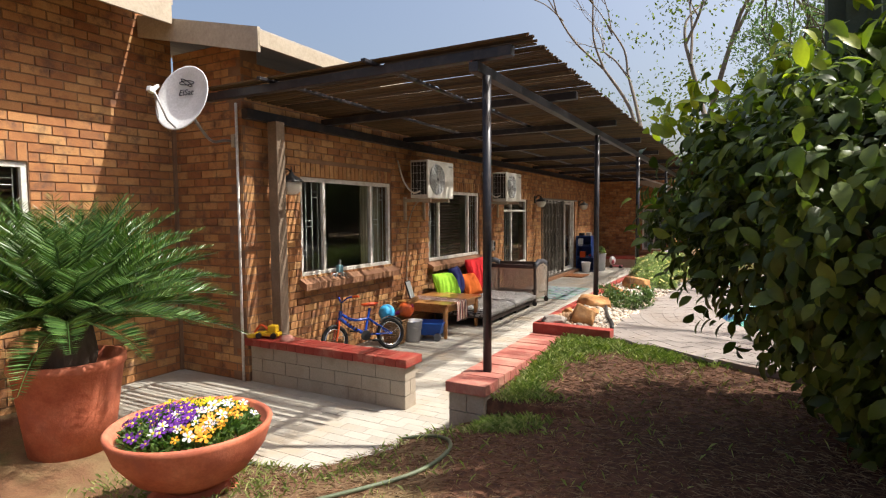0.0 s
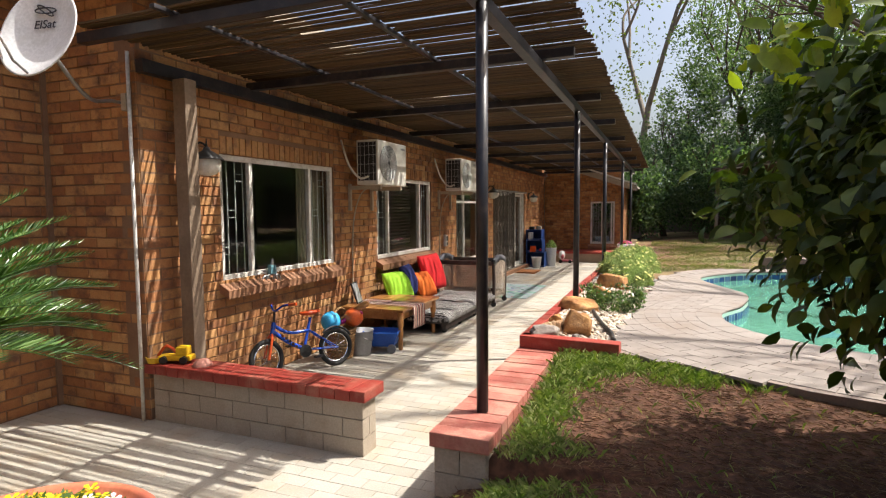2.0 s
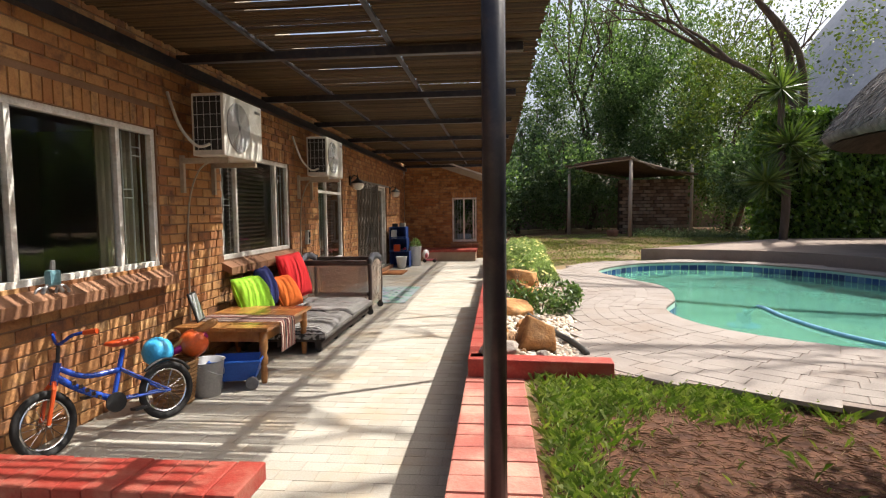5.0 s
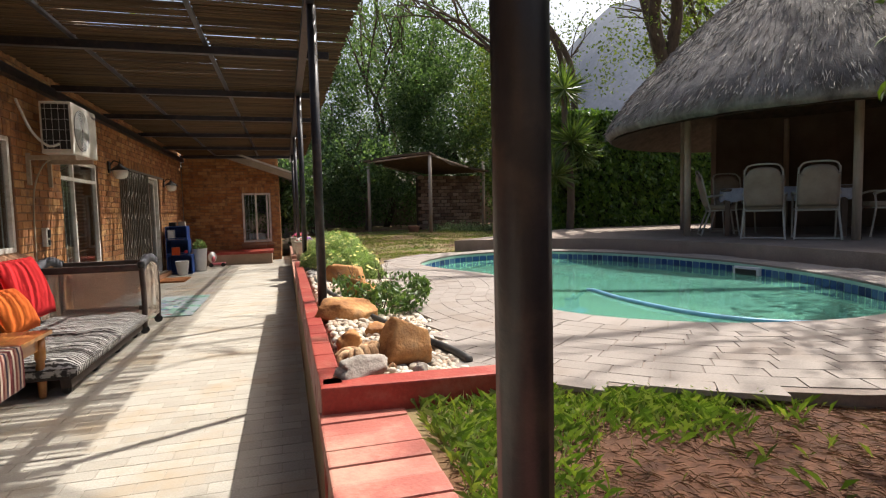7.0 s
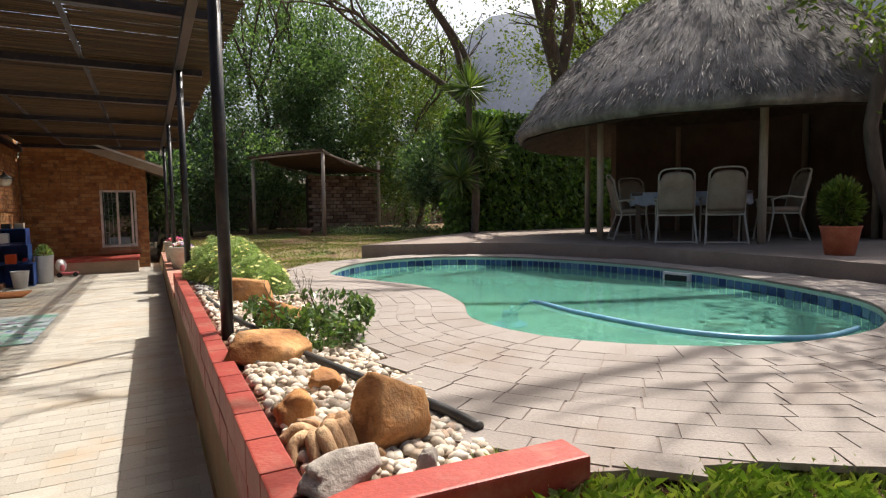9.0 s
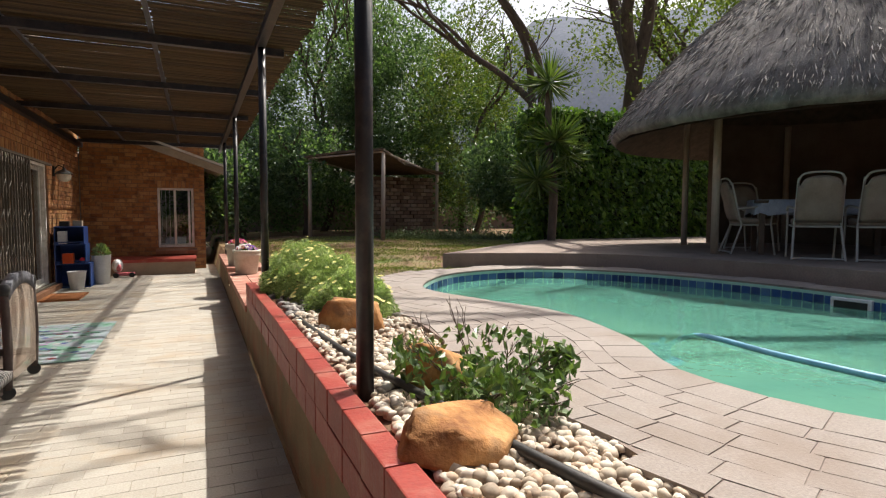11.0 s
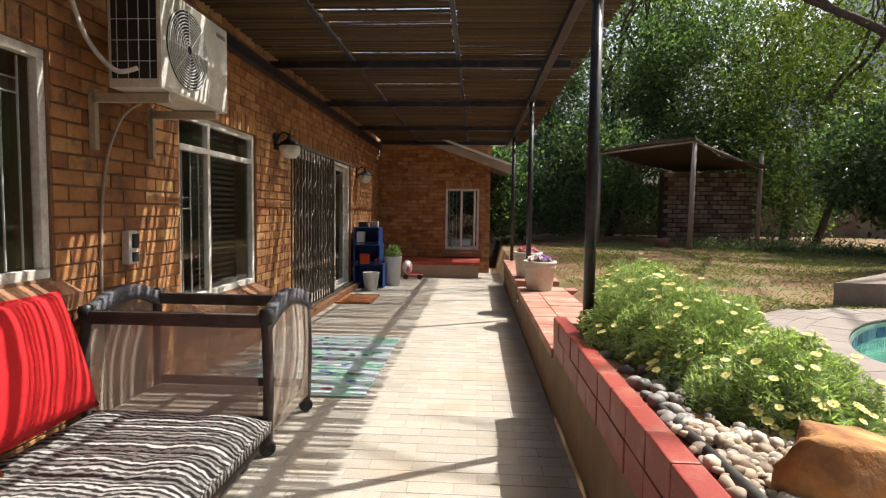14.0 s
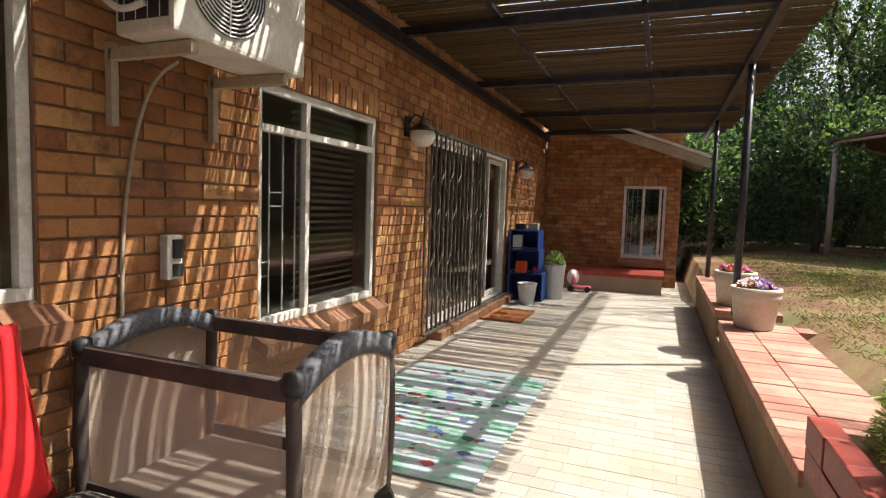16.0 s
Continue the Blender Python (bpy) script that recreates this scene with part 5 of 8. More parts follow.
shelter = thing("shelter", "small open garden shelter with gum poles and a thin sagging roof", "shelter", at=(0, 0, 0))
M_POLE = surface("gum_pole", [(0.28, 0.22, 0.17), (0.42, 0.35, 0.28)], 0.85, scale=6, fine=40, bump=0.3, stretch=(1, 1, 0.2))
for x, y in ((1.83, 20.52), (0.29, 22.7), (4.35, 22.75)):
    part("pole", tubed([(x, y, 0.4), (x + 0.02, y, 2.95)], [0.06, 0.05], 9), M_POLE, shelter, smooth=True)
bm = bmesh.new()
G = [[(0.15, 22.75, 2.97), (1.0, 21.6, 3.05), (1.80, 20.35, 3.03)], [(1.6, 23.6, 2.78), (2.2, 22.6, 2.80), (2.85, 21.6, 2.78)], [(2.9, 24.5, 2.66), (3.7, 23.5, 2.64), (4.5, 22.55, 2.62)]]
vt = [[bm.verts.new(p) for p in r] for r in G]
vb = [[bm.verts.new((p[0], p[1], p[2] - 0.06)) for p in r] for r in G]
for q in (vt, vb):
    for i in range(2):
        for j in range(2):
            bm.faces.new((q[i][j], q[i + 1][j], q[i + 1][j + 1], q[i][j + 1]))
rim_i = [(0, 0), (0, 1), (0, 2), (1, 2), (2, 2), (2, 1), (2, 0), (1, 0)]
for a, b in zip(rim_i, rim_i[1:] + rim_i[:1]):
    bm.faces.new((vt[a[0]][a[1]], vt[b[0]][b[1]], vb[b[0]][b[1]], vb[a[0]][a[1]]))
bmesh.ops.recalc_face_normals(bm, faces=bm.faces)
part("roof_mat", bm, surface("dark_reed_mat", [(0.06, 0.04, 0.025), (0.13, 0.09, 0.055)], 0.95, scale=10), shelter, "dark brown reed mat")
for a, b in (((0.29, 22.7, 2.9), (1.83, 20.5, 2.95)), ((1.83, 20.5, 2.95), (4.35, 22.75, 2.56)), ((0.29, 22.7, 2.9), (2.5, 24.2, 2.55))):
    part("rail", tubed([a, b], 0.03, 7), M_POLE, shelter)
M_STACK = surface("stacked_old_brick", [(0.13, 0.075, 0.05), (0.24, 0.15, 0.10), (0.33, 0.24, 0.17)], 0.95, scale=9, pick="object", spread=0.7)
pile = thing("brick_stack", "high dry stack of old bricks under the shelter", "brick stack", at=(3.2, 22.95, 0.45))
me = {}
# Added dark core: paints the shadow seen in the gaps between the bricks.
part("stack_core", boxed(-1.1, 0.04, 0.0, 1.1, 0.6, 2.0), surface("stack_shadow", [(0.05, 0.03, 0.02), (0.09, 0.06, 0.04)], 1.0), pile)
hh = 2.02 / 17
brick_me = bpy.data.meshes.new("brick")
bmx = boxed(-0.105, -0.05, 0, 0.105, 0.06, hh - 0.018, 0.008)
bmx.to_mesh(brick_me)
bmx.free()
brick_me.materials.append(M_STACK)
for k in range(17):
    for i in range(10):
        ob = part_mesh("brick", brick_me, None, pile)
        ob.location = (-1.05 + i * 0.226 + (0.11 if k % 2 else 0) + random.uniform(-0.015, 0.015), random.uniform(-0.02, 0.02), k * hh)
        ob.rotation_euler = (0, 0, random.uniform(-0.05, 0.05))
# garden pot beside the pole
pot = part("flower_pot", lathed([(0, 0), (0.13, 0), (0.19, 0.26), (0.20, 0.3), (0.17, 0.3), (0.15, 0.22), (0, 0.2)], 18), surface("old_clay", [(0.25, 0.12, 0.08), (0.34, 0.18, 0.12)], 0.9, scale=6), smooth=True)
pot.location = (1.45, 21.2, 0.5)
tagged(pot, "weathered clay pot standing beside the shelter", "flower pot")

# raised paving of the lapa
M_PAD = surface("lapa_paving", [(0.20, 0.15, 0.12), (0.29, 0.23, 0.19)], 0.85, scale=3, fine=60, stain=(0.15, 0.11, 0.09), stain_scale=1.5)
PAD = spline([(0.3, 13.1, 0), (1.1, 12.95, 0), (2.45, 12.1, 0), (3.1, 10.3, 0), (3.15, 8.5, 0), (3.05, 7.2, 0), (3.4, 5.8, 0)], 6)
outer = PAD + [Vector(p) for p in ((11.5, 5.6, 0), (11.5, 16.3, 0), (4.2, 16.3, 0), (2.0, 14.6, 0))]
bm = bmesh.new()
t = [bm.verts.new((p.x, p.y, 0.76)) for p in outer]
b = [bm.verts.new((p.x, p.y, 0.45)) for p in outer]
bm.faces.new(t)
for i in range(len(t)):
    j = (i + 1) % len(t)
    bm.faces.new((t[i], t[j], b[j], b[i]))
bmesh.ops.recalc_face_normals(bm, faces=bm.faces)
tagged(part("floor_lapa", bm, M_PAD), "raised brown paved floor under the thatch", "floor", kind="structure")
M_THATCH = surface("grey_thatch", [(0.08, 0.07, 0.064), (0.17, 0.15, 0.138), (0.26, 0.235, 0.215)], 0.95, scale=5, fine=70, bump=0.8, stretch=(1, 1, 0.35), stain=(0.07, 0.06, 0.05), stain_scale=1.6)
# Darker thatch for below the roof, with the shade put into its colour.
M_THATCH_SHADE = surface("thatch_underside_shade", [(0.06, 0.045, 0.03), (0.11, 0.08, 0.055)], 1.0, scale=8)
LC = Vector((6.1, 11.45))
lapa = thing("thatched_lapa", "round open shelter with a steep weathered grey thatch roof", "lapa", at=(LC.x, LC.y, 0.76))
bm = bmesh.new()
seg = 72
prof = [(2.95, 1.95), (3.26, 1.68), (3.33, 1.76), (3.27, 1.92), (2.85, 2.48), (2.2, 3.12), (1.5, 3.72), (0.75, 4.12), (0.15, 4.3)]
rings = []
for j, (r, z) in enumerate(prof):
    rings.append([bm.verts.new(((r + (0.05 if j > 1 else 0.02) * noise.noise(Vector((math.cos(k * 0.0873) * 6, math.sin(k * 0.0873) * 6, j)))) * math.cos(2 * math.pi * k / seg),
                                (r + 0.04 * noise.noise(Vector((k * 0.9, j, 2)))) * math.sin(2 * math.pi * k / seg), z + 0.03 * noise.noise(Vector((k * 0.7, j * 2.0, 5))))) for k in range(seg)])
for A, B in zip(rings, rings[1:]):
    for k in range(seg):
        bm.faces.new((A[k], A[(k + 1) % seg], B[(k + 1) % seg], B[k]))
bm.faces.new(rings[-1])
part("thatch", bm, M_THATCH, lapa, smooth=True)
n = 26000
a, q = rng.uniform(0, 2 * np.pi, n), rng.random(n) ** 0.7
pr = np.array(prof[2:])
tt = q * (len(pr) - 1.001)
i0 = tt.astype(int)
R = pr[i0, 0] * (1 - (tt - i0)) + pr[i0 + 1, 0] * (tt - i0)
Zt = pr[i0, 1] * (1 - (tt - i0)) + pr[i0 + 1, 1] * (tt - i0)
slope = np.stack([np.cos(a) * 0.74, np.sin(a) * 0.74, -0.62 * np.ones(n)], 1)
c = np.stack([R * np.cos(a), R * np.sin(a), Zt + 0.025], 1)
me = leaf_mesh("thatch_straws", c, slope + rng.normal(size=(n, 3)) * 0.16, 0.2 * rng.uniform(0.5, 1.3, n), surface("thatch_straw", [(0.085, 0.075, 0.066), (0.19, 0.17, 0.155), (0.36, 0.33, 0.30)], 0.9, scale=5, pick="island", spread=0.8), 0.07, 0.02)
tagged(part_mesh("thatch_straws", me, None, lapa), kind="stuff")
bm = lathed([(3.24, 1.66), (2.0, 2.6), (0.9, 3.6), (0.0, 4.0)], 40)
part("underside", bm, M_THATCH_SHADE, lapa)
part("ridge_cap", lathed([(0.85, 4.07), (0.75, 4.18), (0.2, 4.42), (0.0, 4.44)], 24), surface("cement_cap", [(0.42, 0.40, 0.36), (0.52, 0.50, 0.46)], 0.8), lapa, "pale cement ridge cap", smooth=True)
for k in range(6):
    an = radians(172.5 + k * 60)
    x, y = 2.28 * math.cos(an), 2.28 * math.sin(an)
    part("pole", tubed([(x, y, -0.02), (x, y, 2.2)], 0.052, 10), M_POLE, lapa, smooth=True)
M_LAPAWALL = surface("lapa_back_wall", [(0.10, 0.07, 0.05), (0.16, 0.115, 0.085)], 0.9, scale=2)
bm = bmesh.new()
prev = None
for k in range(25):
    a0 = radians(-75 + k * 6.7)
    col = [bm.verts.new((q * math.cos(a0), q * math.sin(a0), z)) for q, z in ((2.4, 0), (2.4, 2.25), (2.55, 2.25), (2.55, 0))]
    if prev:
        for i in range(4):
            bm.faces.new((prev[i], prev[(i + 1) % 4], col[(i + 1) % 4], col[i]))
    else:
        bm.faces.new(col)
    prev = col
bm.faces.new(prev[::-1])
bmesh.ops.recalc_face_normals(bm, faces=bm.faces)
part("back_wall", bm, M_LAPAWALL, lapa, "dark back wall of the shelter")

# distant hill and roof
# Distance haze is put into the hill's pale blue-grey colour.
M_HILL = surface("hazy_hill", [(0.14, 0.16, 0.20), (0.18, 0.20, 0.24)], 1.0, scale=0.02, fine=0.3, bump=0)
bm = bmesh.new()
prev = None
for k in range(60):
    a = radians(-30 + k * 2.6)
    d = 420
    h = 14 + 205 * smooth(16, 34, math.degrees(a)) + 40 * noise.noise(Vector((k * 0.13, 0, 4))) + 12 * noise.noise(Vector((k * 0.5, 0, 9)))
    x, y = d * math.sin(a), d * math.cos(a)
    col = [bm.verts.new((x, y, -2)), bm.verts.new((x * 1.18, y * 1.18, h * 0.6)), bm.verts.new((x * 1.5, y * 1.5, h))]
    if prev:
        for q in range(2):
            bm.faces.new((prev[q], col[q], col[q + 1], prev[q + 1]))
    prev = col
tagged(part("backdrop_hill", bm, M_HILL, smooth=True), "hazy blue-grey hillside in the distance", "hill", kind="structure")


# ---- windows and doors ----
M_GLASS = glass()
M_DARKGLASS = glass("dark_glass", (0.35, 0.36, 0.36))
M_SILL = surface("brown_sill_brick", [(0.20, 0.09, 0.045), (0.32, 0.16, 0.085)], 0.7, scale=6, fine=60, pick="object", spread=0.5)
M_BLIND = surface("dark_blind_slat", [(0.15, 0.10, 0.075), (0.22, 0.16, 0.12)], 0.5, scale=5)
M_CURTAIN = surface("beige_curtain", [(0.30, 0.25, 0.18), (0.42, 0.36, 0.27)], 0.95, scale=3)


def wall_place(axis, wall):
    """Maps (along, out, up) to the world: out is the way out of the wall's face."""
    return (lambda u, d, v: (wall + d, u, v)) if axis == "x" else (lambda u, d, v: (u, wall - d, v))


def span(bm, P, u0, u1, d0, d1, v0, v1, bevel=0.0):
    a, b = P(u0, d0, v0), P(u1, d1, v1)
    box(bm, *(min(p, q) for p, q in zip(a, b)), *(max(p, q) for p, q in zip(a, b)), bevel)


def bar_part(name, P, u0, u1, d0, d1, v0, v1, mat, parent, label="", bevel=0.0):
    bm = bmesh.new()
    span(bm, P, u0, u1, d0, d1, v0, v1, bevel)
    return part(name, bm, mat, parent, label)


def window(name, axis, wall, rect, mullions=(), transom=None, barred=(), blinds=None, label="", sill=True, step=0.115, curtain=None):
    u0, u1, v0, v1 = rect
    P = wall_place(axis, wall)
    w = thing(name, label, "window", kind="structure")
    f, dp = 0.05, -0.075
    for a in ((u0, u1, v0, v0 + f), (u0, u1, v1 - f, v1), (u0, u0 + f, v0 + f, v1 - f), (u1 - f, u1, v0 + f, v1 - f)):
        bar_part("window_frame", P, a[0], a[1], dp, dp + 0.05, a[2], a[3], M_WHITE, w, bevel=0.004)
    for m in mullions:
        bar_part("mullion", P, m - 0.022, m + 0.022, dp + 0.002, dp + 0.048, v0 + f, v1 - f, M_WHITE, w, bevel=0.004)
    if transom:
        bar_part("transom", P, u0 + f, u1 - f, dp + 0.003, dp + 0.052, transom - 0.022, transom + 0.022, M_WHITE, w, bevel=0.004)
    edges = [u0 + f, *mullions, u1 - f]
    for a, b in zip(edges, edges[1:]):
        g = bar_part("pane", P, a + 0.01, b - 0.01, dp + 0.012, dp + 0.018, v0 + f, v1 - f, M_GLASS, w)
        g.visible_shadow = False
    for i in barred:
        a, b = edges[i] + 0.03, edges[i + 1] - 0.03
        n = max(2, round((b - a) / step))
        for k in range(n + 1):
            u = a + (b - a) * k / n
            bm = tubed([P(u, dp - 0.03, v0 + f), P(u, dp - 0.03, (transom or v1 - f))], 0.006, 6)
            part("burglar_bar", bm, M_BAR, w)
        for k in range(n):
            for j in range(2):
                vv = v0 + (v1 - v0) * (0.2 + 0.3 * ((k * 7 + j * 3) % 3) + 0.06 * j)
                if vv < (transom or v1) - 0.1:
                    part("burglar_bar", tubed([P(a + (b - a) * k / n, dp - 0.03, vv), P(a + (b - a) * (k + 1) / n, dp - 0.03, vv)], 0.005, 6), M_BAR, w)
    if blinds:
        n = int((v1 - v0 - 0.1) / 0.05)
        for k in range(n):
            v = v0 + 0.07 + k * 0.05
            bm = bmesh.new()
            q = [P(blinds[0], -0.16, v + 0.012), P(blinds[1], -0.16, v + 0.012), P(blinds[1], -0.19, v - 0.012), P(blinds[0], -0.19, v - 0.012)]
            bm.faces.new([bm.verts.new(p) for p in q])
            part("blind_slat", bm, M_BLIND, w)
    if curtain:
        bm = bmesh.new()
        prev = None
        for k in range(41):
            u = curtain[0] + (curtain[1] - curtain[0]) * k / 40
            d = -0.2 - 0.03 * math.sin(k * 1.1)
            col = [bm.verts.new(P(u, d, v0 + 0.02)), bm.verts.new(P(u, d, v1 - 0.02))]
            if prev:
                bm.faces.new((prev[0], col[0], col[1], prev[1]))
            prev = col
        part("curtain", bm, M_CURTAIN, w, "beige curtain", smooth=True)
    if sill:
        n = max(2, round((u1 - u0 + 0.12) / 0.23))
        L = (u1 - u0 + 0.12) / n
        for k in range(n):
            a = u0 - 0.06 + k * L
            bm = bmesh.new()
            c = [P(a + 0.003, -0.03, v0 - 0.005), P(a + L - 0.003, -0.03, v0 - 0.005), P(a + L - 0.003, 0.11, v0 - 0.075), P(a + 0.003, 0.11, v0 - 0.075)]
            t = [bm.verts.new(p) for p in c]
            bt = [bm.verts.new((p[0], p[1], p[2] - 0.075)) for p in c]
            bm.faces.new(t)
            bm.faces.new(bt[::-1])
            for i in range(4):
                bm.faces.new((t[i], bt[i], bt[(i + 1) % 4], t[(i + 1) % 4]))
            bmesh.ops.recalc_face_normals(bm, faces=bm.faces)
            part("sill_brick", bm, M_SILL, w)
    return w


window("window_1", "x", WX, W1, (6.33, 7.30), None, (0, 2), None, curtain=(7.28, 7.74), label="white framed patio window with burglar bars in both side lights")
window("window_2", "x", WX, W2, (9.24, 10.36), None, (0, 2), (9.3, 10.3), "white framed patio window with dark slatted blinds")
window("window_3", "x", WX, W3, (12.54,), 1.80, (0,), (12.57, 13.38), "tall white framed window with burglar bars and dark blinds")
window("window_4", "y", 20.45, W4, (-3.19, -2.90), None, (0,), None, "white framed window in the end wall", step=0.09)
window("window_5", "x", -6.1, WC, (3.12,), None, (0, 1), (2.65, 3.57), "white framed window in the front wall")
ob = part("washing_basket", boxed(-3.42, 20.62, 0.58, -2.98, 20.82, 0.74, 0.02), surface("pale_blue_plastic", [(0.35, 0.42, 0.5), (0.42, 0.5, 0.58)], 0.5))
tagged(ob, "pale blue plastic basket on the sill behind the glass", "basket")
part("shelf_board", boxed(-3.5, 20.6, 0.55, -2.85, 20.9, 0.578), M_WHITE, bpy.data.objects["window_4"])

# sliding door with its trellis security gate
door = thing("door_1", "white framed sliding door standing half open behind a trellis gate", "door", kind="structure")
PD = wall_place("x", WX)
u0, u1, v0, v1 = DOOR
for a in ((u0, u1, v1 - 0.06, v1), (u0, u0 + 0.05, v0, v1 - 0.06), (u1 - 0.06, u1, v0, v1 - 0.06), (u0, u1, v0 - 0.02, v0 + 0.025)):
    bar_part("door_frame", PD, a[0], a[1], -0.12, -0.03, a[2], a[3], M_WHITE, door, bevel=0.004)
for a, b, d in ((u0 + 0.06, 16.12, -0.07), (16.9, u1 - 0.07, -0.11)):
    for q in ((a, a + 0.05, v0 + 0.03, v1 - 0.07), (b - 0.05, b, v0 + 0.03, v1 - 0.07), (a + 0.05, b - 0.05, v0 + 0.03, v0 + 0.1), (a + 0.05, b - 0.05, v1 - 0.13, v1 - 0.07)):
        bar_part("door_leaf_rail", PD, q[0], q[1], d - 0.015, d + 0.015, q[2], q[3], M_WHITE, door, bevel=0.003)
    g = bar_part("pane", PD, a + 0.05, b - 0.05, d - 0.003, d + 0.003, v0 + 0.1, v1 - 0.13, M_GLASS, door)
    g.visible_shadow = False
for k in range(7):
    y0 = u0 + k * (u1 - u0) / 7
    part("threshold_brick", boxed(WX - 0.04, y0 + 0.003, 0.0, WX + 0.16, y0 + (u1 - u0) / 7 - 0.003, 0.085, 0.006), M_SILL, door)
M_GATE = surface("gate_paint", [(0.08, 0.07, 0.055), (0.15, 0.13, 0.105)], 0.45, scale=8)
gate = thing("security_gate", "grey folding steel trellis gate drawn across the door", "gate", at=(0, 0, 0))
g0, g1 = 14.30, 16.12
n = 15
for k in range(n + 1):
    y = g0 + (g1 - g0) * k / n
    part("upright", boxed(-4.985, y - 0.009, 0.12, -4.967, y + 0.009, 2.08), M_GATE, gate)
for k in range(n):
    y, z0 = g0 + (g1 - g0) * k / n, 0.2
    w = (g1 - g0) / n
    for j, z in enumerate((0.35, 1.22, 1.6, 1.95, 0.75)):
        part("lattice", tubed([(-4.97, y, z), (-4.97, y + w, z + 0.13 * (1 if (k + j) % 2 else -1))], 0.0065, 5), M_GATE, gate)
part("top_rail", boxed(-5.0, g0, 2.08, -4.95, 17.5, 2.115), M_GATE, gate)
part("bottom_rail", boxed(-5.0, g0, 0.095, -4.95, 17.5, 0.118), M_GATE, gate)
part("stile", boxed(-5.0, g1 - 0.0, 0.11, -4.955, g1 + 0.05, 2.1), M_GATE, gate)


# ---- fixtures on the walls ----
M_AC = surface("ac_casing", [(0.60, 0.57, 0.50), (0.70, 0.67, 0.60)], 0.5, scale=3, stain=(0.45, 0.40, 0.32), stain_scale=4, bump=0.03)
M_BLACK = surface("black_plastic", [(0.012, 0.012, 0.012), (0.03, 0.03, 0.03)], 0.45, scale=6)
M_STEEL = surface("worn_steel", [(0.30, 0.29, 0.28), (0.42, 0.41, 0.40)], 0.4, 0.8, scale=7)


def aircon(y0, z0):
    a = thing("air_conditioner", "cream outdoor air conditioner unit on wall brackets, striped by sunlight", "air conditioner", "air conditioners on the wall", at=(-4.98, y0, z0))
    D, W, H = 0.42, 0.80, 0.55
    part("casing", boxed(0.12, 0, 0, D, W, H, 0.018), M_AC, a)
    part("side_grille", boxed(0.145, -0.004, 0.05, 0.395, 0.004, H - 0.03), M_BLACK, a, "dark side grille")
    for k in range(4):
        part("grille_wire", tubed([(0.18 + k * 0.06, -0.008, 0.05), (0.18 + k * 0.06, -0.008, H - 0.03)], 0.002, 5), M_BAR, a)
    for k in range(4):
        part("grille_wire", tubed([(0.145, -0.009, 0.14 + k * 0.11), (0.395, -0.009, 0.14 + k * 0.11)], 0.002, 5), M_BAR, a)
    bm = lathed([(0.0, 0.0), (0.225, 0.0), (0.225, 0.006), (0, 0.006)], 32, pose(D - 0.002, 0.275, 0.275, 0, 90, 0))
    part("fan_opening", bm, M_BLACK, a, "dark fan opening")
    for k in range(12):
        r = 0.03 + k * 0.0174
        part("guard_ring", tubed([(D + 0.012 - 0.004 * (k / 12), 0.275 + r * math.cos(t * 0.2618), 0.275 + r * math.sin(t * 0.2618)) for t in range(24)], 0.0035, 5, True), M_BAR, a)
    for k in range(8):
        an = k * math.pi / 4
        part("guard_spoke", tubed([(D + 0.014, 0.275 + 0.03 * math.cos(an), 0.275 + 0.03 * math.sin(an)), (D + 0.008, 0.275 + 0.225 * math.cos(an), 0.275 + 0.225 * math.sin(an))], 0.003, 5), M_BAR, a)
    part("badge", boxed(D + 0.0, 0.64, 0.47, D + 0.003, 0.76, 0.495), M_STEEL, a)
    for y in (0.10, 0.66):
        part("bracket_arm", boxed(-0.05, y, -0.055, D - 0.02, y + 0.035, -0.005, 0.003), M_BEIGE, a)
        part("bracket_leg", boxed(-0.068, y, -0.32, -0.03, y + 0.035, 0.02, 0.003), M_BEIGE, a)
    part("refrigerant_pipe", tubed(spline([(0.30, -0.02, 0.10), (0.20, -0.06, 0.08), (0.08, -0.09, 0.22), (0.0, -0.09, 0.42), (-0.05, -0.07, 0.55)], 6), 0.013, 8), M_AC, a, smooth=True)
    part("drain_hose", tubed(spline([(0.12, 0.3, -0.02), (0.02, 0.26, -0.12), (-0.055, 0.22, -0.4), (-0.055, 0.16, -0.9), (-0.055, 0.16, -1.9)], 6), 0.009, 6), M_BEIGE, a, smooth=True)
    return a


aircon(7.98, 1.965)
aircon(10.97, 1.975)

M_LAMPGLASS = surface("opal_lamp_glass", [(0.66, 0.63, 0.55), (0.74, 0.71, 0.63)], 0.25, scale=4, bump=0)


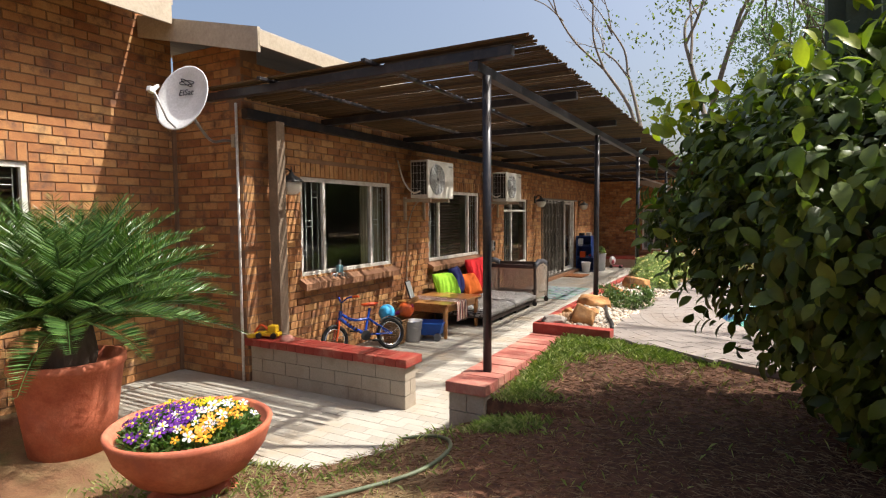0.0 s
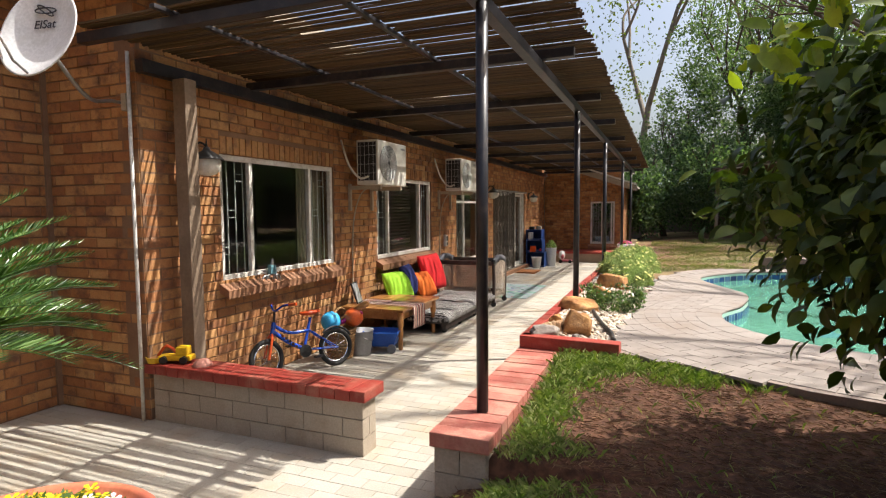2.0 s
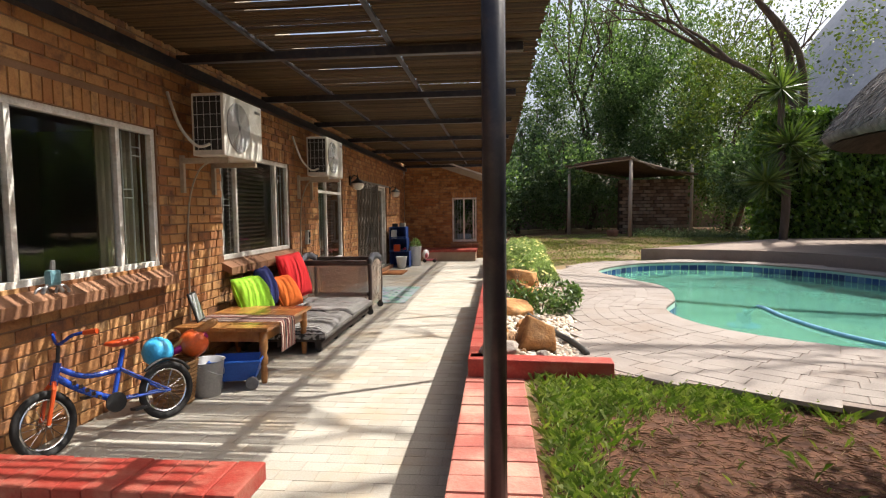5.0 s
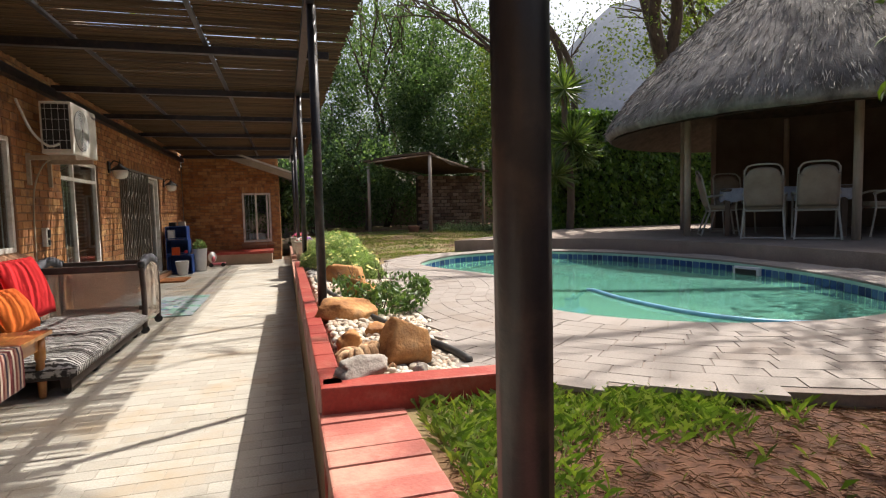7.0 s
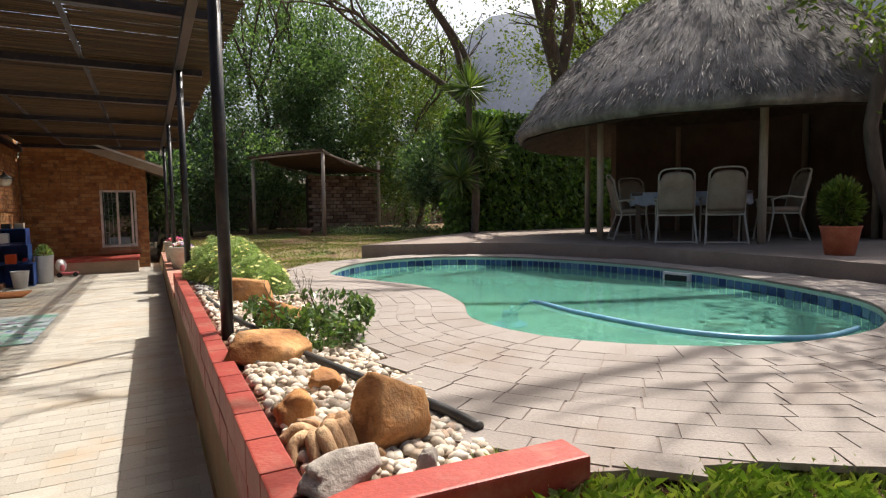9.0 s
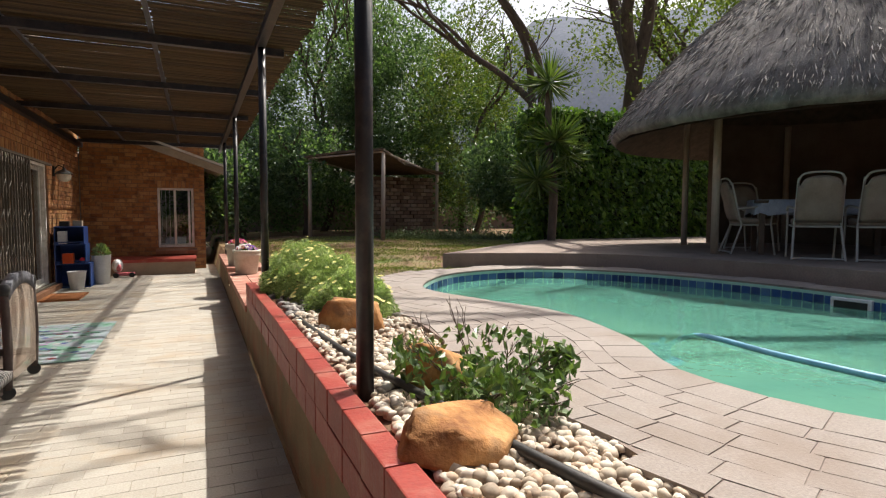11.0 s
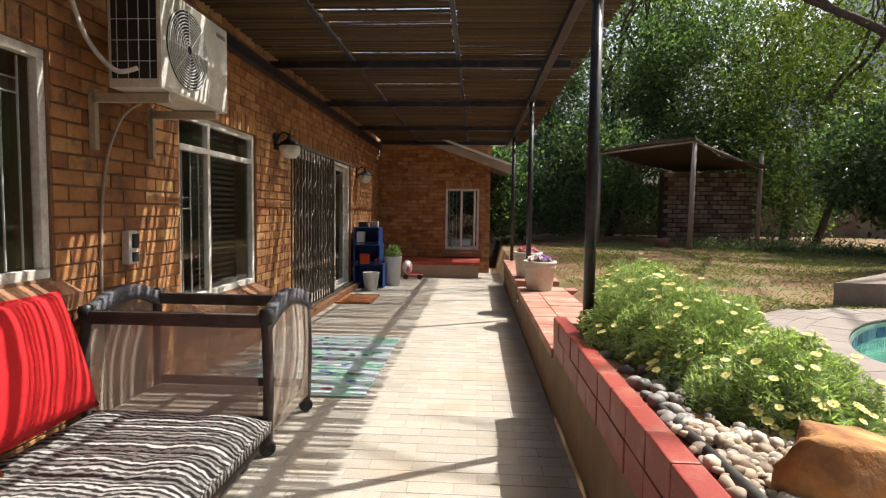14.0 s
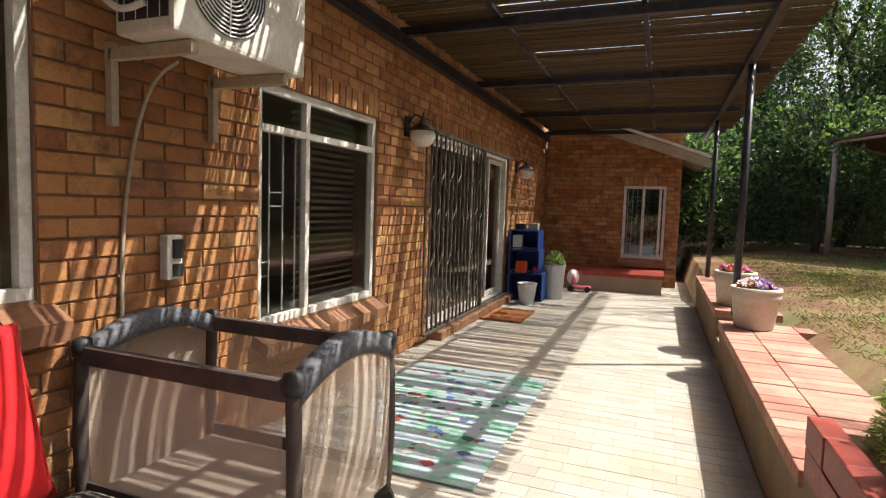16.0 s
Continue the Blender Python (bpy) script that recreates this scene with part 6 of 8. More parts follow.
def wall_lamp(y, z, s=1.0):
    l = thing("wall_lamp", "wall lantern with a black hood and a white glass bowl", "wall lamp", "wall lamps along the patio", at=(-5.045, y, z))
    part("back_plate", boxed(0, -0.05, -0.02, 0.02, 0.05, 0.16, 0.005), M_BLACK, l)
    part("arm", tubed(spline([(0.02, 0, 0.10), (0.08, 0, 0.17), (0.15, 0, 0.14), (0.16, 0, 0.08)], 5), 0.009, 6), M_BLACK, l, smooth=True)
    part("hood", lathed([(0.02, 0.13), (0.035, 0.10), (0.09, 0.07), (0.135, 0.03), (0.14, 0.02), (0.125, 0.025), (0.03, 0.09)], 20, pose(0.16, 0, 0)), M_BLACK, l, "black metal hood", smooth=True)
    part("bowl", lathed([(0.105, 0.03), (0.115, -0.01), (0.10, -0.07), (0.06, -0.105), (0, -0.115)], 20, pose(0.16, 0, 0)), M_LAMPGLASS, l, "white opal glass bowl", smooth=True)
    part("finial", tubed([(0.16, 0, 0.12), (0.16, 0, 0.20)], [0.012, 0.003], 7), M_BLACK, l)
    return l


wall_lamp(5.58, 2.06)
wall_lamp(13.98, 2.0)
wall_lamp(18.05, 1.96)

# pillar post, pipe and dish
post = part("timber_post", boxed(-4.955, 5.32, 0.0, -4.83, 5.44, 2.7, 0.006), surface("brown_post_paint", [(0.17, 0.12, 0.08), (0.25, 0.18, 0.125)], 0.6, scale=3, fine=40, bump=0.1))
tagged(post, "brown painted square post standing behind the low wall", "post")
bm = tubed([(-5.09, 5.035, 0.0), (-5.09, 5.035, 2.86)], 0.014, 8)
cond = part("conduit", bm, M_WHITE, smooth=True)
tagged(cond, "thin white conduit pipe on the wall corner", "conduit")
part("junction_box", boxed(-5.16, 5.02, 2.42, -5.11, 5.065, 2.55, 0.004), M_BEIGE, cond)
filler = part("mortar_joint", boxed(-6.125, 5.03, 0.0, -6.075, 5.09, 3.1), M_MORTAR, bpy.data.objects["wall_corner"])
M_DISH = surface("dish_enamel", [(0.66, 0.66, 0.66), (0.76, 0.76, 0.76)], 0.35, scale=3, bump=0.02, stain=(0.55, 0.55, 0.52), stain_scale=5)
dish = thing("satellite_dish", "pale grey satellite dish on an arm from the wall", "satellite dish")
dish.matrix_world = look((-4.80, 4.25, 2.715), (-4.62, 3.25, 3.015)) @ Matrix.Rotation(math.pi, 4, "Y") @ Matrix.Scale(0.70, 4)
prof = [(0.0, 0.0), (0.1, 0.006), (0.2, 0.024), (0.3, 0.055), (0.37, 0.083), (0.385, 0.085), (0.385, 0.075), (0.3, 0.043), (0.2, 0.012), (0.1, -0.006), (0, -0.012)]
bm = lathed(prof, 40)
bmesh.ops.transform(bm, matrix=Matrix.Diagonal((1.0, 1.1, 1, 1)), verts=bm.verts)
part("reflector", bm, M_DISH, dish, smooth=True)
M_INK = surface("dark_print", [(0.03, 0.03, 0.04), (0.05, 0.05, 0.06)], 0.5, scale=5, bump=0)
tc = bpy.data.curves.new("dish_text", "FONT")
tc.body, tc.size, tc.align_x, tc.extrude = "ElSat", 0.115, "CENTER", 0.002
to = new("dish_text", tc)
dg = bpy.context.evaluated_depsgraph_get()
tm = bpy.data.meshes.new_from_object(to.evaluated_get(dg))
bpy.data.objects.remove(to)
lt = part_mesh("lettering", tm, M_INK, dish, "dark printed lettering")
lt.matrix_basis = pose(0.0, 0.06, 0.026)
bm = bmesh.new()
for rz, sy in ((28, 0.028), (-32, 0.02)):
    ring = [(0.11 * math.cos(t * 0.2618), sy * math.sin(t * 0.2618), 0) for t in range(24)]
    tube(bm, ring, 0.006, 5, False, True)
    bmesh.ops.rotate(bm, verts=bm.verts, cent=(0, 0, 0), matrix=Matrix.Rotation(radians(rz), 3, "Z"))
lg = part("emblem", bm, M_INK, dish, "dark printed emblem")
lg.matrix_basis = pose(0, 0.215, 0.05)
part("feed_arm", tubed([(0, -0.40, 0.06), (0, -0.36, 0.22), (-0.0, -0.10, 0.50)], 0.011, 7), M_STEEL, dish, smooth=True)
part("feed_arm", tubed([(-0.30, -0.25, 0.07), (-0.0, -0.10, 0.50)], 0.006, 6), M_STEEL, dish)
part("lnb", tubed([(0, -0.12, 0.50), (0, -0.04, 0.44)], [0.03, 0.022], 12), M_DISH, dish, "grey feed horn")
part("lnb_body", boxed(-0.03, -0.16, 0.48, 0.03, -0.10, 0.56, 0.008), M_DISH, dish)
wm = bpy.data.objects["wall_corner"]
br = part("dish_bracket", tubed(spline([(-5.16, 5.06, 2.48), (-5.16, 4.95, 2.48), (-5.0, 4.64, 2.44), (-4.82, 4.29, 2.635)], 6), 0.014, 8), M_STEEL, smooth=True)
tagged(br, "bent steel bracket arm holding the dish", "bracket")
ob = thing("bell_box", "white and black intercom box mounted on the brick wall", "intercom", at=(-5.046, 11.33, 0.98))
part("housing", boxed(0, 0, 0, 0.05, 0.09, 0.21, 0.008), M_WHITE, ob)
part("lens", boxed(0.045, 0.03, 0.10, 0.065, 0.085, 0.19, 0.004), M_BLACK, ob)
part("speaker", boxed(0.045, 0.03, 0.015, 0.06, 0.085, 0.075, 0.004), M_BLACK, ob)

# bench at the end wall
bench = thing("bench", "low built bench with a red painted top against the end wall", "bench")
part("body", boxed(-4.5, 19.32, 0.0, -2.80, 20.44, 0.26), surface("tan_plaster", [(0.30, 0.21, 0.14), (0.38, 0.28, 0.20)], 0.8, scale=3, stain=(0.25, 0.16, 0.1)), bench)
part("top_slab", boxed(-4.52, 19.29, 0.262, -2.77, 20.44, 0.325, 0.008), M_RED, bench, "red painted slab")


# ---- loose things on the patio ----
M_WOOD = surface("varnished_pine", [(0.28, 0.10, 0.025), (0.42, 0.18, 0.05), (0.52, 0.25, 0.08)], 0.35, scale=6, fine=40, bump=0.08, stretch=(1, 0.2, 1), coat=0.3)
table = thing("coffee_table", "varnished orange pine table with turned legs", "table", at=(-4.52, 8.24, 0))
for k in range(6):
    part("top_plank", boxed(-0.42 + k * 0.1405, -0.56, 0.455, -0.42 + (k + 1) * 0.1405 - 0.003, 0.56, 0.485, 0.004), M_WOOD, table)
for x0, y0, x1, y1 in ((-0.36, -0.5, 0.36, -0.475), (-0.36, 0.475, 0.36, 0.5), (-0.36, -0.475, -0.335, 0.475), (0.335, -0.475, 0.36, 0.475)):
    part("apron", boxed(x0, y0, 0.355, x1, y1, 0.453, 0.003), M_WOOD, table)
LEG = [(0.0, 0.0), (0.02, 0.0), (0.026, 0.02), (0.03, 0.12), (0.022, 0.15), (0.034, 0.17), (0.036, 0.22), (0.024, 0.26), (0.036, 0.29), (0.036, 0.453), (0, 0.453)]
for x in (-0.355, 0.355):
    for y in (-0.495, 0.495):
        part("leg", lathed(LEG, 14, pose(x, y, 0)), M_WOOD, table, smooth=True)
# striped runner hanging over the table
cols = [(0.10, 0.02, 0.02), (0.55, 0.45, 0.36), (0.20, 0.05, 0.04), (0.42, 0.24, 0.18), (0.05, 0.03, 0.05), (0.50, 0.38, 0.30), (0.16, 0.03, 0.03)]
runner = thing("table_runner", "dark red and cream striped woven runner over the table edge", "table runner", at=(-4.52, 8.24, 0.487))
for k in range(14):
    y = -0.30 + k * 0.024
    bm = bmesh.new()
    pts = [(-0.40, 0.0), (0.0, 0.0015), (0.40, 0.001), (0.428, -0.004), (0.436, -0.05), (0.438, -0.15), (0.434, -0.27)]
    row = [[bm.verts.new((px, yy, pz + 0.001)) for yy in (y, y + 0.0235)] for px, pz in pts]
    for A, B in zip(row, row[1:]):
        bm.faces.new((A[0], A[1], B[1], B[0]))
    c = cols[k % 7]
    part("stripe", bm, surface("runner_stripe_%d" % (k % 7), [tuple(v * 0.85 for v in c), c], 0.95, scale=20, fine=200), runner, smooth=True)
fr = thing("photo_frame", "dark framed picture leaning against the wall on the table", "picture frame")
fr.matrix_world = pose(-4.84, 7.98, 0.49, 0, -18, 12)
part("frame", boxed(-0.012, -0.10, 0, 0.006, 0.10, 0.27, 0.006), M_BLACK, fr)
part("picture", boxed(0.006, -0.085, 0.015, 0.009, 0.085, 0.255), surface("pale_picture", [(0.32, 0.33, 0.34), (0.45, 0.46, 0.47)], 0.2, scale=9, bump=0), fr, "pale grey picture")

# daybed
M_STRIPE = bpy.data.materials.new("zebra_weave")
M_STRIPE.use_nodes = True
nt = M_STRIPE.node_tree
b = nt.nodes["Principled BSDF"]
pos = nt.nodes.new("ShaderNodeNewGeometry").outputs["Position"]
wv = nt.nodes.new("ShaderNodeTexWave")
wv.bands_direction = "Y"
wv.inputs["Scale"].default_value, wv.inputs["Distortion"].default_value, wv.inputs["Detail"].default_value, wv.inputs["Detail Scale"].default_value = 9.0, 4.5, 3.0, 2.5
nt.links.new(pos, wv.inputs[0])
nt.links.new(ramp(nt, wv.outputs[0], [(0.3, (0.035, 0.03, 0.028)), (0.5, (0.16, 0.15, 0.14)), (0.72, (0.42, 0.40, 0.38))]), b.inputs["Base Color"])
b.inputs["Roughness"].default_value = 0.95
bp = nt.nodes.new("ShaderNodeBump")
bp.inputs["Strength"].default_value, bp.inputs["Distance"].default_value = 0.35, 0.01
nt.links.new(noise_out(nt, pos, 120, 3), bp.inputs["Height"])
nt.links.new(bp.outputs[0], b.inputs["Normal"])
M_PALLET = surface("dark_pallet_wood", [(0.03, 0.022, 0.018), (0.07, 0.05, 0.04)], 0.8, scale=8, fine=40)
day = thing("daybed", "low dark pallet daybed against the wall", "daybed", at=(-4.42, 9.75, 0))
for k in range(7):
    part("slat", boxed(-0.48, -1.05 + k * 0.33, 0.13, 0.44, -0.93 + k * 0.33, 0.152, 0.003), M_PALLET, day)
for x in (-0.44, -0.02, 0.38):
    part("bearer", boxed(x, -1.05, 0.065, x + 0.07, 1.05, 0.13, 0.003), M_PALLET, day)
for x in (-0.42, 0.39):
    for y in (-0.95, -0.35, 0.3, 0.95):
        part("castor", lathed([(0, -0.02), (0.032, -0.02), (0.034, 0), (0.032, 0.02), (0, 0.02)], 14, pose(x, y, 0.034, 90, 0, 0)), M_BLACK, day)
        part("castor_fork", boxed(x - 0.015, y - 0.028, 0.03, x + 0.015, y + 0.028, 0.066), M_BLACK, day)


def mattress(y0, y1, z, sag, seed):
    m = thing("mattress", "padded grey and white zebra striped seat mattress", "mattress", "mattresses on the daybed", at=(-4.42, (y0 + y1) / 2, z))
    bm = bmesh.new()
    nx, ny, L, W = 22, 30, (y1 - y0), 0.98
    top = []
    for i in range(nx + 1):
        r = []
        for j in range(ny + 1):
            u, v = i / nx, j / ny
            e = min(1, min(u, 1 - u) * 9) ** 0.5 * min(1, min(v, 1 - v) * 12) ** 0.5
            tuft = 0.022 * abs(math.sin(u * math.pi * 3.0)) ** 0.5 * abs(math.sin(v * math.pi * 4.0)) ** 0.5
            h = 0.055 + (0.05 + tuft) * e + 0.01 * noise.noise(Vector((u * 5, v * 6, seed)))
            r.append(bm.verts.new(((u - 0.5) * W, (v - 0.5) * L, h)))
        top.append(r)
    bot = [[bm.verts.new(((i / nx - 0.5) * W, (j / ny - 0.5) * L, 0.0)) for j in range(ny + 1)] for i in range(nx + 1)]
    for i in range(nx):
        for j in range(ny):
            bm.faces.new((top[i][j], top[i + 1][j], top[i + 1][j + 1], top[i][j + 1]))
            bm.faces.new((bot[i][j], bot[i][j + 1], bot[i + 1][j + 1], bot[i + 1][j]))
    rim = [(i, 0) for i in range(nx)] + [(nx, j) for j in range(ny)] + [(i, ny) for i in range(nx, 0, -1)] + [(0, j) for j in range(ny, 0, -1)]
    for a, b in zip(rim, rim[1:] + rim[:1]):
        bm.faces.new((top[a[0]][a[1]], bot[a[0]][a[1]], bot[b[0]][b[1]], top[b[0]][b[1]]))
    bmesh.ops.recalc_face_normals(bm, faces=bm.faces)
    part("pad", bm, M_STRIPE, m, smooth=True)
    rim_pts = [((i / nx - 0.5) * W, (j / ny - 0.5) * L, 0.055) for i, j in rim]
    part("piping", tubed(rim_pts, 0.007, 6, True), M_STRIPE, m)


mattress(8.70, 9.78, 0.152, 0, 1.0)
mattress(9.80, 10.86, 0.152, 0, 7.0)


def pillow(y, x, z, w, h, tilt, turn, cols, name, label, seed, puff=0.11):
    bm = bmesh.new()
    n = 18
    sides = []
    for sgn in (1, -1):
        g = []
        for i in range(n + 1):
            r = []
            for j in range(n + 1):
                u, v = i / n * 2 - 1, j / n * 2 - 1
                e = ((1 - u * u) * (1 - v * v)) ** 0.42
                pin = 1 - 0.06 * (1 - abs(v)) * abs(u) ** 3 - 0.0
                d = sgn * (puff * e + 0.012 * noise.noise(Vector((u * 2.5, v * 2.5, seed + sgn))) * e)
                r.append(bm.verts.new((d, u * w / 2 * (1 - 0.05 * (1 - v * v)), v * h / 2 * (1 - 0.05 * (1 - u * u)))))
            g.append(r)
        sides.append(g)
        for i in range(n):
            for j in range(n):
                q = (g[i][j], g[i + 1][j], g[i + 1][j + 1], g[i][j + 1])
                bm.faces.new(q if sgn > 0 else q[::-1])
    bmesh.ops.remove_doubles(bm, verts=bm.verts, dist=0.0005)
    p = thing(name, label, "cushion", "scatter cushions on the daybed")
    p.matrix_world = pose(x, y, z, 0, tilt, turn)
    part("cover", bm, surface(name + "_cloth", cols, 0.9, scale=4, fine=150, bump=0.15), p, smooth=True)
    part("seam", tubed([(0, math.copysign(min(1, abs(math.cos(t)) * 1.3), math.cos(t)) * w * 0.48, math.copysign(min(1, abs(math.sin(t)) * 1.3), math.sin(t)) * h * 0.48) for t in (k * math.pi / 24 for k in range(48))], 0.005, 5, True), MATS[name + "_cloth"], p)


pillow(8.98, -4.80, 0.56, 0.60, 0.46, -22, -6, [(0.24, 0.52, 0.02), (0.34, 0.64, 0.04)], "green_cushion", "bright lime green cushion leaning on the wall", 1)
pillow(9.36, -4.82, 0.60, 0.48, 0.48, -16, 10, [(0.012, 0.018, 0.10), (0.025, 0.035, 0.16)], "navy_cushion", "navy blue cushion leaning on the wall", 3)
pillow(9.70, -4.72, 0.51, 0.50, 0.42, -30, -4, [(0.62, 0.10, 0.01), (0.74, 0.16, 0.02)], "orange_cushion", "orange cushion slumped on the mattress", 5)
pillow(10.22, -4.80, 0.64, 0.80, 0.60, -18, 0, [(0.50, 0.008, 0.012), (0.66, 0.015, 0.02)], "red_cushion", "big bright red cushion leaning on the wall", 8)

# travel cot
M_COTFRAME = surface("cot_brown_fabric", [(0.05, 0.035, 0.03), (0.085, 0.062, 0.052)], 0.8, scale=10, fine=250, bump=0.1)
M_COTGREY = surface("cot_check_fabric", [(0.06, 0.06, 0.07), (0.16, 0.16, 0.18)], 0.85, scale=60, fine=250, bump=0.1)
M_MESH = bpy.data.materials.new("cot_mesh")
M_MESH.use_nodes = True
nt = M_MESH.node_tree
b = nt.nodes["Principled BSDF"]
b.inputs["Base Color"].default_value = (0.46, 0.37, 0.29, 1)
b.inputs["Roughness"].default_value = 0.9
tr = nt.nodes.new("ShaderNodeBsdfTransparent")
ms = nt.nodes.new("ShaderNodeMixShader")
pos = nt.nodes.new("ShaderNodeNewGeometry").outputs["Position"]
thread = ramp(nt, noise_out(nt, pos, 320, 2), [(0.42, (0.35, 0.35, 0.35)), (0.56, (0.75, 0.75, 0.75))])
nt.links.new(thread, ms.inputs[0])
nt.links.new(tr.outputs[0], ms.inputs[1])
nt.links.new(b.outputs[0], ms.inputs[2])
nt.links.new(ms.outputs[0], nt.nodes["Material Output"].inputs[0])
cot = thing("travel_cot", "brown folding travel cot with see-through mesh sides on castors", "travel cot", at=(-4.47, 11.24, 0))
hx, hy, zt, zb = 0.50, 0.34, 0.76, 0.14
for sx in (-1, 1):
    for sy in (-1, 1):
        part("corner_post", tubed(spline([(sx * hx, sy * hy, 0.07), (sx * (hx + 0.012), sy * (hy + 0.006), 0.4), (sx * hx, sy * hy, zt)], 5), 0.028, 10), M_COTFRAME, cot, smooth=True)
        part("corner_cap", lathed([(0, -0.04), (0.036, -0.035), (0.042, 0.0), (0.034, 0.035), (0, 0.045)], 14, pose(sx * hx, sy * hy, zt + 0.005)), M_BLACK, cot, "black corner cap", smooth=True)
        w = part("castor", lathed([(0, -0.022), (0.042, -0.02), (0.047, 0), (0.042, 0.02), (0, 0.022)], 18, pose(sx * hx, sy * hy, 0.047, 90, 0, 20)), M_BLACK, cot, "black castor wheel")
        part("castor_fork", boxed(sx * hx - 0.025, sy * hy - 0.012, 0.045, sx * hx + 0.025, sy * hy + 0.012, 0.11, 0.005), M_BLACK, cot)
for sy in (-1, 1):
    part("long_rail", boxed(-hx, sy * hy - 0.026, zt - 0.06, hx, sy * hy + 0.026, zt + 0.015, 0.018), M_COTFRAME, cot)
for sx in (-1, 1):
    bm = bmesh.new()
    n = 16
    rows = []
    for k in range(n + 1):
        v = k / n * 2 - 1
        arch = 0.095 * (1 - v * v)
        o = sx * hx
        rows.append([bm.verts.new((o + sx * 0.03, v * hy, zt - 0.07 + arch * 0.9)), bm.verts.new((o + sx * 0.03, v * hy, zt + 0.01 + arch)), bm.verts.new((o - sx * 0.03, v * hy, zt + 0.01 + arch)), bm.verts.new((o - sx * 0.03, v * hy, zt - 0.07 + arch * 0.9))])
    for A, B in zip(rows, rows[1:]):
        for i in range(4):
            bm.faces.new((A[i], A[(i + 1) % 4], B[(i + 1) % 4], B[i]))
    bm.faces.new(rows[0])
    bm.faces.new(rows[-1][::-1])
    bmesh.ops.recalc_face_normals(bm, faces=bm.faces)
    part("end_rail", bm, M_COTGREY, cot, "grey checked arched end rail", smooth=True)
    bm = bmesh.new()
    rows = []
    for k in range(n + 1):
        v = k / n * 2 - 1
        arch = 0.085 * (1 - v * v)
        rows.append([bm.verts.new((sx * (hx + 0.02 + 0.05 * (1 - v * v) * math.sin(math.pi * t / 5)), v * hy, zb - 0.02 + (zt - 0.06 + arch - zb + 0.02) * t / 5)) for t in range(6)])
    for A, B in zip(rows, rows[1:]):
        for i in range(5):
            bm.faces.new((A[i], A[i + 1], B[i + 1], B[i]))
    part("end_panel", bm, M_MESH, cot, "beige mesh end panel", smooth=True)
for sy in (-1, 1):
    bm = bmesh.new()
    bm.faces.new([bm.verts.new(p) for p in ((-hx + 0.1, sy * hy, zb + 0.08), (hx - 0.05, sy * hy, zb + 0.08), (hx - 0.04, sy * hy, zt - 0.06), (-hx + 0.1, sy * hy, zt - 0.06))])
    part("side_mesh", bm, M_MESH, cot, "beige see-through side mesh")
    part("lower_band", boxed(-hx, sy * hy - 0.006, zb - 0.02, hx, sy * hy + 0.006, zb + 0.08), M_COTFRAME, cot)
part("cot_floor", boxed(-hx + 0.02, -hy + 0.02, zb, hx - 0.02, hy - 0.02, zb + 0.03, 0.008), surface("cot_mattress", [(0.28, 0.22, 0.17), (0.38, 0.31, 0.25)], 0.9, scale=4), cot, "tan padded floor")

# rug
rug = thing("rug", "colourful green children's play mat printed with shapes", "rug", at=(-4.22, 12.82, 0.006))
M_RUG = surface("rug_green", [(0.07, 0.25, 0.13), (0.25, 0.40, 0.34), (0.36, 0.38, 0.44), (0.10, 0.33, 0.18)], 0.8, scale=3.5, fine=100)
bm = bmesh.new()
box(bm, -0.58, -0.95, 0, 0.58, 0.95, 0.006)
part("mat", bm, M_RUG, rug)
random.seed(12)
RC = [(0.32, 0.07, 0.06), (0.08, 0.12, 0.30), (0.25, 0.36, 0.42), (0.34, 0.24, 0.38), (0.02, 0.10, 0.05), (0.30, 0.34, 0.30), (0.22, 0.45, 0.35), (0.5, 0.5, 0.5)]
for k in range(230):
    bm = bmesh.new()
    s = random.uniform(0.012, 0.055)
    n = random.choice((5, 6, 8))
    cx, cy = random.uniform(-0.5, 0.46), random.uniform(-0.86, 0.86)
    ring = [(cx + s * random.uniform(0.5, 1.2) * math.cos(2 * math.pi * i / n), cy + s * random.uniform(0.4, 1.0) * math.sin(2 * math.pi * i / n)) for i in range(n)]
    z = 0.0066 + k * 0.00002
    bm.faces.new([bm.verts.new((*p, z)) for p in ring])
    c = RC[k % 8]
    part("printed_shape", bm, surface("rug_print_%d" % (k % 8), [tuple(v * 0.8 for v in c), c], 0.8, scale=9), rug)
mat = thing("doormat", "orange-brown coir doormat at the sliding door", "doormat", at=(-4.62, 16.25, 0.003))
part("pile", boxed(-0.26, -0.40, 0, 0.26, 0.40, 0.02, 0.006), surface("coir", [(0.30, 0.10, 0.03), (0.42, 0.17, 0.06)], 1.0, scale=40, fine=200, bump=0.6), mat)
part("border", tubed([(-0.25, -0.39, 0.018), (0.25, -0.39, 0.018), (0.25, 0.39, 0.018), (-0.25, 0.39, 0.018)], 0.008, 5, True), surface("coir_edge", [(0.12, 0.05, 0.02), (0.2, 0.08, 0.03)], 1.0), mat)


# ---- bicycle, wagon, toys ----
M_TYRE = surface("rubber_tyre", [(0.012, 0.012, 0.012), (0.03, 0.028, 0.026)], 0.8, scale=9)
M_BLUE = surface("blue_bike_paint", [(0.01, 0.05, 0.34), (0.02, 0.08, 0.46)], 0.25, scale=4, coat=0.5, bump=0.0)
M_REDP = surface("orange_red_paint", [(0.50, 0.05, 0.01), (0.62, 0.10, 0.02)], 0.35, scale=4, bump=0)
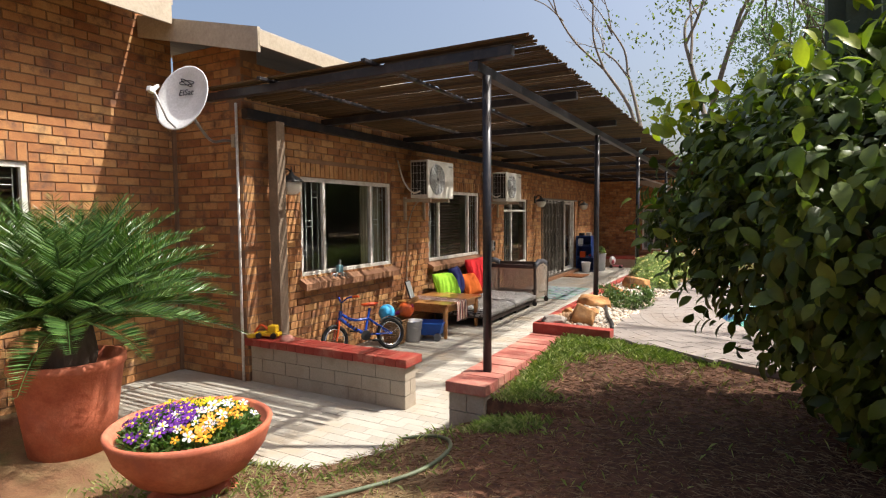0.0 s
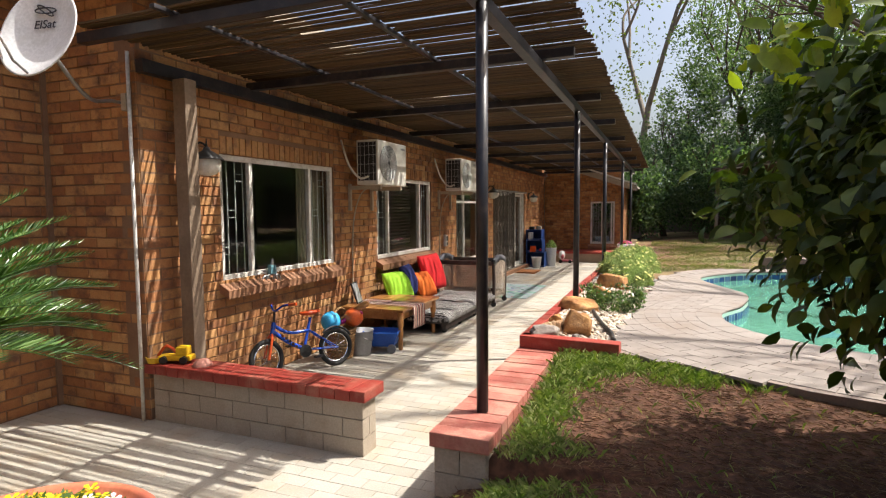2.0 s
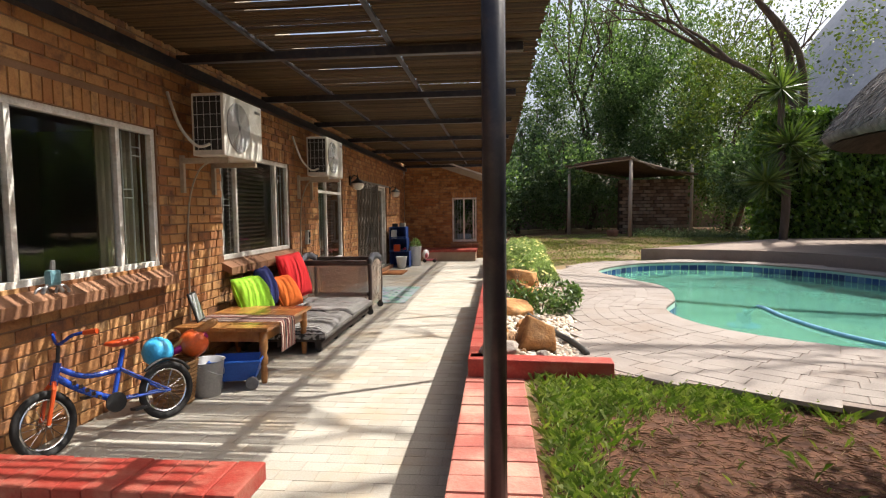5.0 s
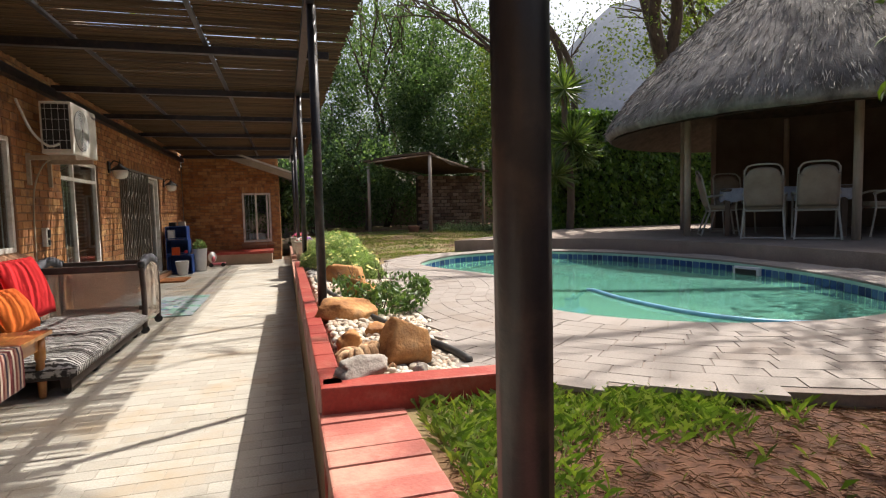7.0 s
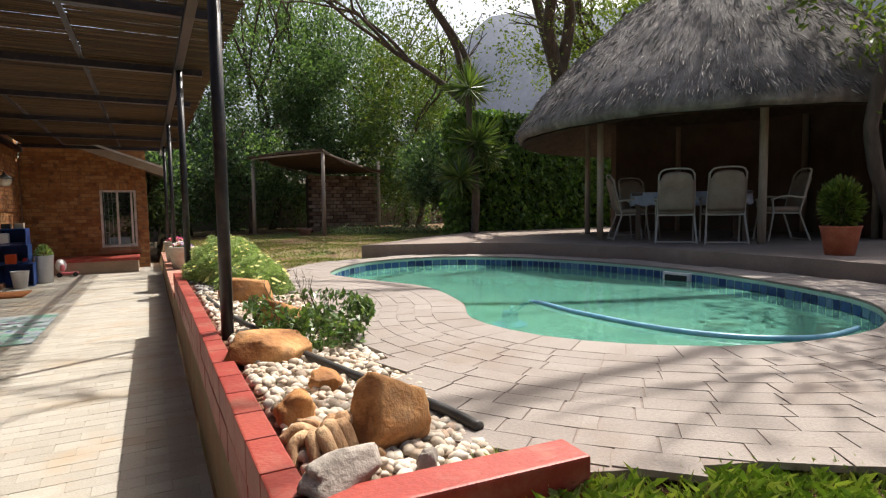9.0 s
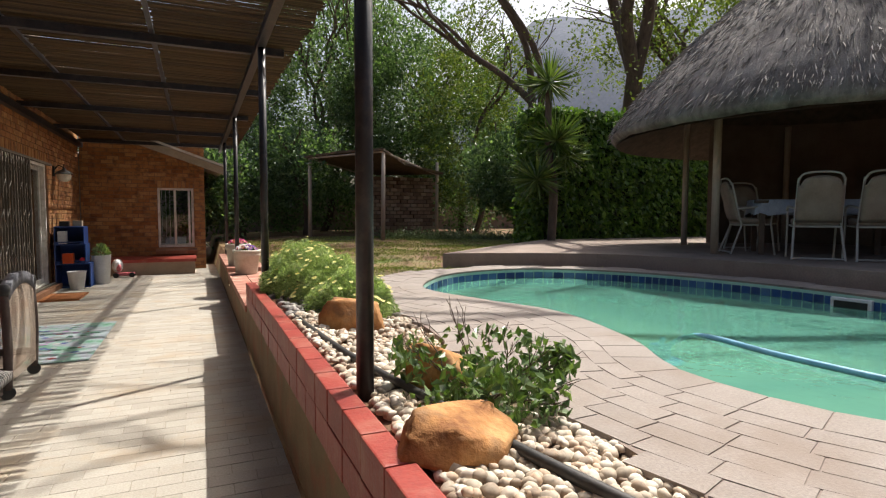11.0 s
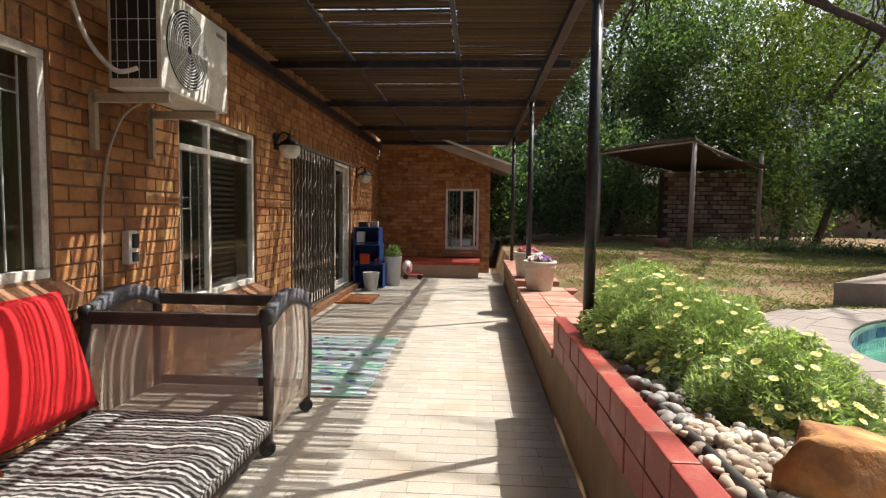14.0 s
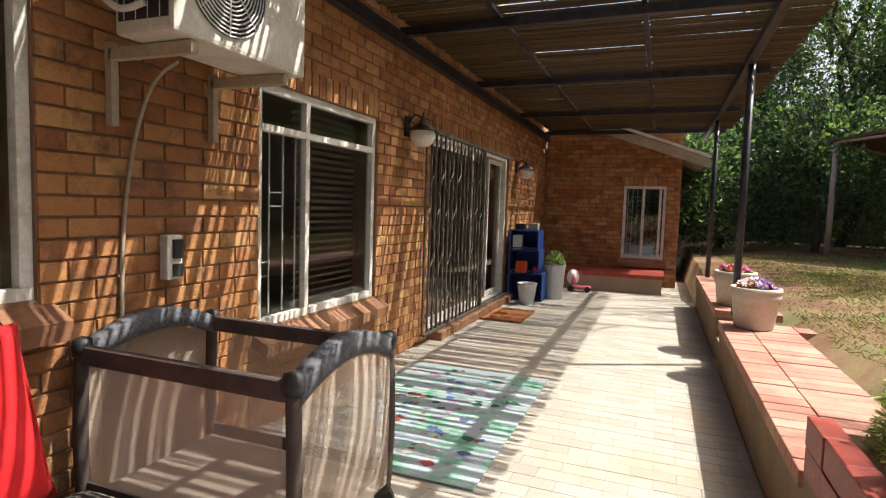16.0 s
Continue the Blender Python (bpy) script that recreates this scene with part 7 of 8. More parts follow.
M_CHROME = surface("chrome", [(0.55, 0.55, 0.55), (0.7, 0.7, 0.7)], 0.15, 1.0, scale=4, bump=0)
M_BLUEPL = surface("blue_plastic", [(0.012, 0.07, 0.34), (0.02, 0.11, 0.46)], 0.4, scale=3, bump=0.02)


def bike_wheel(parent, x, z, r, turn=0):
    """A wheel in the plane of x and z of its bike."""
    wh = part("wheel", tubed([(r * math.cos(t * math.pi / 18), 0, r * math.sin(t * math.pi / 18)) for t in range(36)], 0.023, 8, True), M_TYRE, parent, "black knobbly tyre", smooth=True)
    wh.matrix_basis = pose(x, 0, z, 0, 0, turn)
    part("rim", tubed([((r - 0.03) * math.cos(t * math.pi / 18), 0, (r - 0.03) * math.sin(t * math.pi / 18)) for t in range(36)], 0.009, 6, True), M_CHROME, wh, "chrome rim")
    for k in range(16):
        a = k * math.pi / 8
        part("spoke", tubed([(0.012 * math.cos(a + 0.9), 0.015 * (-1) ** k, 0.012 * math.sin(a + 0.9)), ((r - 0.035) * math.cos(a), 0, (r - 0.035) * math.sin(a))], 0.0018, 4), M_CHROME, wh)
    part("hub", lathed([(0, -0.04), (0.016, -0.04), (0.016, 0.04), (0, 0.04)], 10, pose(0, 0, 0, 90)), M_CHROME, wh)
    return wh


bike = thing("bicycle", "small blue children's bicycle with an orange fork leaning on the wall", "bicycle")
fw, rw = Vector((-4.86, 6.24)), Vector((-4.52, 6.93))
ang = math.degrees(math.atan2(rw.y - fw.y, rw.x - fw.x))
bike.matrix_world = pose(fw.x, fw.y, 0.0, 0, 0, ang) @ pose(0, 0, 0, -7, 0, 0)
B = (rw - fw).length
bike_wheel(bike, 0.0, 0.20, 0.178, 14)
bike_wheel(bike, B, 0.20, 0.178)
part("fork", tubed([(0.0, 0.05, 0.20), (0.05, 0.05, 0.40), (0.075, 0.0, 0.45)], 0.013, 8), M_REDP, bike, "orange fork blade")
part("fork", tubed([(0.0, -0.05, 0.20), (0.05, -0.05, 0.40), (0.075, 0.0, 0.45)], 0.013, 8), M_REDP, bike, "orange fork blade")
part("head_tube", tubed([(0.07, 0, 0.42), (0.105, 0, 0.55)], 0.022, 10), M_BLUE, bike)
part("down_tube", tubed(spline([(0.08, 0, 0.47), (0.22, 0, 0.35), (0.40, 0, 0.24)], 5), 0.022, 10), M_BLUE, bike, smooth=True)
part("top_tube", tubed(spline([(0.10, 0, 0.52), (0.25, 0, 0.43), (0.46, 0, 0.42)], 5), 0.018, 10), M_BLUE, bike, smooth=True)
part("seat_tube", tubed([(0.40, 0, 0.22), (0.50, 0, 0.55)], 0.016, 10), M_BLUE, bike)
for s in (-1, 1):
    part("chain_stay", tubed([(0.40, 0.02 * s, 0.23), (B, 0.05 * s, 0.20)], 0.010, 7), M_BLUE, bike)
    part("seat_stay", tubed([(0.46, 0.02 * s, 0.43), (B, 0.05 * s, 0.20)], 0.009, 7), M_BLUE, bike)
part("crank", lathed([(0, -0.01), (0.065, -0.006), (0.065, 0.006), (0, 0.01)], 20, pose(0.40, -0.04, 0.22, 90)), M_BLACK, bike, "black chain guard")
part("pedal", boxed(0.47, -0.13, 0.14, 0.55, -0.06, 0.16, 0.004), M_BLACK, bike)
part("pedal", boxed(0.26, 0.06, 0.27, 0.34, 0.13, 0.29, 0.004), M_BLACK, bike)
part("saddle", lathed([(0, 0.03), (0.07, 0.02), (0.08, 0), (0.05, -0.03), (0, -0.03)], 16, pose(0.50, 0, 0.60) @ Matrix.Diagonal((1.5, 0.9, 0.8, 1))), M_REDP, bike, "orange saddle", smooth=True)
part("stem", tubed([(0.105, 0, 0.55), (0.12, 0, 0.66)], 0.012, 8), M_BLACK, bike)
part("handlebar", tubed(spline([(0.20, -0.24, 0.72), (0.15, -0.13, 0.71), (0.12, 0, 0.66), (0.15, 0.13, 0.71), (0.20, 0.24, 0.72)], 6), 0.011, 8), M_BLUE, bike, smooth=True)
for s in (-1, 1):
    part("grip", tubed([(0.185, 0.20 * s, 0.718), (0.215, 0.29 * s, 0.722)], 0.016, 8), M_REDP, bike, "orange rubber grip")
part("rear_guard", tubed([(B + 0.215 * math.cos(t), 0, 0.20 + 0.215 * math.sin(t)) for t in (0.5 + k * 0.16 for k in range(12))], 0.012, 6), M_BLACK, bike)
for k in range(5):
    part("down_tube_mark", boxed(0.16 + 0.035 * k, -0.0245, 0.395 - 0.032 * k, 0.185 + 0.035 * k, -0.0225, 0.42 - 0.032 * k), M_CHROME, bike)

basket = thing("toy_basket", "wicker basket heaped with toys and bats", "basket", at=(-4.66, 7.22, 0))
M_WICK = surface("wicker", [(0.25, 0.13, 0.05), (0.42, 0.25, 0.11)], 0.8, scale=40, fine=120, bump=0.5)
for k in range(11):
    r = 0.13 + 0.004 * k
    part("wicker_band", tubed([(r * math.cos(t * 0.314), r * math.sin(t * 0.314), 0.02 + k * 0.03) for t in range(20)], 0.016, 6, True), M_WICK, basket)
part("base", lathed([(0, 0.005), (0.13, 0.005), (0.13, 0.02), (0, 0.02)], 18), M_WICK, basket)
part("handle", tubed(spline([(0, -0.16, 0.33), (0, -0.12, 0.5), (0, 0, 0.56), (0, 0.12, 0.5), (0, 0.16, 0.33)], 5), 0.012, 7), M_WICK, basket, smooth=True)
for nm, lab, cc, pos, rad in (("toy_ball", "orange play ball in the basket", (0.62, 0.10, 0.02), (-4.56, 7.35, 0.44), 0.11), ("toy_ball", "light blue patterned ball in the basket", (0.05, 0.35, 0.62), (-4.70, 7.10, 0.43), 0.11)):
    ob = part(nm, stone_bm(3, 0.02, 2), surface("ball_%d" % int(cc[0] * 100), [cc, tuple(min(1, v * 1.3) for v in cc)], 0.4, scale=6), smooth=True)
    ob.matrix_world = pose(*pos) @ Matrix.Scale(rad, 4)
    tagged(ob, lab, "ball", "toys in the basket")
ob = part("toy_bat", tubed(spline([(-4.75, 7.15, 0.36), (-4.6, 7.28, 0.48), (-4.48, 7.40, 0.56), (-4.42, 7.46, 0.60)], 4), [0.012, 0.012, 0.014, 0.016, 0.02, 0.026, 0.03, 0.034, 0.036, 0.036, 0.034, 0.028, 0.015], 8), M_WOOD, smooth=True)
tagged(ob, "wooden toy bat sticking out of the basket", "bat")
ob = part("toy_bat", tubed(spline([(-4.72, 7.2, 0.36), (-4.58, 7.30, 0.44), (-4.46, 7.38, 0.50)], 4), [0.02, 0.024, 0.028, 0.03, 0.032, 0.034, 0.034, 0.03, 0.02], 8), surface("magenta_plastic", [(0.35, 0.01, 0.12), (0.45, 0.02, 0.18)], 0.4, bump=0), smooth=True)
tagged(ob, "magenta plastic toy bat in the basket", "bat")
bucket = thing("bucket", "pale grey plastic bucket beside the toy basket", "bucket", at=(-4.50, 7.42, 0))
part("pail", lathed([(0, 0.004), (0.10, 0.004), (0.135, 0.28), (0.145, 0.285), (0.128, 0.28), (0.095, 0.015), (0, 0.012)], 22), surface("grey_plastic", [(0.35, 0.35, 0.36), (0.45, 0.45, 0.46)], 0.45, bump=0.02), bucket, smooth=True)
part("handle", tubed(spline([(0, -0.14, 0.27), (0.1, -0.08, 0.2), (0.13, 0, 0.17), (0.1, 0.08, 0.2), (0, 0.14, 0.27)], 4), 0.004, 5), M_STEEL, bucket)
wagon = thing("toy_wagon", "blue plastic toy wagon with grey wheels", "wagon", at=(-4.36, 7.66, 0), rz=14)
bm = bmesh.new()
lo = [bm.verts.new(p) for p in ((-0.15, -0.10, 0.07), (0.15, -0.10, 0.07), (0.15, 0.10, 0.07), (-0.15, 0.10, 0.07))]
hi = [bm.verts.new(p) for p in ((-0.21, -0.15, 0.235), (0.21, -0.15, 0.235), (0.21, 0.15, 0.235), (-0.21, 0.15, 0.235))]
hj = [bm.verts.new(p) for p in ((-0.195, -0.135, 0.235), (0.195, -0.135, 0.235), (0.195, 0.135, 0.235), (-0.195, 0.135, 0.235))]
li = [bm.verts.new(p) for p in ((-0.14, -0.09, 0.08), (0.14, -0.09, 0.08), (0.14, 0.09, 0.08), (-0.14, 0.09, 0.08))]
bm.faces.new(lo[::-1])
bm.faces.new(li)
for A, C in ((lo, hi), (hi, hj), (hj, li)):
    for i in range(4):
        bm.faces.new((A[i], A[(i + 1) % 4], C[(i + 1) % 4], C[i]))
part("tub", bm, M_BLUEPL, wagon)
part("rim", tubed([(-0.205, -0.145, 0.235), (0.205, -0.145, 0.235), (0.205, 0.145, 0.235), (-0.205, 0.145, 0.235)], 0.012, 6, True), M_BLUEPL, wagon)
for x in (-0.14, 0.14):
    for y in (-0.13, 0.13):
        part("wheel", lathed([(0, -0.018), (0.05, -0.018), (0.054, 0), (0.05, 0.018), (0, 0.018)], 18, pose(x, y, 0.054, 90)), surface("grey_wheel", [(0.12, 0.12, 0.13), (0.2, 0.2, 0.21)], 0.5), wagon, "grey wheel")
# yellow toys on the low wall, ornament on the sill
toy = thing("toy_truck", "yellow and orange plastic toy digger on the low wall", "toy truck", at=(-4.86, 5.17, 0.462), rz=20)
M_YEL = surface("yellow_plastic", [(0.62, 0.36, 0.01), (0.72, 0.46, 0.02)], 0.4, bump=0.02)
part("chassis", boxed(-0.13, -0.05, 0.02, 0.13, 0.05, 0.06, 0.012), M_YEL, toy)
part("cab", boxed(0.01, -0.045, 0.06, 0.10, 0.045, 0.13, 0.012), M_YEL, toy)
part("scoop", lathed([(0, 0), (0.06, 0.0), (0.075, 0.045), (0.065, 0.045), (0.05, 0.012), (0, 0.012)], 16, pose(-0.17, 0, 0.0)), M_YEL, toy)
part("arm", tubed(spline([(0.0, 0, 0.08), (-0.08, 0, 0.13), (-0.15, 0, 0.05)], 4), 0.012, 6), M_REDP, toy)
for x in (-0.08, 0.08):
    for y in (-0.055, 0.055):
        part("wheel", lathed([(0, -0.015), (0.03, -0.015), (0.03, 0.015), (0, 0.015)], 14, pose(x, y, 0.03, 90)), M_BLACK, toy)
ob = part("toy_dome", lathed([(0.075, 0.0), (0.07, 0.02), (0.045, 0.045), (0, 0.055)], 18), surface("pink_clay", [(0.36, 0.14, 0.10), (0.45, 0.2, 0.15)], 0.7), smooth=True)
ob.location = (-4.60, 5.17, 0.462)
tagged(ob, "small pinkish dome shaped toy on the low wall", "toy")
fig = thing("toy_motorbike", "small silver toy motorbike standing on the window sill", "toy", at=(-5.005, 6.52, 0.935))
fig.matrix_world = pose(-5.0, 6.50, 0.905, 0, 0, 80)
for x in (-0.07, 0.07):
    part("wheel", tubed([(x + 0.045 * math.cos(t * 0.35), 0, 0.05 + 0.045 * math.sin(t * 0.35)) for t in range(18)], 0.008, 6, True), M_STEEL, fig)
part("frame", tubed(spline([(-0.07, 0, 0.05), (-0.03, 0, 0.1), (0.04, 0, 0.1), (0.07, 0, 0.05)], 4), 0.014, 7), M_STEEL, fig, smooth=True)
part("fairing", boxed(-0.03, -0.03, 0.10, 0.05, 0.03, 0.20, 0.02), surface("teal_toy", [(0.10, 0.22, 0.25), (0.16, 0.32, 0.36)], 0.4), fig)
part("seat_post", tubed([(0.01, 0, 0.19), (0.015, 0, 0.26)], [0.02, 0.014], 8), M_STEEL, fig)

# blue crate shelf and the things round it
shelf = thing("crate_shelf", "blue stepped crate shelf holding odds and ends", "shelf", at=(-4.72, 17.75, 0))
M_NAVY = surface("blue_crate_paint", [(0.012, 0.04, 0.16), (0.02, 0.06, 0.24)], 0.5, scale=4)
for x0, x1, z0, z1 in ((-0.26, 0.26, 0.0, 0.42), (-0.26, 0.20, 0.44, 0.76), (-0.26, 0.18, 0.78, 1.06)):
    for b in ((x0, -0.20, z0, x1, 0.20, z0 + 0.02), (x0, -0.20, z1 - 0.02, x1, 0.20, z1), (x0, -0.20, z0 + 0.02, x0 + 0.02, 0.20, z1 - 0.02), (x1 - 0.02, -0.20, z0 + 0.02, x1, 0.20, z1 - 0.02), (x0 + 0.02, 0.18, z0 + 0.02, x1 - 0.02, 0.20, z1 - 0.02)):
        part("crate_board", boxed(*b, 0.003), M_NAVY, shelf)
part("prop", boxed(-0.26, -0.2, 0.42, -0.2, 0.2, 0.44), M_NAVY, shelf)
part("prop", boxed(0.12, -0.2, 0.42, 0.18, 0.2, 0.44), M_NAVY, shelf)
part("prop", boxed(-0.26, -0.2, 0.76, -0.2, 0.2, 0.78), M_NAVY, shelf)
part("prop", boxed(0.12, -0.2, 0.76, 0.18, 0.2, 0.78), M_NAVY, shelf)


def pot_thing(name, label, cat, x, y, z, r0, r1, h, mat, ribs=0):
    ob = part(name, lathed([(0, 0), (r0, 0), (r1, h), (r1 + 0.008, h + 0.008), (r1 - 0.012, h + 0.004), (r0 - 0.01, 0.02), (0, 0.015)], 24), mat, smooth=True)
    ob.location = (x, y, z)
    return tagged(ob, label, cat)


M_PALEPL = surface("pale_plastic", [(0.55, 0.55, 0.56), (0.66, 0.66, 0.67)], 0.5, bump=0.02)
pot_thing("bucket", "white ribbed plastic bin standing on the paving", "bucket", -4.62, 17.28, 0.0, 0.10, 0.14, 0.30, M_PALEPL)
pot_thing("laundry_bin", "tall white plastic laundry bin", "bin", -4.36, 18.02, 0.0, 0.13, 0.16, 0.52, M_PALEPL)
ob = part("carton", boxed(-4.86, 17.50, 0.424, -4.70, 17.62, 0.60, 0.006), M_REDP)
tagged(ob, "orange box on the blue shelf", "box")
ob = part("carton", boxed(-4.93, 17.56, 0.764, -4.80, 17.68, 0.98, 0.006), M_PALEPL)
tagged(ob, "white box on the blue shelf", "box")
ob = part("carton", boxed(-4.90, 17.58, 1.062, -4.76, 17.72, 1.15, 0.006), M_BLACK)
tagged(ob, "small dark box on top of the blue shelf", "box")
ob = part("carton", boxed(-4.72, 17.66, 1.062, -4.58, 17.78, 1.16, 0.006), M_BEIGE)
tagged(ob, "tan box on top of the blue shelf", "box")
ob = part("toy_ball", stone_bm(3, 0.02, 4), surface("red_toy", [(0.5, 0.02, 0.04), (0.6, 0.04, 0.06)], 0.4), smooth=True)
ob.matrix_world = pose(-4.58, 17.62, 0.475) @ Matrix.Scale(0.05, 4)
tagged(ob, "small red ball on the blue shelf", "ball")
plant = thing("pot_plant", "small leafy green plant in the white bin", "plant", at=(-4.36, 18.02, 0.5))
d = unit(260)
d[:, 2] = np.abs(d[:, 2])
part_mesh("foliage", leaf_mesh("foliage", d * (0.13, 0.13, 0.2) + (0, 0, 0.02), d, 0.09, L_FERN, 0.3, 0.2), None, plant)
part("stem", tubed([(0, 0, -0.48), (0, 0, 0.05)], 0.008, 6), M_BARK, plant)
trike = thing("ride_on_toy", "white and pink ride-on toy beside the bench", "ride-on toy", at=(-4.22, 19.05, 0))
M_PINK = surface("pink_plastic", [(0.55, 0.12, 0.14), (0.62, 0.18, 0.2)], 0.4)
ob = part("shell", stone_bm(3, 0.05, 9), surface("white_plastic", [(0.68, 0.67, 0.68), (0.76, 0.75, 0.76)], 0.4), trike, "white rounded shell", smooth=True)
ob.matrix_basis = pose(0, 0, 0.24) @ Matrix.Diagonal((0.10, 0.12, 0.14, 1))
ob = part("face_plate", stone_bm(2, 0.05, 2), M_PINK, trike, smooth=True)
ob.matrix_basis = pose(0.03, -0.09, 0.20) @ Matrix.Diagonal((0.05, 0.04, 0.08, 1))
part("seat_base", boxed(-0.06, -0.1, 0.04, 0.30, 0.1, 0.09, 0.02), M_PINK, trike)
for x, y in ((-0.02, -0.12), (-0.02, 0.12), (0.26, -0.1), (0.26, 0.1)):
    part("wheel", lathed([(0, -0.016), (0.05, -0.016), (0.05, 0.016), (0, 0.016)], 16, pose(x, y, 0.05, 90)), M_BLACK, trike)

# flower pots on the coping
M_POTW = surface("cream_stone_pot", [(0.50, 0.44, 0.36), (0.62, 0.56, 0.47)], 0.8, scale=5, fine=60, bump=0.2, stain=(0.40, 0.32, 0.24), stain_scale=5)
M_LEAFG = leaf_mat("pansy_leaf", [(0.03, 0.07, 0.015), (0.07, 0.13, 0.03), (0.13, 0.20, 0.05)], 0.3)
PETALS = {}


def petal(name, c):
    if name not in PETALS:
        PETALS[name] = surface(name, [tuple(v * 0.75 for v in c), c], 0.6, scale=30, pick="island", spread=0.8, trans=0.25, sub=(1, 1, 1), bump=0)
    return PETALS[name]


def pansies(parent, rx, ry, z, kinds, n_leaf, dome=0.06, leaf=0.035, size=0.026):
    d = unit(n_leaf)
    c = np.stack([d[:, 0] * rx, d[:, 1] * ry, z + np.abs(d[:, 2]) * dome], 1) * np.concatenate([np.sqrt(rng.random((n_leaf, 1))) ** 0.5] * 2 + [np.ones((n_leaf, 1))], 1)
    part_mesh("foliage", leaf_mesh("foliage", c, np.stack([d[:, 0], d[:, 1], np.abs(d[:, 2]) + 0.5], 1) + rng.normal(size=(n_leaf, 3)) * 0.5, leaf * rng.uniform(0.6, 1.4, n_leaf), M_LEAFG, 0.5, 0.2), None, parent)
    for name, c, n, where in kinds:
        spots = []
        for _ in range(n):
            for _try in range(40):
                x, y = random.uniform(-1, 1), random.uniform(-1, 1)
                if x * x + y * y < 0.92 and where(x, y):
                    break
            spots.append(((x * rx, y * ry, z + dome * (1.05 - 0.7 * (x * x + y * y)) + random.uniform(0, 0.03)), (x * 0.5 + random.uniform(-0.4, 0.6), y * 0.4 - random.uniform(0.0, 0.7), 0.8)))
        flower_heads(name, spots, size, parent, petal(name, c), M_EYE, 5)


def cream_pot(x, y, z, s, kinds):
    p = thing("flower_pot", "cream stone tub with a rolled rim planted with pansies", "flower pot", "tubs on the coping", at=(x, y, z))
    part("tub", lathed([(0, 0), (0.19 * s, 0), (0.20 * s, 0.02), (0.235 * s, 0.32 * s), (0.25 * s, 0.33 * s), (0.255 * s, 0.365 * s), (0.245 * s, 0.40 * s), (0.26 * s, 0.41 * s), (0.255 * s, 0.45 * s), (0.225 * s, 0.45 * s), (0.21 * s, 0.38 * s), (0, 0.38 * s)], 32), M_POTW, p, smooth=True)
    part("potting_soil", lathed([(0, 0.395 * s), (0.212 * s, 0.385 * s)], 20), M_SOIL, p)
    pansies(p, 0.2 * s, 0.2 * s, 0.41 * s, kinds, 500, 0.07, 0.04, 0.032)


every = lambda x, y: True
cream_pot(-2.10, 14.66, 0.433, 0.76, [("purple_pansies", (0.16, 0.03, 0.32), 34, lambda x, y: x > -0.1), ("white_pansies", (0.72, 0.70, 0.72), 30, lambda x, y: x < 0.2), ("red_pansies", (0.40, 0.03, 0.05), 8, lambda x, y: x < -0.3)])
cream_pot(-2.15, 15.62, 0.473, 0.76, [("magenta_pansies", (0.50, 0.02, 0.18), 46, every), ("red_pansies", (0.40, 0.03, 0.05), 16, lambda x, y: x < 0.1)])

# terracotta bowl of pansies
M_TERRA = surface("terracotta", [(0.36, 0.085, 0.04), (0.46, 0.13, 0.065), (0.52, 0.18, 0.10)], 0.75, scale=5, fine=60, bump=0.15, stain=(0.30, 0.08, 0.05), stain_scale=4)
gz = ground_z(-3.25, 2.98)
bowl = thing("terracotta_bowl", "wide red-brown terracotta bowl on a foot, full of pansies", "flower bowl", at=(-3.21, 3.01, gz - 0.02))
part("bowl", lathed([(0, 0.10), (0.14, 0.10), (0.30, 0.20), (0.39, 0.32), (0.425, 0.42), (0.43, 0.445), (0.415, 0.455), (0.395, 0.44), (0.375, 0.36), (0, 0.36)], 40), M_TERRA, bowl, smooth=True)
part("foot", lathed([(0, 0.0), (0.24, 0.0), (0.245, 0.04), (0.20, 0.06), (0.15, 0.105), (0, 0.11)], 32), M_TERRA, bowl, smooth=True)
part("potting_soil", lathed([(0, 0.385), (0.38, 0.375)], 24), M_SOIL, bowl)
pansies(bowl, 0.36, 0.36, 0.40, [("purple_pansies", (0.16, 0.06, 0.42), 60, lambda x, y: y < 0.1 and x < 0.35), ("yellow_pansies", (0.72, 0.52, 0.01), 30, lambda x, y: y > 0.15 and x < 0.2),
                                 ("white_pansies", (0.72, 0.72, 0.70), 26, lambda x, y: 0.0 < x < 0.7), ("orange_pansies", (0.70, 0.30, 0.01), 22, lambda x, y: x > 0.4)], 3000, 0.11, 0.045, 0.03)

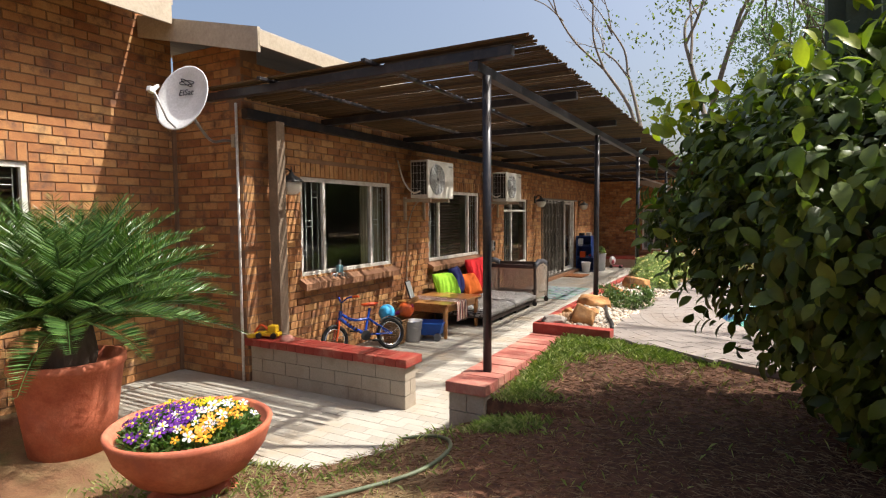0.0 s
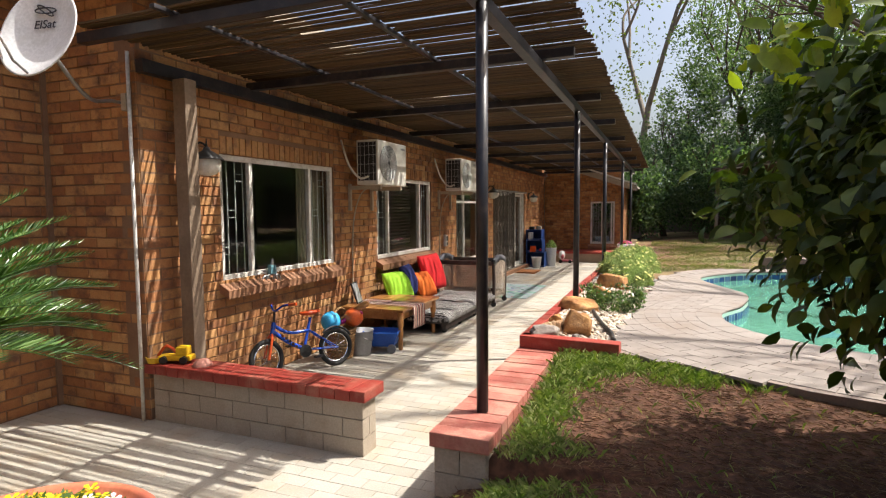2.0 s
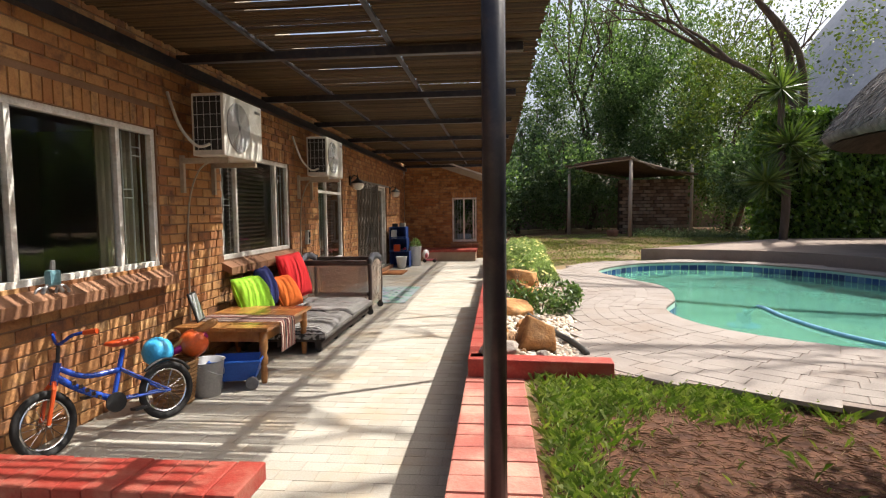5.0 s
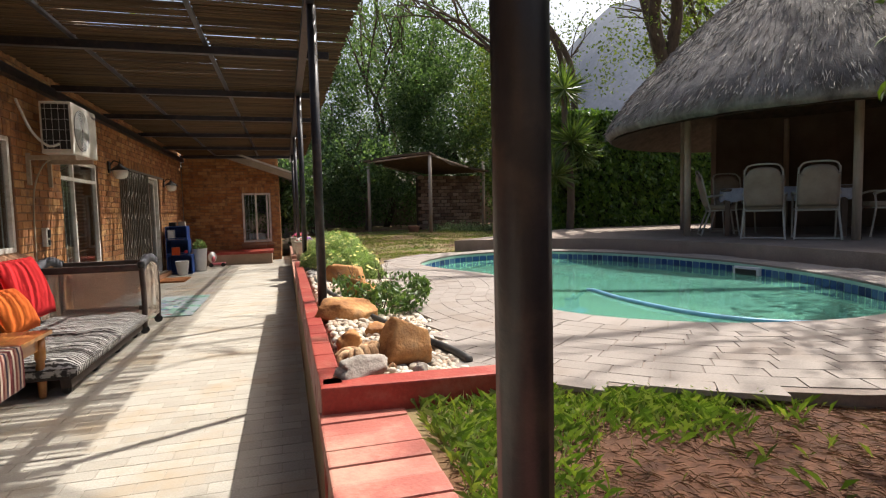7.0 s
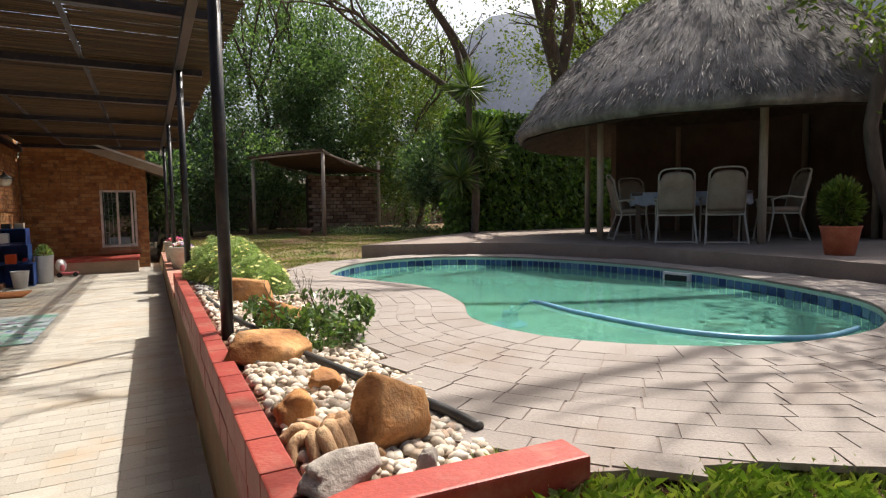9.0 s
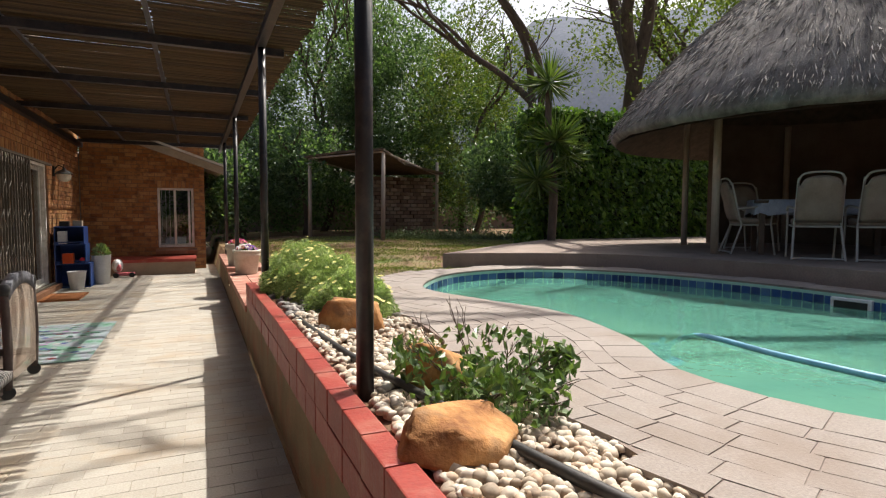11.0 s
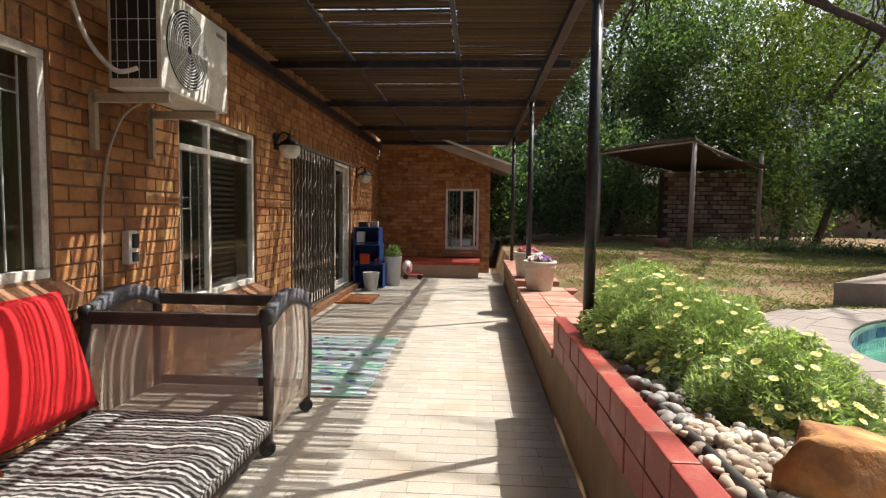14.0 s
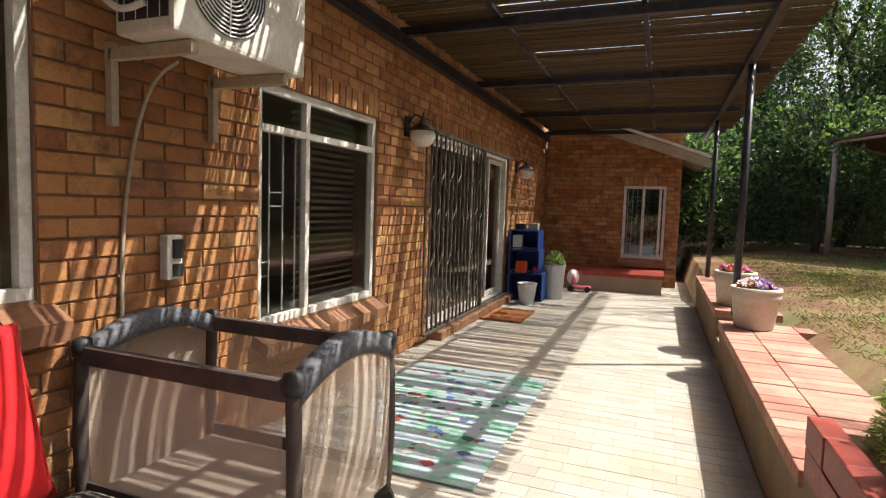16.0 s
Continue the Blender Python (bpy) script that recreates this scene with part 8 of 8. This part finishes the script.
# cycad in its tub
gz = ground_z(-4.86, 3.24)
cyc = thing("cycad", "large dark green cycad in a red-brown terracotta tub", "cycad", at=(-4.86, 3.24, max(gz, 0.02) - 0.01))
part("tub", lathed([(0, 0), (0.27, 0), (0.31, 0.30), (0.35, 0.60), (0.37, 0.62), (0.37, 0.68), (0.34, 0.68), (0.32, 0.60), (0, 0.60)], 32), M_TERRA, cyc, smooth=True)
part("trunk", lathed([(0.16, 0.55), (0.19, 0.7), (0.16, 0.9), (0.08, 0.98), (0, 1.0)], 16), M_BARK, cyc, smooth=True)
random.seed(5)
for k in range(130):
    a = k * 2.39996
    lift = 1.45 * (1 - k / 130) ** 0.8
    L = random.uniform(1.0, 1.2) * (0.85 + 0.15 * k / 130)
    pts, p, e = [], Vector((0.08 * math.cos(a), 0.08 * math.sin(a), 0.93)), lift
    for s in range(11):
        pts.append(p.copy())
        p += Vector((math.cos(a) * math.cos(e), math.sin(a) * math.cos(e), math.sin(e))) * L / 10
        e -= 0.035 + 0.007 * s
    cs, ws, sz = [], [], []
    for s in range(46):
        t = 0.12 + 0.88 * s / 45
        i = min(9, int(t * 10))
        q = pts[i].lerp(pts[i + 1], t * 10 - i)
        d = (pts[i + 1] - pts[i]).normalized()
        side = d.cross(Vector((0, 0, 1))).normalized()
        upn = side.cross(d)
        ln = 0.16 * math.sin(math.pi * (0.12 + 0.82 * t)) + 0.02
        for sg in (-1, 1):
            w = (side * sg * 0.75 + d * 0.6 + upn * 0.35).normalized()
            cs.append(q + w * ln * 0.5)
            ws.append(w)
            sz.append(ln)
    me = leaf_mesh("frond", [tuple(v) for v in cs], [tuple(v) for v in ws], sz, L_CYCAD, 0.095, 0.03)
    fr = part_mesh("frond", me, None, cyc)
    part("midrib", tubed(pts, [0.007 - 0.0005 * i for i in range(11)], 4), L_CYCAD, fr)
# leaf litter and brick edging round the tub
for k in range(7):
    ob = part("edging_brick", boxed(-0.11, -0.05, 0, 0.11, 0.05, 0.07, 0.006), M_BRICK_OBJ)
    ob.matrix_world = pose(-4.30 + k * 0.235, 2.32 + 0.03 * k, ground_z(-4.3 + k * 0.235, 2.32) - 0.03, 0, 0, 7)
    tagged(ob, "weathered clay edging brick sunk in the soil", "edging brick", "edging round the cycad")

# garden hose
M_HOSE = surface("green_hose", [(0.07, 0.09, 0.05), (0.14, 0.16, 0.09)], 0.5, scale=6)
hp = [(-3.05, 2.1), (-2.6, 2.55), (-2.2, 2.95), (-1.95, 3.35), (-1.98, 3.75), (-2.25, 3.98), (-2.6, 3.95), (-2.95, 3.75), (-3.2, 3.62), (-3.4, 3.50)]
pts = [Vector((p.x, p.y, max(ground_z(p.x, p.y), 0.0 if p.y > path_edge(p.x) and p.x < -2.2 else -1) + 0.014)) for p in spline([(x, y, 0) for x, y in hp], 10)]
tagged(part("garden_hose", tubed(pts, 0.011, 8), M_HOSE, smooth=True), "green garden hose lying across the path and lawn", "hose")

# pool cleaner, hose and weir
M_PHOSE = surface("blue_pool_hose", [(0.14, 0.34, 0.50), (0.24, 0.46, 0.62)], 0.4, bump=0.1)
hose = tubed(spline([(0.40, 9.25, 0.33), (0.39, 8.95, 0.47), (0.33, 8.3, 0.487), (0.40, 7.6, 0.487), (0.62, 7.15, 0.487), (1.0, 6.92, 0.487), (1.5, 6.95, 0.48)], 10), 0.018, 8)
tagged(part("pool_hose", hose, M_PHOSE, smooth=True), "pale blue corrugated cleaner hose floating on the water", "hose")
cl = thing("pool_cleaner", "dark pool cleaner head under the water", "pool cleaner", at=(0.41, 9.32, 0.20))
part("skirt", lathed([(0, 0.02), (0.16, 0), (0.17, 0.01), (0.05, 0.05), (0, 0.05)], 20), M_BLUEPL, cl)
part("head", boxed(-0.05, -0.07, 0.03, 0.05, 0.07, 0.13, 0.015), M_BLUEPL, cl)
part("neck", tubed([(0, 0, 0.1), (0, -0.03, 0.18)], 0.02, 8), M_PHOSE, cl)
weir = thing("pool_weir", "pale plastic skimmer opening in the pool edge", "pool weir", at=(2.42, 9.15, 0.50))
weir.matrix_world = pose(2.56, 9.22, 0.485, 0, 0, 8)
part("mouth", boxed(-0.03, -0.16, -0.03, 0.03, 0.16, 0.075, 0.006), M_PALEPL, weir)
part("slot", boxed(-0.034, -0.13, -0.02, -0.026, 0.13, 0.05), M_BLACK, weir)

# ---- dining set in the lapa ----
M_CHAIRF = surface("white_chair_frame", [(0.36, 0.33, 0.28), (0.44, 0.41, 0.36)], 0.45)
M_CUSH = surface("taupe_chair_cushion", [(0.26, 0.20, 0.15), (0.34, 0.27, 0.21)], 0.95, scale=5, fine=120)


def patio_chair():
    c = thing("patio_chair", "white framed patio chair with padded taupe cushions", "chair", "chairs round the lapa table", at=(0, 0, 0.76))
    for s in (-1, 1):
        part("front_leg", tubed([(s * 0.26, 0.26, 0), (s * 0.26, 0.20, 0.42), (s * 0.26, 0.22, 0.62)], 0.013, 7), M_CHAIRF, c)
        part("back_leg", tubed([(s * 0.27, -0.30, 0), (s * 0.24, -0.16, 0.40), (s * 0.23, -0.30, 0.98)], 0.014, 7), M_CHAIRF, c)
        part("armrest", tubed(spline([(s * 0.265, 0.24, 0.60), (s * 0.275, 0.05, 0.65), (s * 0.25, -0.22, 0.62)], 4), 0.016, 7), M_CHAIRF, c, smooth=True)
    part("foot_bar", tubed([(-0.27, -0.29, 0.02), (0.27, -0.29, 0.02)], 0.012, 7), M_CHAIRF, c)
    part("seat_frame", tubed([(-0.24, 0.2, 0.41), (0.24, 0.2, 0.41), (0.24, -0.17, 0.40), (-0.24, -0.17, 0.40)], 0.012, 7, True), M_CHAIRF, c)
    part("seat_cushion", boxed(-0.23, -0.18, 0.42, 0.23, 0.24, 0.50, 0.03), M_CUSH, c, smooth=True)
    bm = bmesh.new()
    n = 14
    G = []
    for sgn in (1, -1):
        g = [[None] * (n + 1) for _ in range(n + 1)]
        for i in range(n + 1):
            for j in range(n + 1):
                u, v = i / n * 2 - 1, j / n
                e = ((1 - u ** 4) * (1 - (2 * v - 1) ** 4)) ** 0.4
                tuft = 0.012 * abs(math.sin(v * math.pi * 2))
                wd = 0.24 * (1 - 0.25 * max(0, v - 0.8) / 0.2 * abs(u))
                g[i][j] = bm.verts.new((u * wd, -0.19 - 0.14 * v + sgn * (0.03 + tuft) * e, 0.45 + 0.56 * v - 0.05 * (u * u) * (v > 0.85)))
        for i in range(n):
            for j in range(n):
                q = (g[i][j], g[i + 1][j], g[i + 1][j + 1], g[i][j + 1])
                bm.faces.new(q if sgn > 0 else q[::-1])
    bmesh.ops.remove_doubles(bm, verts=bm.verts, dist=0.0006)
    part("back_cushion", bm, M_CUSH, c, smooth=True)
    part("back_frame", tubed(spline([(-0.23, -0.30, 0.95), (-0.18, -0.335, 1.03), (0, -0.345, 1.05), (0.18, -0.335, 1.03), (0.23, -0.30, 0.95)], 4), 0.013, 7), M_CHAIRF, c, smooth=True)
    return c


first = patio_chair()
first.matrix_world = pose(4.24, 10.64, 0.76, 0, 0, -48)
for x, y, r in ((4.65, 10.17, -44), (4.37, 11.64, -125), (5.77, 10.04, 55), (5.12, 12.14, 160)):
    copy_thing(first, pose(x, y, 0.76, 0, 0, r))
tab = thing("dining_table", "long dining table under the thatch", "table", at=(5.07, 11.09, 0.76), rz=-46)
M_DKWOOD = surface("dark_table_wood", [(0.07, 0.045, 0.03), (0.12, 0.08, 0.055)], 0.5)
part("tabletop", boxed(-0.85, -0.45, 0.70, 0.85, 0.45, 0.74, 0.008), M_DKWOOD, tab)
for x in (-0.75, 0.75):
    for y in (-0.36, 0.36):
        part("leg", boxed(x - 0.035, y - 0.035, 0, x + 0.035, y + 0.035, 0.70, 0.004), M_DKWOOD, tab)
cloth = thing("tablecloth", "pale blue-grey tablecloth draped over the dining table", "tablecloth", at=(5.07, 11.09, 1.50), rz=-46)
bm = bmesh.new()
ring_a, ring_b = [], []
for k in range(64):
    a = 2 * math.pi * k / 64
    x, y = math.copysign(abs(math.cos(a)) ** 0.3, math.cos(a)) * 0.865, math.copysign(abs(math.sin(a)) ** 0.3, math.sin(a)) * 0.465
    ring_a.append(bm.verts.new((x, y, 0.006)))
    w = 1 + 0.02 * math.sin(k * 1.9)
    ring_b.append(bm.verts.new((x * 1.012 * w, y * 1.02 * w, -0.19 - 0.02 * math.sin(k * 0.9))))
bm.faces.new(ring_a)
for k in range(64):
    bm.faces.new((ring_a[k], ring_b[k], ring_b[(k + 1) % 64], ring_a[(k + 1) % 64]))
part("cloth", bm, surface("tablecloth_weave", [(0.30, 0.32, 0.38), (0.42, 0.44, 0.50)], 0.95, scale=8), cloth, smooth=True)
pp = thing("pot_plant", "bushy light green plant in a dark pot beside the lapa", "plant", at=(3.75, 8.2, 0.76))
part("pot", lathed([(0, 0), (0.13, 0), (0.18, 0.28), (0.19, 0.3), (0.165, 0.3), (0.15, 0.24), (0, 0.24)], 18), M_TERRA, pp, smooth=True)
d = unit(1300) * rng.uniform(0.5, 1, (1300, 1))
part_mesh("foliage", leaf_mesh("foliage", d * (0.21, 0.21, 0.30) + (0, 0, 0.52), d + (0, 0, 0.3), 0.07 * rng.uniform(0.6, 1.3, 1300), L_TREE_LIGHT, 0.5, 0.2), None, pp)
